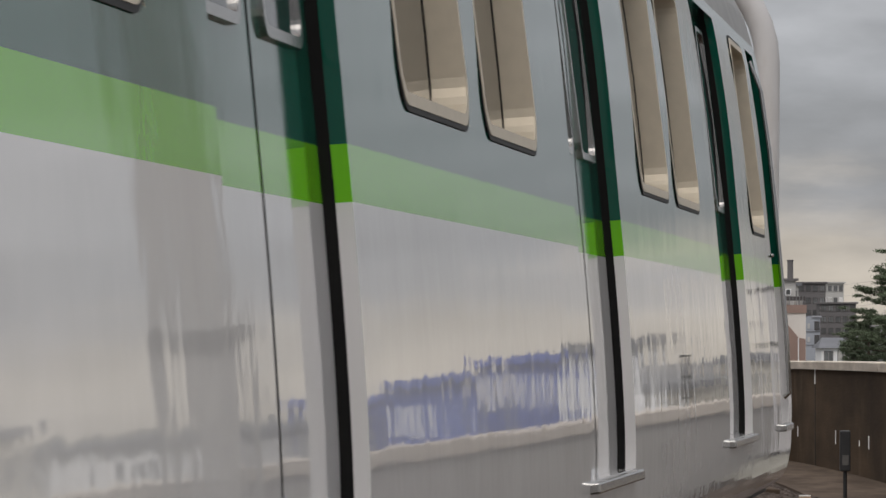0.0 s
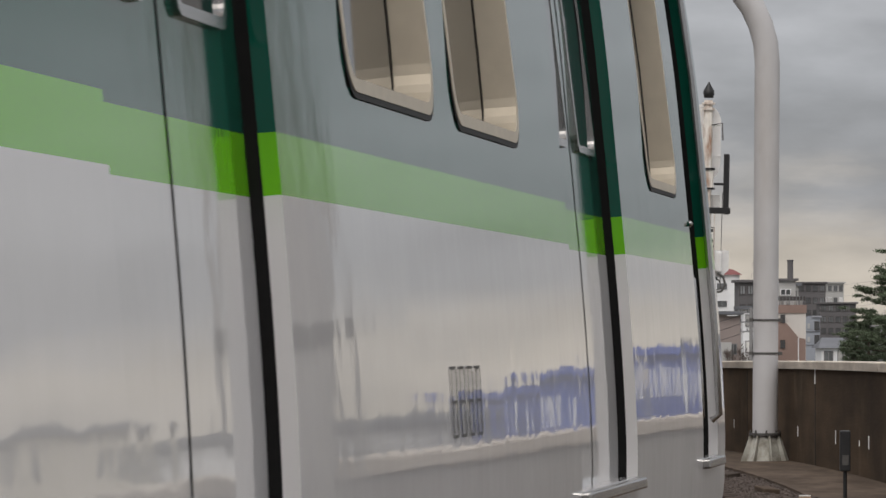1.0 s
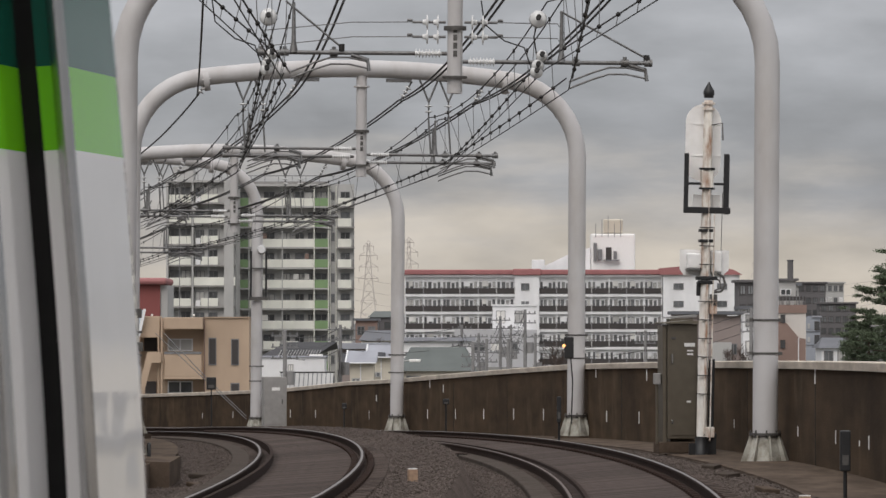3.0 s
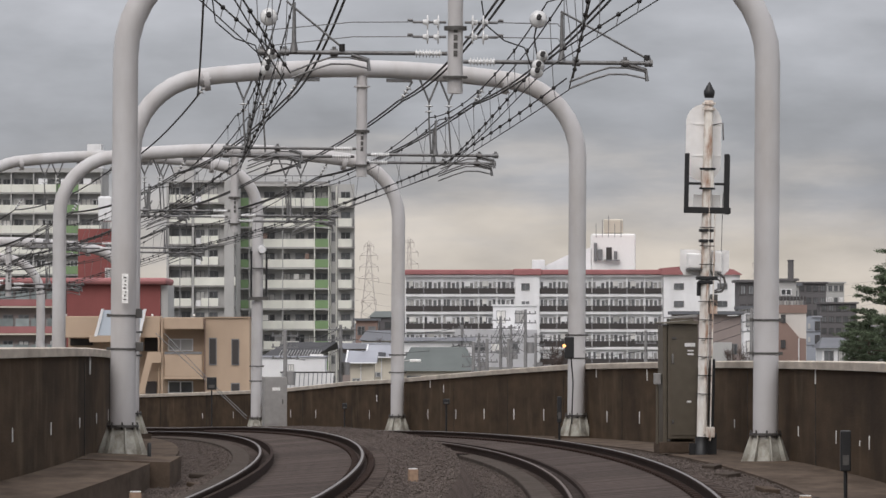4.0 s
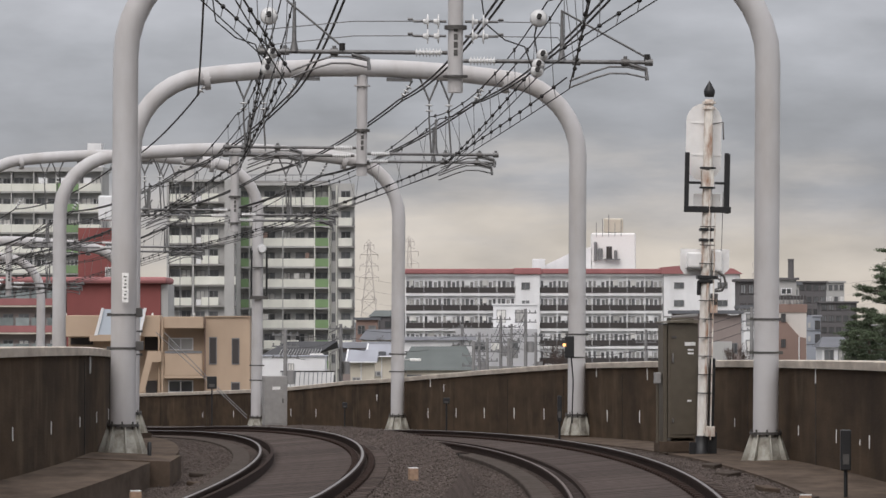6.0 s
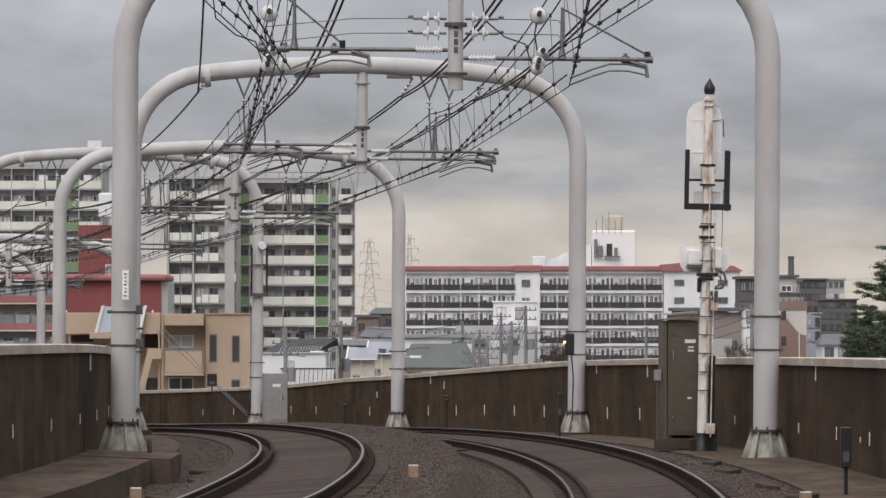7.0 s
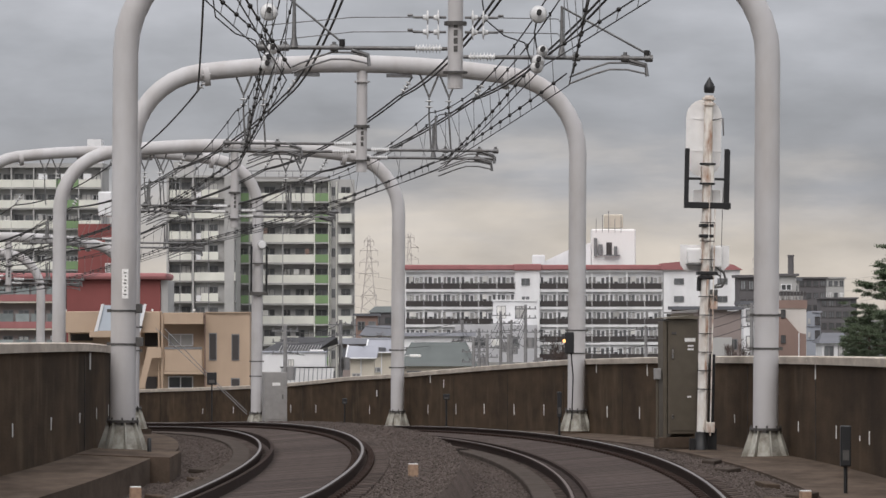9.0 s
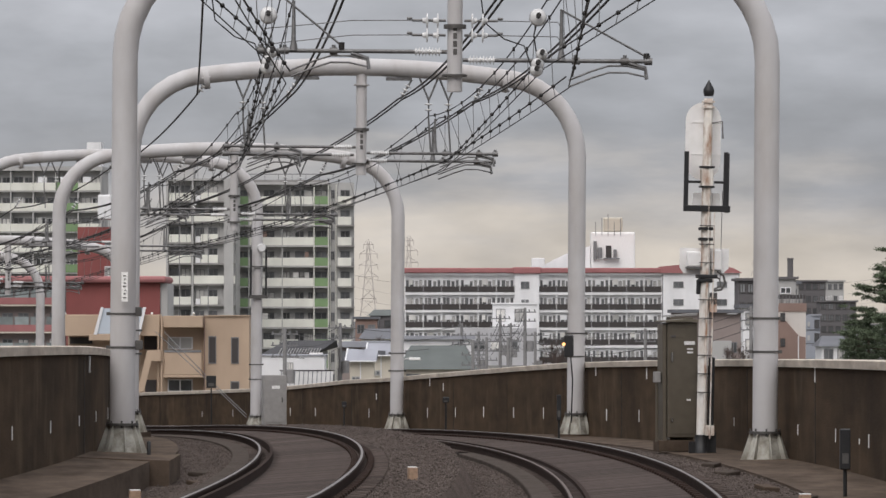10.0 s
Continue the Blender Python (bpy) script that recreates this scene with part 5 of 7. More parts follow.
def build_gallery_block(name, label, x, y, z0, turn, bays, storeys, bay, storey, wallm, paraps, depth=9.0, deep=1.4, rail_h=1.1, top=0.6, clutter=0.3, fine=False):
    """An apartment block of open balconies: slabs, cross walls, parapets, sliding windows behind."""
    b = thing(name, pose(x, y, z0, 0, 0, turn), label, "apartment building", "apartment buildings")
    w, h = bays * bay, storeys * storey
    part("wall", boxed(0, w, deep, depth, 0, h), wallm, b)
    bm = boxed(-0.25, w + 0.25, -0.15, depth + 0.1, h, h + top)
    part("roof", bm, wallm, b)
    for k in range(storeys):
        part("floor_slab", boxed(-0.05, w + 0.05, -0.02, deep, k * storey - (0.34 if paraps[0] is M_DARKRAIL else 0.12), k * storey + 0.08), M_WHITEWALL if paraps[0] is M_DARKRAIL else wallm, b)
    for i in range(bays + 1):
        part("cross_wall", boxed(i * bay - 0.09, i * bay + 0.09, 0.02, deep, 0.0, h), wallm, b)
    for k in range(storeys):
        for i in range(bays):
            z = k * storey + 0.08
            m = paraps[i % len(paraps)]
            part("balcony_front", boxed(i * bay + 0.03, (i + 1) * bay - 0.03, -0.08, 0.02, z, z + rail_h - 0.08, bevel=0.02), m, b)
            if fine:
                for q, ww, hh in ((0.13, 0.14, 1.8), (0.36, 0.19, 1.8), (0.62, 0.17, 1.65), (0.86, 0.15, 1.8)):
                    q += for_town.uniform(-0.025, 0.025)
                    window(b, (i + q) * bay, z + 0.05, bay * ww, hh, y=deep, glass=M_WINDOW if for_town.random() < 0.72 else M_CURTAIN, trim=M_STEELDK if for_town.random() < 0.8 else M_APT)
                part("balcony_gap", boxed((i + 1) * bay - 0.12, (i + 1) * bay + 0.06, -0.1, -0.085, z + 0.15, z + rail_h + 0.1), M_STEELDK if for_town.random() < 0.6 else M_APT, b)
            else:
                window(b, i * bay + bay * 0.3, z + 0.05, bay * 0.42, 1.95, y=deep, glass=M_WINDOW if for_town.random() < 0.7 else M_CURTAIN)
                window(b, i * bay + bay * 0.76, z + 0.3, bay * 0.34, 1.6, y=deep)
            if for_town.random() < clutter:
                part("hung_cloth", boxed(i * bay + bay * 0.2, i * bay + bay * for_town.uniform(0.35, 0.6), 0.25, 0.3, z + 1.15, z + 1.95), M_CURTAIN if for_town.random() < 0.6 else M_WHITEWALL, b)
            if for_town.random() < clutter:
                part("cooling_unit", boxed(i * bay + bay * 0.6, i * bay + bay * 0.6 + 0.8, 0.1, 0.42, z, z + 0.6, bevel=0.03), M_WHITEWALL, b)
    return b


def build_green_blocks():
    st = 2.815
    z0 = 20.499 - 11 * st
    h = 11 * st
    # main block: long cream fronts between two green bays, thin pale posts, dark recesses
    b = thing("apartment_block", pose(-28.46, 670, z0, 0, 0, 0.6), "ten-storey grey apartment block with cream and green balcony fronts", "apartment building", "apartment buildings")
    w = 12.75
    part("wall", boxed(0, w, 1.4, 9, 0, h), M_APT, b)
    part("roof", boxed(-0.25, w + 0.25, -0.25, 9.1, h, h + 0.32), M_APT, b, "flat roof edge")
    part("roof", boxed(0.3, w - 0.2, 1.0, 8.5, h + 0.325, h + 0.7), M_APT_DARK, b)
    for x in (1.8, 10.78):
        part("cross_wall", boxed(x - 0.08, x + 0.08, 0.03, 1.4, 0, h), M_APT, b)
    for x in (-0.02, 1.8, 6.4, 10.78, 12.75):
        part("post", boxed(x - 0.06, x + 0.06, -0.14, -0.02, 0, h + 0.1), M_CREAM if x > 10 else M_APT, b, "thin pale post")
    for k in range(11):
        z = k * st
        part("floor_slab", boxed(-0.05, w + 0.05, -0.12, 1.4, z - 0.13, z + 0.07), M_APT, b)
        if k == 3:
            fronts = ((0.05, 1.7, M_GREENP), (3.8, 6.1, M_CREAM), (6.75, 8.6, M_CREAM), (10.86, 12.68, M_GREENP))
        else:
            fronts = ((0.05, 1.7, M_GREENP), (1.88, 6.33, M_CREAM), (6.47, 10.7, M_CREAM), (10.86, 12.68, M_GREENP))
        for x0, x1, m in fronts:
            part("balcony_front", boxed(x0, x1, -0.1, 0.0, z + 0.09, z + 1.2, bevel=0.02), m, b)
            part("hand_rail", boxed(x0, x1, -0.09, -0.03, z + 1.215, z + 1.25), M_STEELDK, b)
        for x, ww in ((0.95, 1.3), (2.6, 0.9), (4.55, 1.5), (6.95, 1.0), (8.75, 1.25), (10.25, 0.7), (11.75, 1.5)):
            window(b, x, z + 0.25, ww, 1.85, y=1.4, glass=M_WINDOW if for_town.random() < 0.82 else M_CURTAIN, trim=M_APT_DARK if for_town.random() < 0.6 else M_STEELDK)
        for x in (3.6, 7.9, 9.5):
            if for_town.random() < 0.35:
                part("hung_cloth", boxed(x, x + for_town.uniform(0.5, 1.2), 0.45, 0.5, z + 1.25, z + 2.0), M_CURTAIN if for_town.random() < 0.6 else M_BROWN, b)
    part("end_wall", boxed(w + 0.1, w + 3.5, 0.7, 8, 0, h + 0.3), M_APT, b, "grey end stair wall")
    for k in range(11):
        z = k * st
        x0, x1 = w + 1.3, w + 3.5
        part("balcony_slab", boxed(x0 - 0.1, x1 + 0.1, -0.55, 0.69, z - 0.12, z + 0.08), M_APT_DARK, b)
        part("balcony_front", boxed(x0, x1 - 0.35, -0.5, -0.4, z + 0.08, z + 1.2, bevel=0.02), M_CREAM, b)
        part("balcony_side", boxed(x1 - 0.1, x1, -0.5, 0.69, z + 0.08, z + 1.15), M_STEELDK, b)
        window(b, (x0 + x1) / 2 - 0.1, z + 0.2, 1.3, 1.9, y=0.65, glass=M_WINDOW, trim=M_STEELDK)
        window(b, w + 0.6, z + 0.9, 0.5, 1.2, y=0.65, glass=M_WINDOW, trim=M_STEELDK)
    for x in (w + 0.25, w + 1.05):
        part("drain_pipe", tubed([(x, 0.6, 0), (x, 0.6, h)], 0.06, 6), M_CREAM, b)
    # stair wing: small balconies, and a gallery that steps back on most floors
    b2 = thing("apartment_block", pose(-37.35, 660, z0 + 0.25, 0, 0, -2), "grey apartment wing with cream balcony fronts and open stair galleries", "apartment building", "apartment buildings")
    w2 = 9.25
    part("wall", boxed(0, w2, 1.5, 9, 0, h), M_APT, b2)
    part("roof", boxed(-0.25, w2 + 0.2, -0.2, 9.1, h, h + 0.3), M_APT, b2)
    part("roof_house", boxed(0.6, 3.4, 2, 6, h + 0.305, h + 2.2), M_APT, b2)
    for x, d in ((-0.12, 0.3), (3.35, 0.25), (7.75, 1.3)):
        part("pier", boxed(x, x + d, -0.3, 1.5, 0, h + 0.1), M_APT, b2, "grey concrete pier")
    for x in (1.7, 5.6):
        part("post", boxed(x - 0.05, x + 0.05, -0.16, -0.04, 0, h), M_STEELDK, b2)
    for k in range(11):
        z = k * st
        row = 11 - k
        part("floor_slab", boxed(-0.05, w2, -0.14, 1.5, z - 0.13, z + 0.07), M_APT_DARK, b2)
        part("balcony_front", boxed(0.25, 3.25, -0.12, -0.02, z + 0.09, z + 1.15, bevel=0.02), M_CREAM, b2)
        for x in (0.9, 2.4):
            window(b2, x, z + 0.25, 1.25, 1.95, y=1.5, glass=M_WINDOW if for_town.random() < 0.8 else M_CURTAIN)
        if row % 3 == 2:
            part("balcony_front", boxed(3.65, w2, -0.2, -0.1, z + 0.09, z + 1.2, bevel=0.02), M_CREAM, b2, "long cream gallery front")
        else:
            part("set_back", boxed(3.65, 7.7, 0.7, 1.5, z + 0.07, z + 2.68), M_APT, b2)
            part("balcony_front", boxed(4.6, 6.9, -0.1, 0.0, z + 0.09, z + 1.2, bevel=0.02), M_CREAM, b2)
            part("cooling_unit", boxed(3.85, 4.5, 0.2, 0.6, z + 0.1, z + 0.9, bevel=0.03), M_WHITEWALL, b2)
        for x in (4.4, 6.2):
            window(b2, x, z + 0.3, 1.2, 1.8, y=0.65 if row % 3 != 2 else 1.5, glass=M_WINDOW if for_town.random() < 0.8 else M_CURTAIN, trim=M_STEELDK)
    b3 = build_gallery_block("apartment_block", "long grey apartment wing with cream balcony fronts", -67.601, 690, z0 + 1.6, -3, 6, 11, 3.204, 2.899,
                             M_APT, [M_CREAM, M_CREAM, M_CREAM, M_CREAM, M_GREENP, M_CREAM], deep=1.1, rail_h=1.2)
    part("lift_house", boxed(17, 19, 2, 5, 11 * st + 0.8, 11 * st + 5), M_WHITEWALL, b3)
    # rooftop rails and tanks
    part("roof_rail", boxed(0.2, 13.6, 0.2, 0.28, 11 * st + 1.4, 11 * st + 1.5), M_STEELDK, b)
    for k in range(8):
        part("rail_post", boxed(0.2 + k * 1.88, 0.27 + k * 1.88, 0.2, 0.28, 11 * st + 0.6, 11 * st + 1.4), M_STEELDK, b)


def build_white_block():
    Y = 750
    st = 2.716
    z0 = 8.826 - 5 * st
    b = build_gallery_block("apartment_block", "long white apartment block with dark balcony railings and red roof edge", -5.746, Y, z0, 0, 6, 5, 2.815, st,
                            M_WHITEWALL, [M_DARKRAIL], depth=8, deep=0.5, rail_h=0.95, top=0.3, clutter=0.5, fine=True)
    w = 16.89
    part("roof_edge", boxed(-0.5, w + 0.2, -0.5, 8.4, 5 * st + 0.31, 5 * st + 0.31 + 0.784, bevel=0.15), M_REDROOF, b, "red roof edge")
    b2 = build_gallery_block("apartment_block", "white five-storey apartment block with dark balcony railings and red roof edge", 14.887, Y, z0, 0, 7, 5, 2.699, st,
                             M_WHITEWALL, [M_DARKRAIL], depth=8, deep=0.5, rail_h=0.95, top=0.3, clutter=0.5, fine=True)
    w = 18.892
    part("roof_edge", boxed(-0.2, w + 0.1, -0.5, 8.4, 5 * st + 0.31, 5 * st + 0.31 + 0.784, bevel=0.15), M_REDROOF, b2, "red roof edge")
    # stair tower between them
    t = thing("stair_tower", pose(11.144, Y - 0.5, z0), "plain white stair tower with red cap between two blocks", "apartment building", "apartment buildings")
    w = 3.744
    part("wall", boxed(0.02, w - 0.02, 0, 8, 0, 5 * st + 0.2), M_WHITEWALL, t)
    part("roof_edge", boxed(-0.3, w + 0.3, -0.4, 8.2, 5 * st + 0.21, 5 * st + 0.25 + 0.958, bevel=0.15), M_REDROOF, t)
    for k in range(5):
        window(t, w * 0.42, k * st + 0.6, 1.3, 1.1, y=-0.05)
    # end house with small windows
    t = thing("end_house", pose(33.954, Y - 1.0, z0), "plain white gable end of an apartment block with small windows", "apartment building", "apartment buildings")
    w = 11.753
    part("wall", boxed(0, w, 0, 9, 0, 5 * st + 0.3), M_WHITEWALL, t)
    bm = bmesh.new()
    prism(bm, [(-0.4, 5 * st + 0.3), (w + 0.4, 5 * st + 0.3), (w - 1.0, 5 * st + 1.1), (w * 0.4, 5 * st + 1.75), (-0.4, 5 * st + 1.3)], -0.5, 9.3)
    part("roof", bm, M_REDROOF, t, "red roof")
    for k in range(5):
        for q in (0.2, 0.77):
            window(t, w * q, k * st + 0.75, 1.55, 0.95, y=-0.05, glass=M_WINDOW, trim=M_STEELDK)
    # stair house and tank on the roof behind
    Q = 8.083 + 9
    t = thing("roof_house", pose(23.355, 765, -9), "white rooftop plant house with beige water tank", "rooftop house")
    part("wall", boxed(0, 6.927, 0, 5, 0, Q + 7.637, bevel=0.25), M_WHITE, t)
    part("doorway", boxed(2.309, 3.197, -0.06, -0.02, Q + 3.552, Q + 5.506), M_DARKRAIL, t)
    part("tank", boxed(1.954, 4.973, 0.5, 3, Q + 7.726, Q + 9.946, bevel=0.2), M_CREAMWALL, t, "beige water tank")
    for k in range(5):
        part("mast", tubed([((8+k*11) * 0.08880, -0.2, Q + 7.104), ((8+k*11) * 0.08880, -0.2, Q + (104+7*(k%3)) * 0.08880)], 0.05, 5), M_STEELDK, t)
    for x, z0, z1, d in ((0.35, 3.3, 6.2, 0.5), (1.0, 3.5, 5.2, 0.7), (3.5, 3.6, 4.9, 0.5)):
        part("plant_unit", boxed(x, x + d, -0.7, -0.15, Q + z0, Q + z1, bevel=0.05), M_STEELDK, t, "dark rooftop plant unit")
    part("landing", boxed(1.954, 4.44, -1.0, -0.1, Q + 3.374, Q + 3.552), M_STEELDK, t)
    bm = bmesh.new()
    prism(bm, [(-7.548, 0), (-0.089, 0), (-0.089, Q + 5.506), (-3.108, Q + 4.618), (-7.548, Q + 2.486)], 1, 6)
    part("sloping_wing", bm, M_WHITEWALL, t)
    part("vent_box", boxed(-9.324, -7.282, 0.4, 3, 0, Q + 3.552, bevel=0.1), M_WHITEWALL, t)
    # low white annex in front
    t = thing("annex", pose(7.593, 735, -4.116), "low white annex building with dark windows", "building")
    part("wall", boxed(0, 6.655, 0, 6, 0, 8.361), M_WHITEWALL, t)
    part("parapet_cap", boxed(-0.2, 6.826, -0.2, 6.2, 8.361 + 0.01, 8.617), M_WHITEWALL, t)
    for q in (0.18, 0.6):
        window(t, 6.655 * q, 8.361 - 2.6, 1.4, 1.9, y=-0.05)
        window(t, 6.655 * q, 8.361 - 5.6, 1.4, 1.6, y=-0.05)
    t = thing("annex", pose(1.864, 730, -4.925), "pale grey flat-roofed substation building", "building")
    part("wall", boxed(0, 12.287, 0, 6, 0, 5.593), wall_mat("pale_grey_render", (0.5, 0.5, 0.52)), t)
    for q in (0.3, 0.5, 0.7, 0.9):
        window(t, 12.287 * q, 5.593 - 3.2, 1.6, 1.2, y=-0.05)


def build_house(name, label, x0, x1, ytop, ybot, wallm, roofm, kind="hip", y=300.0, rows=1, cols=3, win=(1.2, 1.1), eave=0.35, rise=0.0, depth=8.0, sill=0.35):
    """A house or flat block between x0 and x1, given its top and foot heights."""
    t = thing(name, pose(x0, y, ybot), label, "house" if rows < 4 else "building", "town houses")
    w, h = x1 - x0, ytop - ybot
    part("wall", boxed(0, w, 0, depth, 0, h - rise), wallm, t)
    bm = bmesh.new()
    if kind == "flat":
        box(bm, -eave, w + eave, -eave, depth + eave, h - rise + 0.005, h - rise + 0.3)
    elif kind == "gable":
        prism(bm, [(-eave, h - rise), (w + eave, h - rise), (w / 2, h)], -eave, depth + eave)
    else:
        a = [bm.verts.new(q) for q in ((-eave, -eave, h - rise), (w + eave, -eave, h - rise), (w + eave, depth + eave, h - rise), (-eave, depth + eave, h - rise))]
        c = [bm.verts.new(q) for q in ((w * 0.12, depth * 0.5, h), (w * 0.9, depth * 0.5, h))]
        for f in ((a[0], a[1], c[1], c[0]), (a[1], a[2], c[1]), (a[2], a[3], c[0], c[1]), (a[3], a[0], c[0]), (a[3], a[2], a[1], a[0])):
            bm.faces.new(f)
    part("roof", bm, roofm, t)
    sh = (h - rise) / rows
    for r in range(rows):
        for c in range(cols):
            window(t, w * (c + 0.5) / cols, sh * r + sh * sill, min(win[0], w / cols * 0.7), min(win[1], sh * 0.55), y=-0.05, glass=M_WINDOW if wallm is M_DARKBLD else None, trim=M_DARKRAIL if wallm is M_DARKBLD else None)
    return t


def build_beige_house():
    Y = 290.0
    t = thing("beige_house", pose(-22.487, Y, -9), "beige rendered house with balconies and an outside stair", "house", "town houses")
    x = lambda p: (p - 116) * Y / 8614.6
    z = lambda p: 10.6 - (p - 573) * Y / 8614.6
    part("wall", boxed(x(116), x(285), 2.2, 9, 0, z(598)), M_BEIGE, t, "beige rendered wall")
    part("wall", boxed(x(285), x(362), 1.2, 9, 0, z(563)), M_BEIGE, t)
    part("wall", boxed(x(362), x(441), 0.6, 9, 0, z(563)), M_BEIGE, t)
    part("parapet", boxed(x(116), x(284), -0.3, 2.1, z(598), z(560), bevel=0.04), M_BEIGE, t)
    part("parapet", boxed(x(290), x(360), -0.4, 1.1, z(583), z(562), bevel=0.04), M_BEIGE, t)
    part("balcony_front", boxed(x(292), x(358), -0.5, -0.3, z(666), z(628), bevel=0.03), M_BEIGE, t)
    part("balcony_floor", boxed(x(288), x(360), -0.5, 1.2, z(671), z(666)), M_BEIGE, t)
    part("balcony_rail", boxed(x(292), x(358), -0.52, -0.42, z(627), z(623)), M_STEELDK, t)
    part("drain_pipe", tubed([(x(288), -0.55, 0), (x(288), -0.55, z(563))], 0.06, 8), M_BEIGE, t)
    part("drain_pipe", tubed([(x(282), -0.45, 0), (x(282), -0.45, z(590))], 0.05, 8), M_BEIGE, t)
    for px, pw, a, b in ((376, 11, 600, 645), (416, 11, 602, 645), (416, 13, 680, 700)):
        part("slit_window", boxed(x(px - pw / 2), x(px + pw / 2), 0.54, 0.64, z(b), z(a)), M_DARKRAIL, t, "tall dark slit window")
        part("slit_frame", boxed(x(px - pw / 2 - 1.5), x(px + pw / 2 + 1.5), 0.56, 0.66, z(b + 2), z(a - 2)), M_STEELDK, t)
    window(t, x(318), z(622), 1.5, 0.75, y=1.15)
    window(t, x(318), z(697), 1.5, 0.75, y=1.15)
    for a, b, c, d in ((252, 275, 590, 622), (254, 274, 676, 698), (120, 160, 600, 612)):
        part("dark_opening", boxed(x(a), x(b), 2.1, 2.25, z(d), z(c)), M_DARKRAIL, t)
    # slanting stair walls
    bm = bmesh.new()
    prism(bm, [(x(246), z(695)), (x(257), z(695)), (x(271), z(642)), (x(287), z(642)), (x(287), z(623)), (x(263), z(623))], -0.9, -0.65)
    part("stair_wall", bm, M_BEIGE, t)
    part("stair_ledge", boxed(x(160), x(250), -0.8, -0.35, z(606), z(594.5), bevel=0.03), M_BEIGE, t)
    # pale sloping sheet over the stair, with white edges
    bm = bmesh.new()
    prism(bm, [(x(172), z(594)), (x(184), z(549)), (x(258), z(549)), (x(248), z(594))], -0.7, -0.5)
    part("awning", bm, wall_mat("pale_blue_sheet", (0.55, 0.61, 0.68)), t, "pale blue-grey sloping sheet")
    for p, q in ((172, 184), (248, 259)):
        bm = bmesh.new()
        prism(bm, [(x(p - 4), z(596)), (x(q - 3), z(547)), (x(q + 2), z(547)), (x(p + 2), z(596))], -0.8, -0.71)
        part("awning_edge", bm, M_WHITEWALL, t, "white sheet edge")
    part("wall_joint", boxed(x(361), x(363), 0.55, 0.7, 0, z(564)), M_BROWN, t)
    part("coping", boxed(x(362), x(442), 0.5, 9.05, z(563), z(561)), M_BEIGE, t)
    for px in (117, 180, 270, 344):
        bm = bmesh.new()
        bmesh.ops.create_uvsphere(bm, u_segments=10, v_segments=6, radius=0.07, matrix=Matrix.Translation((x(px), -0.2, z(558))))
        part("roof_lamp", bm, M_MARK, t, "small white globe lamp")


M_RAILGLASS = material("frosted_rail_glass", (0.24, 0.27, 0.27), 0.25, grain=1, vary=0.2, spread=0.3)


def build_red_building():
    Y = 420.0
    t = thing("red_building", pose(-39.686, Y, -9), "long low building with red roof edge and dull red cladding", "building", "town houses")
    x = lambda p: (p + 30) * Y / 8614.6
    z = lambda p: 10.6 - (p - 573) * Y / 8614.6
    part("wall", boxed(x(118), x(284), 0, 10, 0, z(505)), M_REDWALL, t, "dull red wall")
    part("wall", boxed(x(-30), x(117), 0.8, 10, 0, z(505)), M_BROWNGREY, t)
    part("end_wall", boxed(x(284.5), x(297), 0.2, 10, 0, z(505)), M_APT, t)
    part("roof_edge", boxed(x(-35), x(296), -0.7, 10.5, z(504), z(492), bevel=0.25), M_REDROOF, t, "red roof edge")
    for k, (a, b) in enumerate(((530, 512), (578, 562), (624, 608))):
        part("gallery_front", boxed(x(-30), x(116), -0.1, 0.05, z(a + 12), z(a)), M_REDROOF, t)
        part("gallery_slab", boxed(x(-30), x(116), -0.1, 0.8, z(a + 15), z(a + 12.5)), M_CREAMWALL, t)
        for c in range(5):
            window(t, x(-15 + c * 28), z(a + 10), 0.9, 1.5, y=0.75)
            part("gallery_rail", boxed(x(-28 + c * 28), x(-4 + c * 28), -0.1, -0.06, z(a), z(a - 14)), M_RAILGLASS, t)
            part("rail_post", boxed(x(-30 + c * 28), x(-28.6 + c * 28), -0.12, -0.05, z(a), z(a - 16)), M_STEELDK, t)
    # taller dull red block with a white tank behind
    t = thing("red_tower", pose(-41.993, 560, -9), "dull red tower block with dark windows", "building", "town houses")
    part("wall", boxed(0, 4.55, 0, 9, 0, 10.6 + 10.921), M_REDWALL, t)
    for k in range(4):
        window(t, 3.575, 10 + k * 2.7, 0.9, 1.6, y=-0.05)
    part("tank", boxed(2.34, 3.9, -0.5, 2, 10.6 + 11.766, 10.6 + 14.626, bevel=0.2), M_WHITEWALL, t, "white rooftop tank")
    for k in range(4):
        part("tank_leg", boxed((38+6*k) * 0.06501, (39+6*k) * 0.06501, -0.4, -0.3, 10.6 + 10.921, 10.6 + 11.766), M_STEELDK, t)


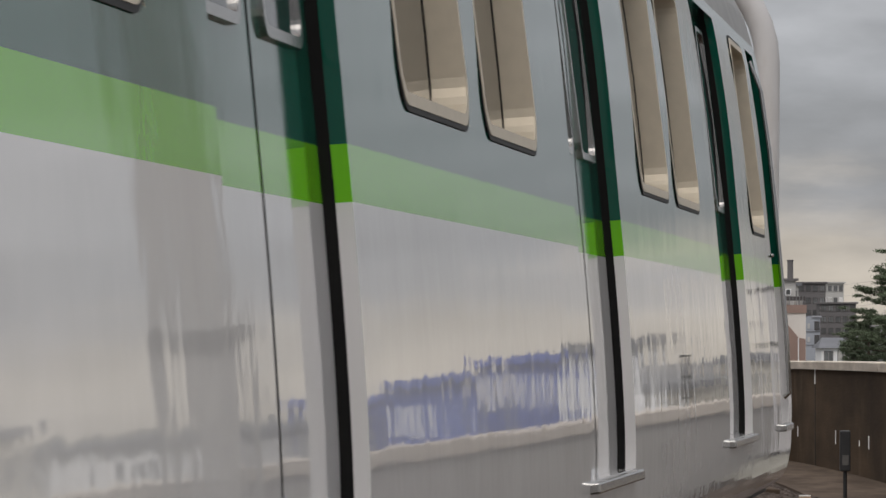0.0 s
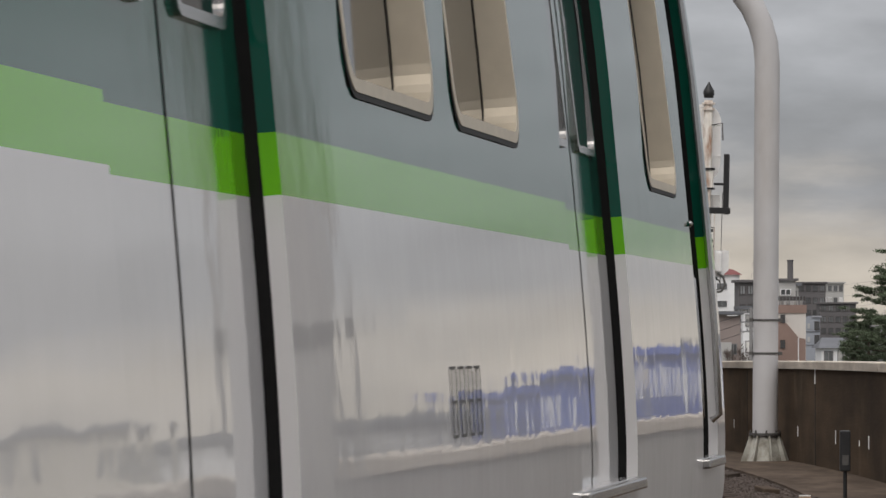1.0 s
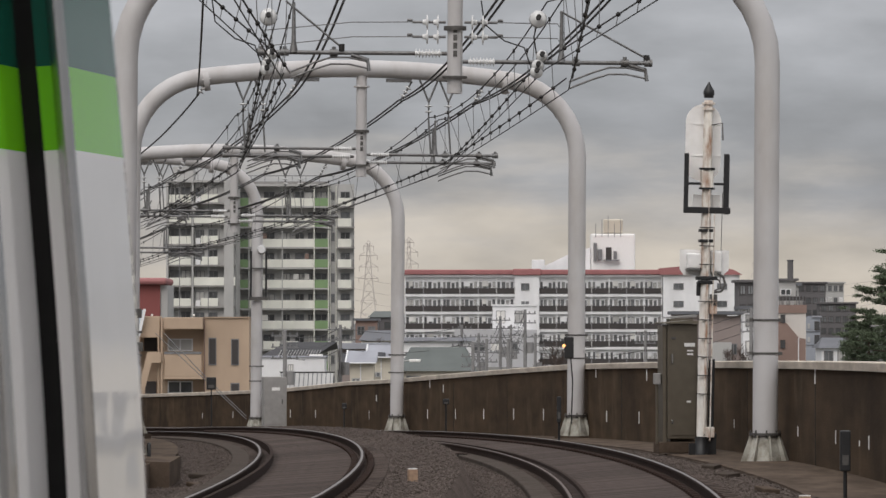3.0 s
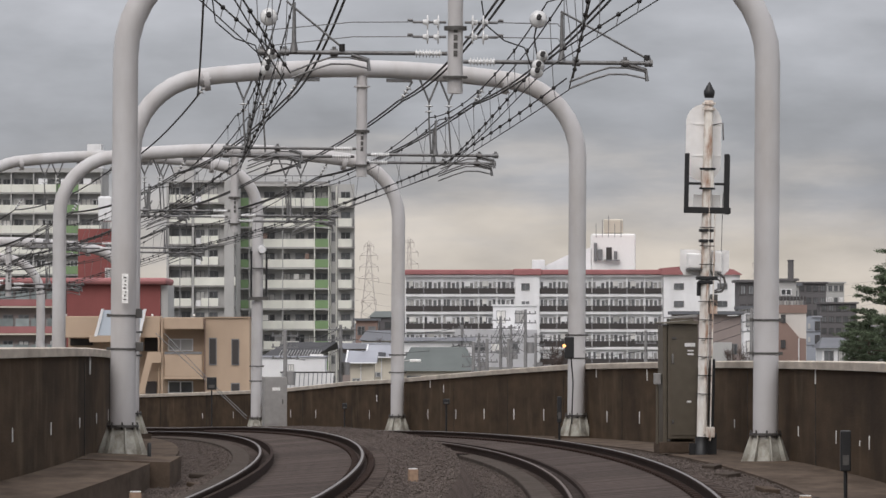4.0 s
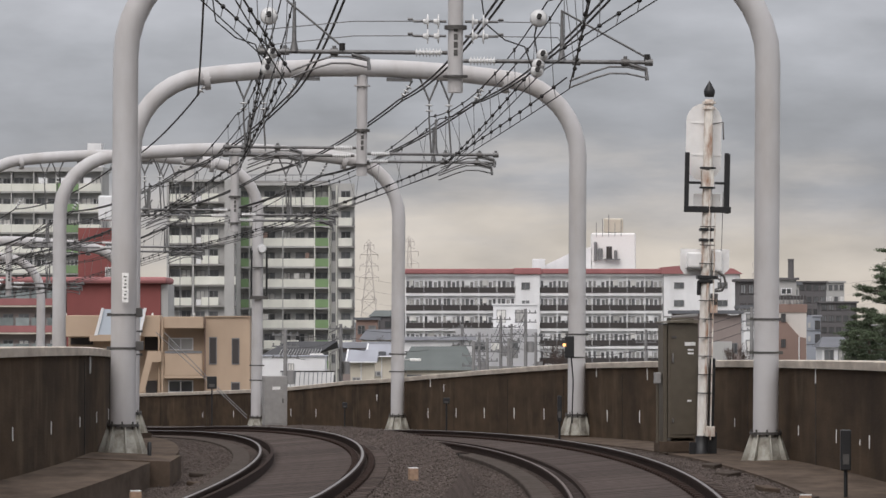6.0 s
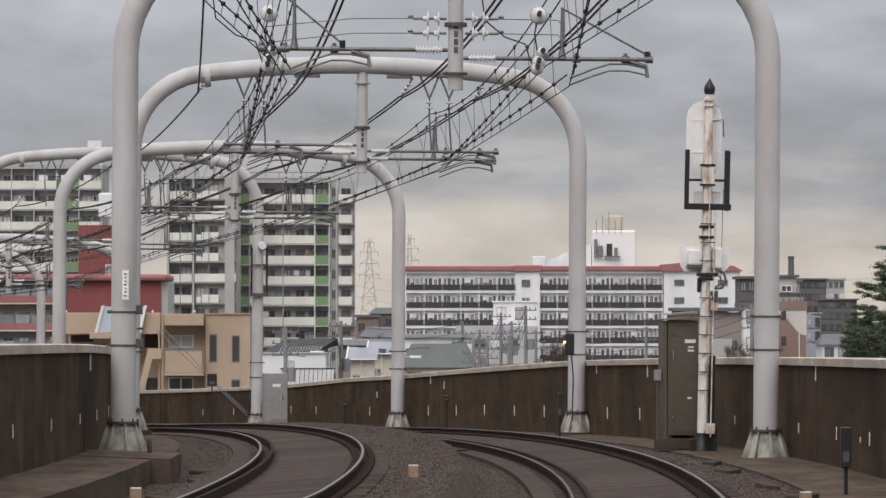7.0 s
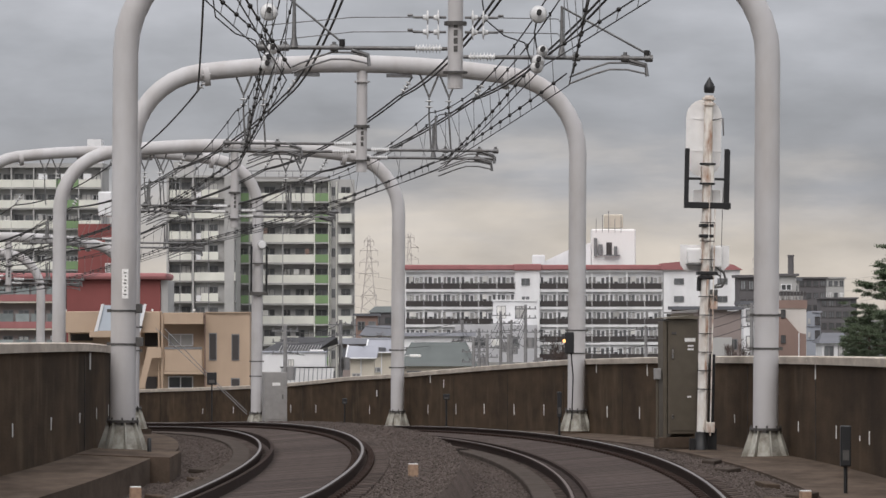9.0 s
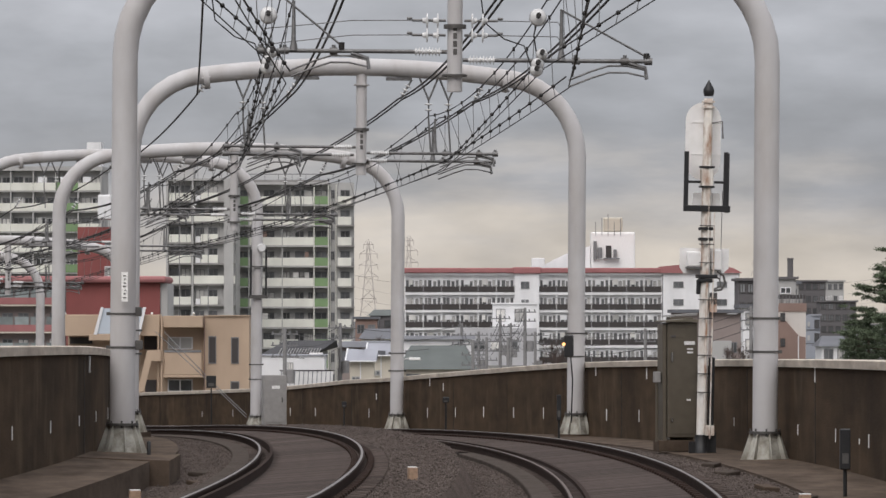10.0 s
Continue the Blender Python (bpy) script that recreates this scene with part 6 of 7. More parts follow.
def build_shed():
    t = thing("white_shed", pose(-12.794, 330, -9), "low white rendered shed with a lean-to tin roof", "shed")
    w, h = 4.788, -0.698 + 9
    part("wall", boxed(0, w, 0, 6, 0, h), M_WHITEWALL, t)
    part("roof", boxed(-0.1, w + 0.1, -0.12, 6.1, h + 0.005, h + 0.07), M_PALEROOF, t)
    part("roof_hatch", boxed(3.754, 4.673, 0.5, 1.2, h + 0.075, h + 0.2, bevel=0.03), M_WHITE, t)
    window(t, 2.49, h - 0.95, 0.4, 0.5, y=-0.05, glass=M_CURTAIN, trim=M_APT)
    zt = -1.733 + 9
    bm = bmesh.new()
    a = [(1.839, zt), (w + 0.6, zt - 0.02)]
    vs = [bm.verts.new(q) for q in ((a[0][0], -0.15, zt), (w + 0.6, -0.15, zt), (w + 0.6, -3.0, zt - 1.3), (a[0][0], -3.0, zt - 1.3),
                                    (a[0][0], -0.15, zt - 0.1), (w + 0.6, -0.15, zt - 0.1), (w + 0.6, -3.0, zt - 1.4), (a[0][0], -3.0, zt - 1.4))]
    for f in ((0, 1, 2, 3), (7, 6, 5, 4), (0, 4, 5, 1), (1, 5, 6, 2), (2, 6, 7, 3), (3, 7, 4, 0)):
        bm.faces.new([vs[k] for k in f])
    part("lean_to_roof", bm, M_APT, t, "grey ribbed tin roof")
    x = 1.915
    while x < w + 0.5:
        part("roof_rib", tubed([(x, -0.16, zt + 0.015), (x, -3.0, zt - 1.285)], 0.025, 5), M_SLATE, t)
        x += 0.3
    part("roof_ridge", boxed(1.762, w + 0.7, -0.2, -0.08, zt, zt + 0.08), M_DARKRAIL, t, "dark ridge strip")
    # dark open roof with rafters behind it
    t = thing("tiled_roof_house", pose(-12.014, 345, -9), "house with dark overhanging roof and exposed pale rafters", "house", "town houses")
    z = 0.278 + 9
    w = 4.485
    part("wall", boxed(0.3, w - 1.6, 1.5, 7, 0, z - 0.4), M_BROWNGREY, t)
    bm = bmesh.new()
    vs = [bm.verts.new(q) for q in ((0.9, 1.2, z), (w, 1.2, z + 0.02), (w - 1.3, -0.6, z - 0.85), (-0.9, -0.6, z - 1.0), (0.6, 5.5, z - 0.5), (w, 5.5, z - 0.5))]
    for f in ((0, 1, 2, 3), (0, 4, 5, 1), (3, 4, 0), (1, 5, 2), (2, 5, 4, 3)):
        bm.faces.new([vs[k] for k in f])
    part("roof", bm, M_TILE, t, "dark tiled roof")
    for k in range(15):
        x = 0.4 + k * (w - 1.7) / 14
        part("rafter", tubed([(x + 0.22, -0.2, z - 0.55), (x, -0.72, z - 0.98)], 0.028, 4), M_APT, t)
    part("eave_board", boxed(-0.9, w - 1.3, -0.75, -0.7, z - 1.12, z - 1.02), M_APT, t)


M_TILE = wall_mat("dark_roof_tile", (0.06, 0.06, 0.065))


def pitched_house(x0, x1, y, ridge, eave, label, roofm=None):
    """A cream house whose roof slopes towards the line, with a white gable edge."""
    t = thing("cream_house", pose(x0, y, -9), label, "house", "town houses")
    w, zr, ze = x1 - x0, ridge + 9, eave + 9
    part("wall", boxed(0, w, 0, 6, 0, ze - 0.06), M_CREAMWALL, t, "pale cream siding")
    bm = bmesh.new()
    d = (zr - ze) * 2.2
    o = w * 0.07
    vs = [bm.verts.new(q) for q in ((-0.3, -0.4, ze), (w + 0.2, -0.4, ze), (w + 0.2 + o, d, zr), (-0.3 + o, d, zr), (w + 0.2, 6.3, ze), (-0.3, 6.3, ze))]
    for f in ((0, 1, 2, 3), (3, 2, 4, 5), (0, 3, 5), (1, 4, 2), (0, 5, 4, 1)):
        bm.faces.new([vs[k] for k in f])
    part("roof", bm, roofm or M_PALEROOF, t)
    part("barge_board", tubed([(-0.32, -0.45, ze), (-0.32 + o, d - 0.02, zr + 0.03)], 0.07, 5), M_WHITEWALL, t, "white gable edge")
    part("gutter", tubed([(-0.3, -0.45, ze - 0.04), (w + 0.2, -0.45, ze - 0.04)], 0.05, 6), M_WHITEWALL, t)
    part("drain_pipe", tubed([(w * 0.45, -0.06, 0), (w * 0.45, -0.06, ze)], 0.04, 6), M_WHITEWALL, t)
    window(t, w * 0.25, ze - 1.55, min(0.7, w * 0.35), 0.4, y=-0.05, glass=M_WINDOW, trim=M_APT)
    return t


def build_stepped_block():
    """A white town block with brown bands, roof terrace and a sloping stair side."""
    Y = 450.0
    t = thing("stepped_block", pose(30.819, Y, -9), "white town block with brown bands and dark roof terrace", "building", "town houses")
    w = 2.769
    zb, zm = 2.54 + 9, 3.324 + 9
    part("wall", boxed(0, w, 0, 7, 0, zb), wall_mat("off_white_render", (0.64, 0.6, 0.56)), t, "off-white rendered wall")
    part("brown_band", boxed(-0.06, w + 0.06, -0.08, 7, zb + 0.005, zm), M_BROWN, t, "brown rendered band")
    part("terrace_rail", boxed(-0.06, w - 0.05, -0.05, 0.03, zm + 0.4, zm + 0.784), M_DARKRAIL, t, "dark terrace railing")
    for k in range(9):
        part("rail_post", boxed(k * w / 9, k * w / 9 + 0.06, -0.06, 0.02, zm, zm + 0.784 + 0.05), M_STEELDK, t)
    for k, x in enumerate((0.5, 1.1, 1.75, 2.2)):
        part("terrace_box", boxed(x, x + 0.3, 0.6, 1.1, zm, zm + 0.55 + 0.12 * (k % 3), bevel=0.03), M_CURTAIN, t)
    bm = bmesh.new()
    z1, z2 = 1.652 + 9, 0.294 + 9
    prism(bm, [(0, 0.0), (w * 0.98, 0.0), (w * 0.98, z2 - 0.1), (w * 0.76, z2), (w * 0.34, z1), (0, z1 + 0.4)], -0.35, -0.02)
    part("stair_side", bm, M_BROWN, t, "brown sloping stair side")
    part("drain_pipe", tubed([(w * 0.74, -0.42, 0), (w * 0.74, -0.42, z2)], 0.05, 6), M_WHITEWALL, t)
    for z in (1.652 + 9, -0.698 + 9):
        window(t, w * 0.22, z, 0.45, 0.784, y=-0.38, glass=M_WINDOW, trim=M_DARKRAIL)
    zu = 5.57 + 9
    part("upper_storey", boxed(-0.5, 1.985, 2.0, 7, zm, zu), M_APT, t)
    part("roof", boxed(-0.6, 1.985 + 0.25, 1.7, 7.2, zu + 0.005, zu + 0.22), M_DARKBLD, t, "dark roof edge")
    window(t, 1.045, zm + 0.9, 1.0, 0.6, y=1.95)


def build_blue_house():
    t = thing("blue_house", pose(35.827, 480, -9), "narrow pale blue-grey town house with dark balconies", "house", "town houses")
    w, h = 1.393, 2.213 + 9
    part("wall", boxed(0, w, 0, 6, 0, h), wall_mat("blue_grey_render", (0.31, 0.33, 0.37)), t)
    part("roof", boxed(w * 0.4, w + 0.15, -0.15, 6.1, h + 0.005, h + 0.15), M_PALEROOF, t)
    for z in (0.764 + 9, -0.573 + 9):
        part("floor_band", boxed(-0.03, w + 0.03, -0.05, 0.0, z, z + 0.09), M_SLATE, t)
        window(t, w * 0.78, z + 0.2, w * 0.36, 0.85, y=-0.05, glass=M_WINDOW, trim=M_DARKRAIL)
        window(t, w * 0.2, z + 0.35, w * 0.16, 0.5, y=-0.05, glass=M_WINDOW, trim=M_APT)


def build_low_town():
    H_ = build_house
    build_shed()
    build_stepped_block()
    build_blue_house()
    pitched_house(-6.853, -5.098, 360, -0.406, -1.283, "pale cream sided house with blue-grey pitched roof")
    b = pitched_house(-5.57, -3.627, 372, -0.041, -0.948, "taller cream sided house with blue-grey pitched roof")
    part("dormer", boxed(0.648, 1.209, -0.3, 1.0, -0.948 + 9.05, -0.602 + 9, bevel=0.03), M_SLATE, b, "dark dormer box")
    t = thing("flat_roof_house", pose(-8.313, 385, -9), "grey house with shallow blue-grey metal roof", "house", "town houses")
    z = -0.411 + 9
    part("wall", boxed(0.2, 4.112, 0, 7, 0, z), M_BROWNGREY, t)
    bm = bmesh.new()
    prism(bm, [(-0.2, z + 0.01), (4.246, z + 0.01), (4.156, 0.081 + 9), (0.15, 0.036 + 9)], -0.5, 7.4)
    part("roof", bm, M_PALEROOF, t)
    part("porch", boxed(0.179, 0.983, -0.3, -0.05, -1.484 + 9, -0.724 + 9), M_SLATE, t, "dark porch screen")
    H_("pale_hall", "long pale flat-roofed hall behind the shed", -3.705, 2.486, 0.089, -9, M_WHITEWALL, M_PALEROOF, "flat", 420, 3, 3)
    t = thing("long_house", pose(20.038, 420, -9), "brown-grey rendered house with dark flat eaves", "house", "town houses")
    z = 2.38 + 9
    part("wall", boxed(0, 5.704, 0, 7, 0, z), M_BROWNGREY, t)
    part("roof", boxed(-0.3, 5.899, -0.5, 7.3, z + 0.005, z + 0.293), M_SLATE, t, "dark flat roof edge")
    part("lit_shelf", boxed(4.485, 5.46, -0.45, -0.05, z - 0.12, z - 0.04), M_WHITEWALL, t)
    for px in (72, 88, 103):
        window(t, 0.049 * px, -1.081 + 9, 0.65, 0.95, y=-0.05)
    part("screen", boxed(3.218, 4.875, -0.35, -0.28, 0, -0.009 + 9), M_APT, t, "grey slatted screen")
    H_("small_house", "long shed with grey-green metal roof", -3.301, 2.476, -0.326, -9, M_CREAMWALL, M_GREENROOF, "hip", 395, 3, 3, rise=1.926)
    H_("small_house", "brown brick town house with flat roof", -10.726, -8.079, 1.948, -9, M_BROWN, M_SLATE, "flat", 600, 4, 2)
    H_("small_house", "small town house with tiled roof", -9.361, -5.46, 0.82, -9, M_CREAMWALL, M_SLATE, "hip", 560, 4, 3, rise=1.2)
    H_("small_house", "low hall with dull teal roof", -11.98, -5.943, 3.643, -9, M_DARKBLD, M_GREENROOF, "hip", 800, 4, 3, rise=1.0)
    H_("small_block", "pale town block with roof terrace", 35.855, 38.028, 5.644, -9, M_APT, M_SLATE, "flat", 520, 6, 2)
    H_("dark_block", "dark grey office block", 65.713, 70.832, 9.018, -9, M_DARKBLD, M_DARKBLD, "flat", 900, 8, 4)
    H_("grey_block", "grey apartment block with many small windows", 72.438, 76.648, 9.265, -9, M_APT, M_APT, "flat", 930, 8, 4)
    H_("dark_block", "dark grey office block", 66.686, 73.075, 5.094, -9, M_DARKBLD, M_DARKBLD, "flat", 860, 7, 5)
    H_("small_house", "white house with blue grey roof", 36.608, 39.227, 0.236, -9, M_WHITEWALL, M_SLATE, "hip", 470, 4, 2, rise=1.0)
    H_("small_house", "narrow dark-clad town house", 34.063, 35.883, 6.345, -9, M_DARKBLD, M_DARKBLD, "flat", 560, 7, 2)
    H_("small_house", "narrow white rendered town house", 27.172, 28.5, 2.877, -9, M_WHITEWALL, M_SLATE, "flat", 440, 5, 1)
    # chimney
    t = thing("chimney", pose(71.448, 1000, -9), "tall dark grey factory chimney", "chimney")
    part("shaft", tubed([(0, 0, 0), (0, 0, 10.6 + 12.885)], [0.75, 0.6], 16), M_DARKBLD, t)
    part("rim", tubed([(0, 0, 10.6 + 12.769), (0, 0, 10.6 + 13.117)], 0.68, 16), M_DARKBLD, t)


def build_side_town():
    """Houses past the parapet on the outer side; the train's paint mirrors them."""
    rnd = random.Random(21)
    spots = [(8.3, 200, 9, 3.0, M_APT), (7.2, 260, 8, 2.2, M_WHITEWALL), (20.5, 130, 10, 1.6, M_CREAMWALL), (24.0, 150, 12, 3.2, M_APT), (28.0, 120, 12, 1.2, M_WHITEWALL),
             (32.5, 140, 12, 2.4, M_BROWN), (37, 120, 12, 1.9, M_APT)]
    deg = 8.8
    while deg < 18.5:
        if deg < 10.6:
            w, top, m = rnd.uniform(1.0, 2.2), rnd.uniform(0.6, 2.2), rnd.choice((M_APT, M_WHITEWALL, M_CREAMWALL))
        elif deg < 11.6:
            w, top, m = rnd.uniform(1.2, 2.4), rnd.uniform(1.5, 2.4), rnd.choice((M_BLUEW, M_BLUEW, M_WHITEWALL))
        elif deg < 14.6:
            w, top, m = rnd.uniform(1.6, 3.6), rnd.uniform(1.2, 2.4), M_BLUEW
        else:
            w, top, m = rnd.uniform(2.2, 4.6), rnd.uniform(0.2, 1.1), rnd.choice((M_APT, M_WHITEWALL, M_APT, M_BLUEW))
        spots.append((deg, rnd.uniform(132, 150), w, top, m))
        deg += w * 0.41 + (rnd.uniform(0.0, 0.1) if deg < 14.6 else rnd.uniform(0.0, 0.4))
    for deg, dist, w, top, m in spots:
        x, y = dist * math.sin(radians(deg)), dist * math.cos(radians(deg))
        lab = {M_BLUEW: "long blue clad hall with white window strips", M_WHITEWALL: "white rendered town house", M_APT: "grey rendered town house",
               M_CREAMWALL: "pale cream town house", M_BROWN: "brown rendered town house"}[m]
        t = thing("side_house", pose(x, y, -9, 0, 0, -deg), lab, "house", "side houses")
        part("wall", boxed(-w / 2, w / 2, 0, 9, 0, 9 + top), m, t)
        part("roof", boxed(-w / 2 - 0.3, w / 2 + 0.3, -0.3, 9.3, 9.005 + top, 9.3 + top), M_SLATE if m is not M_BLUEW else M_BLUEW, t)
        n = max(2, int(w / 1.3))
        for k in range(n):
            if rnd.random() < 0.75:
                z = 8.9 + top - rnd.uniform(0.2, 0.7)
                part("window", boxed(-w / 2 + (k + 0.25) * w / n, -w / 2 + (k + 0.75) * w / n, -0.05, 0.05, z - 1.2, z), M_WHITEWALL if m is M_BLUEW else M_WINDOW, t)
    # a broad column with a collar at the platform's end
    t = thing("platform_column", pose(4.75, 24.6, -0.5), "broad pale grey steel column with a dark collar", "column")
    part("shaft", tubed([(0, 0, 0), (0, 0, 7)], 0.23, 20), M_CABINET_PALE, t)
    part("collar", tubed([(0, 0, 2.38), (0, 0, 2.5)], 0.27, 20), M_BAND, t)


def lattice(name, label, x, y, ztop, zbot, wide, arms):
    t = thing(name, pose(x, y, zbot), label, "pylon", "pylons")
    h = ztop - zbot
    bm = bmesh.new()
    prev = None
    n = 9
    for k in range(n + 1):
        s = k / n
        w = wide * (1 - s) ** 1.3 / 2 + 0.5
        cur = [Vector((a * w, b * w, h * s)) for a, b in ((-1, -1), (1, -1), (1, 1), (-1, 1))]
        if prev:
            for i in range(4):
                tube(bm, [prev[i], cur[i]], 0.17, 4, False)
                tube(bm, [prev[i], cur[(i + 1) % 4]], 0.1, 4, False)
                tube(bm, [prev[(i + 1) % 4], cur[i]], 0.1, 4, False)
        prev = cur
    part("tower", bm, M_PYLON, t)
    for q, l in arms:
        bm = bmesh.new()
        tube(bm, [(-l, 0, h * q), (l, 0, h * q)], 0.16, 4)
        tube(bm, [(-l, 0, h * q), (0, 0, h * q + 2.5), (l, 0, h * q)], 0.12, 4)
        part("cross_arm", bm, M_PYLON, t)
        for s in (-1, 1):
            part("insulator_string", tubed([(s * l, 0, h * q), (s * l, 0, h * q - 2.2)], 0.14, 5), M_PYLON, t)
    return t


def build_far():
    Y = 2200.0
    arms = ((0.97, 2.2), (0.88, 4.0), (0.77, 4.2), (0.66, 4.4), (0.45, 3.4))
    for px, top, wide in ((-33.454, 38.119, 9.5), (-15.218, 39.779, 6.0), (143.905, 33.905, 5.0), (203.141, 28.589, 6.0)):
        lattice("pylon", "faint steel lattice power pylon far off", px, Y, top, -9, wide, arms)
    for k in range(5):
        z = 31.735 - k * 5.2
        t = thing("power_line", Matrix.Identity(4), "faint sagging power line between far pylons", "power line", "power lines")
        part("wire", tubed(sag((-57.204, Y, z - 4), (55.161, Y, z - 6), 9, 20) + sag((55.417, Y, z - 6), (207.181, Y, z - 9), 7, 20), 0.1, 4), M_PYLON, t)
    # wooded, built-up distance
    rnd = random.Random(3)
    bm = bmesh.new()
    for k in range(260):
        x = rnd.uniform(-260, 260)
        y = rnd.uniform(1100, 2000)
        w, h = rnd.uniform(6, 18), rnd.uniform(5, 13)
        box(bm, x, x + w, y, y + 10, -9, -9 + h)
    tagged(part("distant_roofs", bm, wall_mat("distant_roof_tone", (0.26, 0.26, 0.27))), "grey low roofs of the distant town", "houses", kind="stuff")


M_CONPOLE = material("grey_concrete_pole", (0.24, 0.235, 0.235), 0.8, grain=2, vary=0.15)


def utility_pole(x, y, ztop, arms=3, lean=0.0):
    t = thing("utility_pole", pose(x, y, -9, 0, lean, for_town.uniform(-15, 15)), "grey concrete utility pole with crossarms, insulators and transformer", "utility pole", "utility poles")
    h = ztop + 9
    part("pole", tubed([(0, 0, 0), (0, 0, h)], [0.19, 0.12], 10), M_CONPOLE, t)
    for k in range(arms):
        z = h - 0.4 - k * 0.75
        part("crossarm", boxed(-0.9, 0.9, -0.05, 0.05, z, z + 0.09), M_STEELDK, t)
        for q in (-0.8, -0.3, 0.35, 0.8):
            part("pin", tubed([(q, 0, z + 0.09), (q, 0, z + 0.27)], 0.05, 6), M_STEELDK, t)
    part("transformer", tubed([(0.4, -0.1, h - 3.6), (0.4, -0.1, h - 2.7)], 0.27, 10), M_CONPOLE, t)
    return t


def build_utility_poles():
    spots = [(818, 575, 420), (848, 590, 470), (886, 560, 430), (905, 575, 510), (930, 548, 400), (948, 590, 450), (862, 600, 390), (1143, 585, 420), (603, 575, 350), (1330, 545, 380), (505, 585, 320), (900, 600, 380), (838, 605, 360)]
    tops = []
    for px, py, y in spots:
        x, z = (px - 784) * y / 8614.6, 1.6 - (py - 573) * y / 8614.6
        utility_pole(x, y, z, 2 + (px % 3))
        tops.append((x, y, z))
    order = sorted(tops)
    for a, b in zip(order, order[1:]):
        if abs(a[0] - b[0]) < 12:
            for dz in (-0.2, -0.9, -1.7):
                t = thing("service_wire", Matrix.Identity(4), "thin dark service wire between utility poles", "service wire", "service wires")
                part("wire", tubed(sag((a[0], a[1], a[2] + dz), (b[0], b[1], b[2] + dz), 0.5, 10), 0.022, 4), M_WIRE, t)
    # street lamp over the low roofs
    t = thing("street_lamp", pose(-3.218, 330, -9), "street lamp with small white head", "street lamp")
    part("pole", tubed([(0, 0, 0), (0, 0, 10.6 + -2.605), (0.958, 0, 10.6 + -2.49)], 0.05, 8), M_APT, t)
    part("head", boxed(0.958, 1.724, -0.12, 0.12, 10.6 + -2.605, 10.6 + -2.413, bevel=0.05), M_MARK, t)


M_BARK = material("pine_bark", (0.07, 0.05, 0.038), 0.9, grain=6, vary=0.3, bump=0.5)
M_NEEDLE = material("dark_pine_needles", (0.08, 0.105, 0.06), 0.75, grain=3, vary=0.5, spread=0.2)
M_TWIG = material("bare_brown_twigs", (0.09, 0.065, 0.055), 0.9, grain=5, vary=0.3)


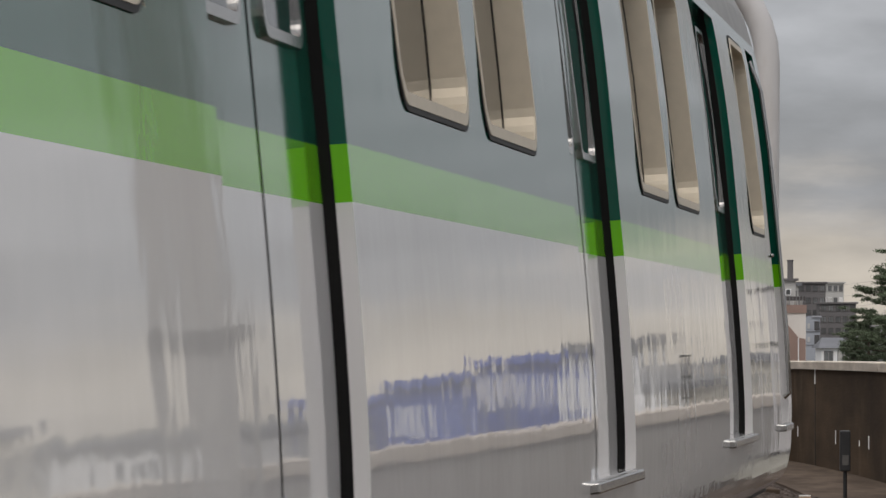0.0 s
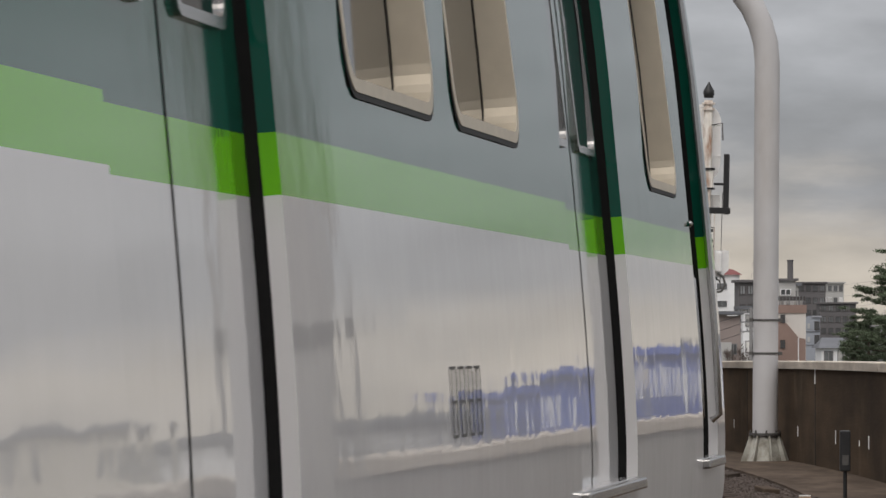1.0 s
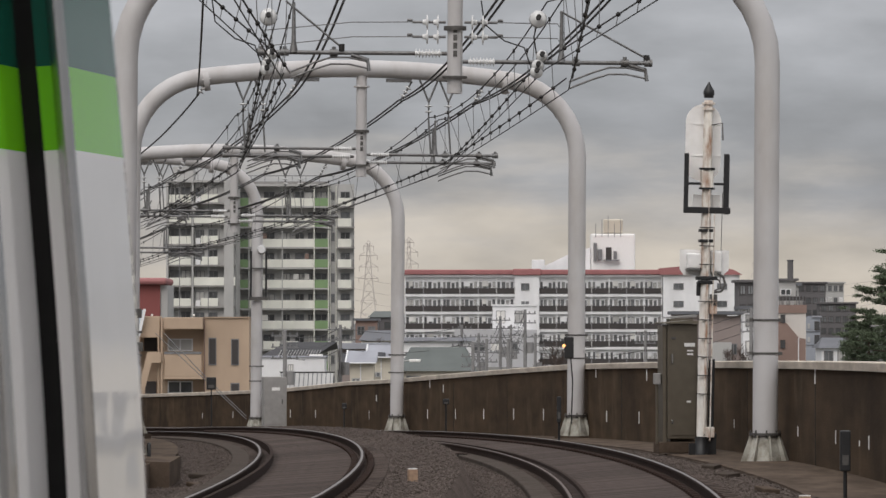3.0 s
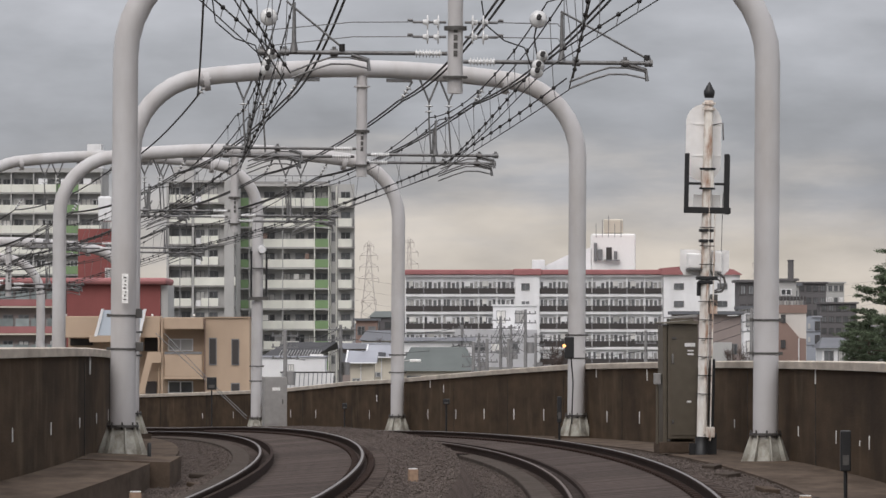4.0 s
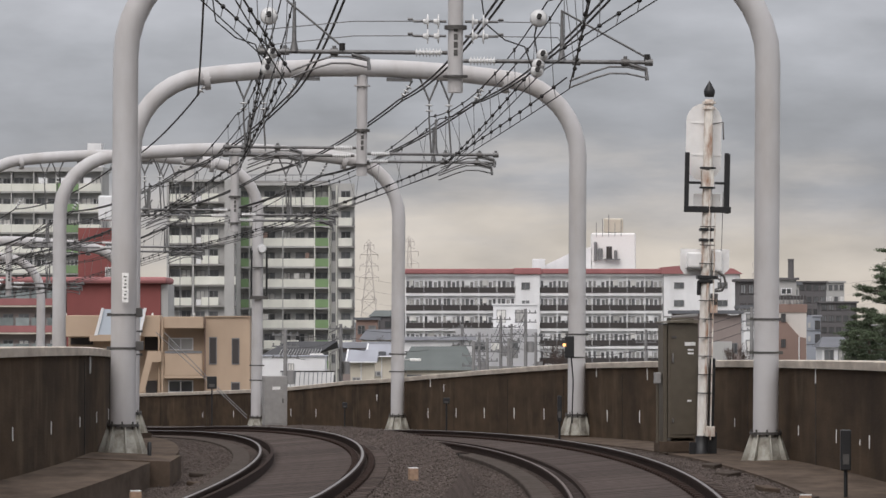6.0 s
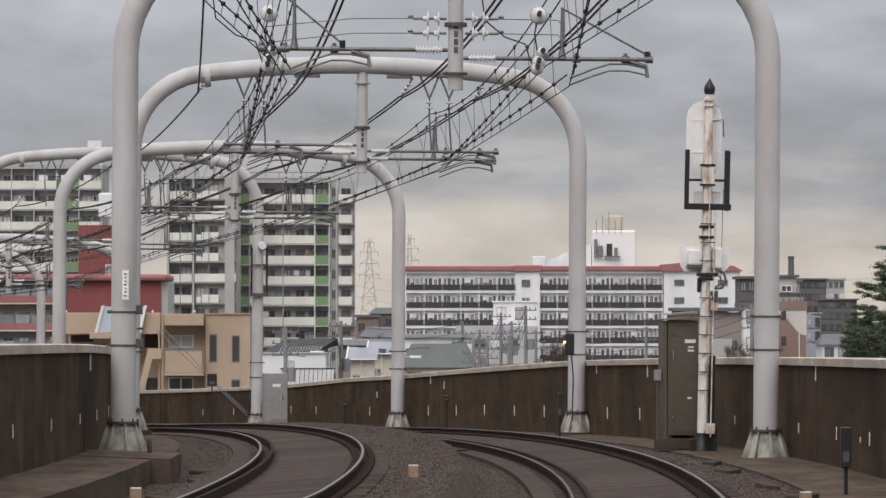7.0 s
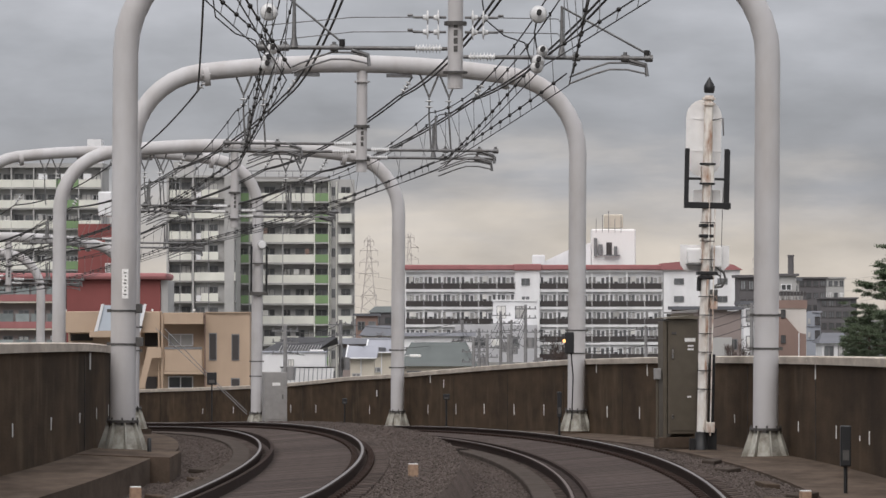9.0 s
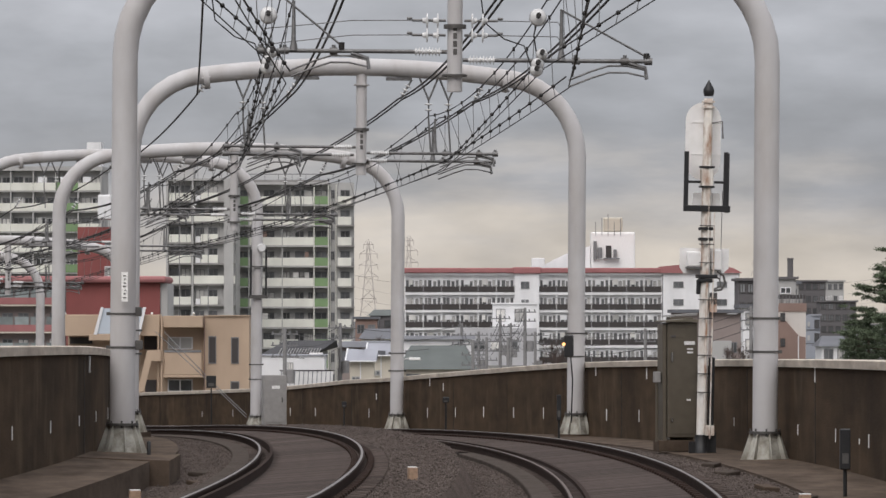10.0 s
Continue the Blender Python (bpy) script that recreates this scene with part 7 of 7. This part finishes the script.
def build_conifer(x, y, ztop, seed, r=2.4):
    """A pine: bent trunk, spreading limbs, flattened pads of needle tufts with gaps between."""
    rnd = random.Random(seed)
    t = thing("pine_tree", pose(x, y, -9), "green pine with spreading uneven layered boughs", "tree", "trees")
    h = ztop + 9
    part("trunk", tubed([(0, 0, 0), (0.12, 0, h * 0.4), (-0.08, 0.05, h * 0.75), (0, 0, h)], [0.24, 0.17, 0.1, 0.02], 8), M_BARK, t)
    limbs, leaves = bmesh.new(), bmesh.new()
    z = h - 0.15
    while z > h * 0.42:
        f = min(1.0, (h - z) / (r * 1.6))
        for k in range(4 if f > 0.15 else 2):
            a = rnd.uniform(0, 6.28)
            l = r * (0.1 + 0.95 * f) * rnd.uniform(0.55, 1.15)
            base = Vector((0, 0, z - 0.12 * l))
            tip = Vector((math.cos(a) * l, math.sin(a) * l, z + rnd.uniform(-0.12, 0.22) * l))
            mid = base.lerp(tip, 0.5) + Vector((rnd.gauss(0, 0.08), rnd.gauss(0, 0.08), -0.05)) * l
            tube(limbs, [base, mid, tip], [0.045, 0.03, 0.012], 5, False)
            for j in range(int(4 + 6 * l)):
                u = rnd.uniform(0.3, 1.05)
                c0 = (base.lerp(mid, u * 2) if u < 0.5 else mid.lerp(tip, u * 2 - 1)) + Vector((rnd.gauss(0, 0.17), rnd.gauss(0, 0.17), rnd.uniform(-0.02, 0.12)))
                for q in range(44):
                    c = c0 + Vector((rnd.gauss(0, 0.12), rnd.gauss(0, 0.12), rnd.gauss(0.02, 0.05)))
                    d = Vector((rnd.gauss(0, 0.8), rnd.gauss(0, 0.8), rnd.gauss(0.55, 0.4))).normalized() * rnd.uniform(0.09, 0.19)
                    n = d.cross(Vector((rnd.gauss(0, 1), rnd.gauss(0, 1), rnd.gauss(0, 1)))).normalized() * 0.03
                    leaves.faces.new((leaves.verts.new(c - n), leaves.verts.new(c + n), leaves.verts.new(c + d)))
        z -= rnd.uniform(0.3, 0.5)
    part("bough", limbs, M_BARK, t)
    part("crown", leaves, M_NEEDLE, t, "green needle crown")


def build_bare_tree(x, y, ztop, seed, r=2.0):
    rnd = random.Random(seed)
    t = thing("bare_tree", pose(x, y, -9), "brownish leafless tree with fine twigs", "tree", "trees")
    h = ztop + 9
    part("trunk", tubed([(0, 0, 0), (0, 0, h * 0.6)], [0.18, 0.1], 8), M_TWIG, t)
    bm = bmesh.new()

    def grow(p, d, l, w, n):
        q = p + d * l
        tube(bm, [p, q], [w, w * 0.6], 4, False)
        if n:
            for k in range(4):
                grow(p.lerp(q, rnd.uniform(0.5, 1)), (d + Vector((rnd.gauss(0, 0.5), rnd.gauss(0, 0.5), rnd.gauss(0.15, 0.3)))).normalized(), l * rnd.uniform(0.5, 0.75), w * 0.6, n - 1)
    for k in range(6):
        grow(Vector((0, 0, h * rnd.uniform(0.4, 0.6))), Vector((rnd.gauss(0, 0.7), rnd.gauss(0, 0.7), 1)).normalized(), h * 0.16, 0.06, 4)
    part("crown", bm, M_TWIG, t)


def build_trees():
    for px, py, y, s, r in ((27.616, 6.162, 300, 1, 3.1), (28.96, 2.558, 330, 2, 1.9), (29.155, 2.121, 345, 3, 1.2), (30.263, 4.227, 310, 4, 2.2)):
        build_conifer(px, y, py, s, r)
    for px, py, y, s in ((10.359, 0.799, 460, 5), (23.959, 1.368, 400, 6), (-5.456, 1.194, 500, 7)):
        build_bare_tree(px, y, py, s)


build_signal()
build_cabinets()
build_small_line_things()
build_wall_marks()
build_portal_extras()
build_green_blocks()
build_white_block()
build_beige_house()
build_red_building()
build_low_town()
build_side_town()
build_far()
build_utility_poles()
build_trees()
build_sleepers()


def motions():
    rows = [(t / 2, train_pose(t / 2)) for t in range(21)]
    walk(train, rows)


motions()
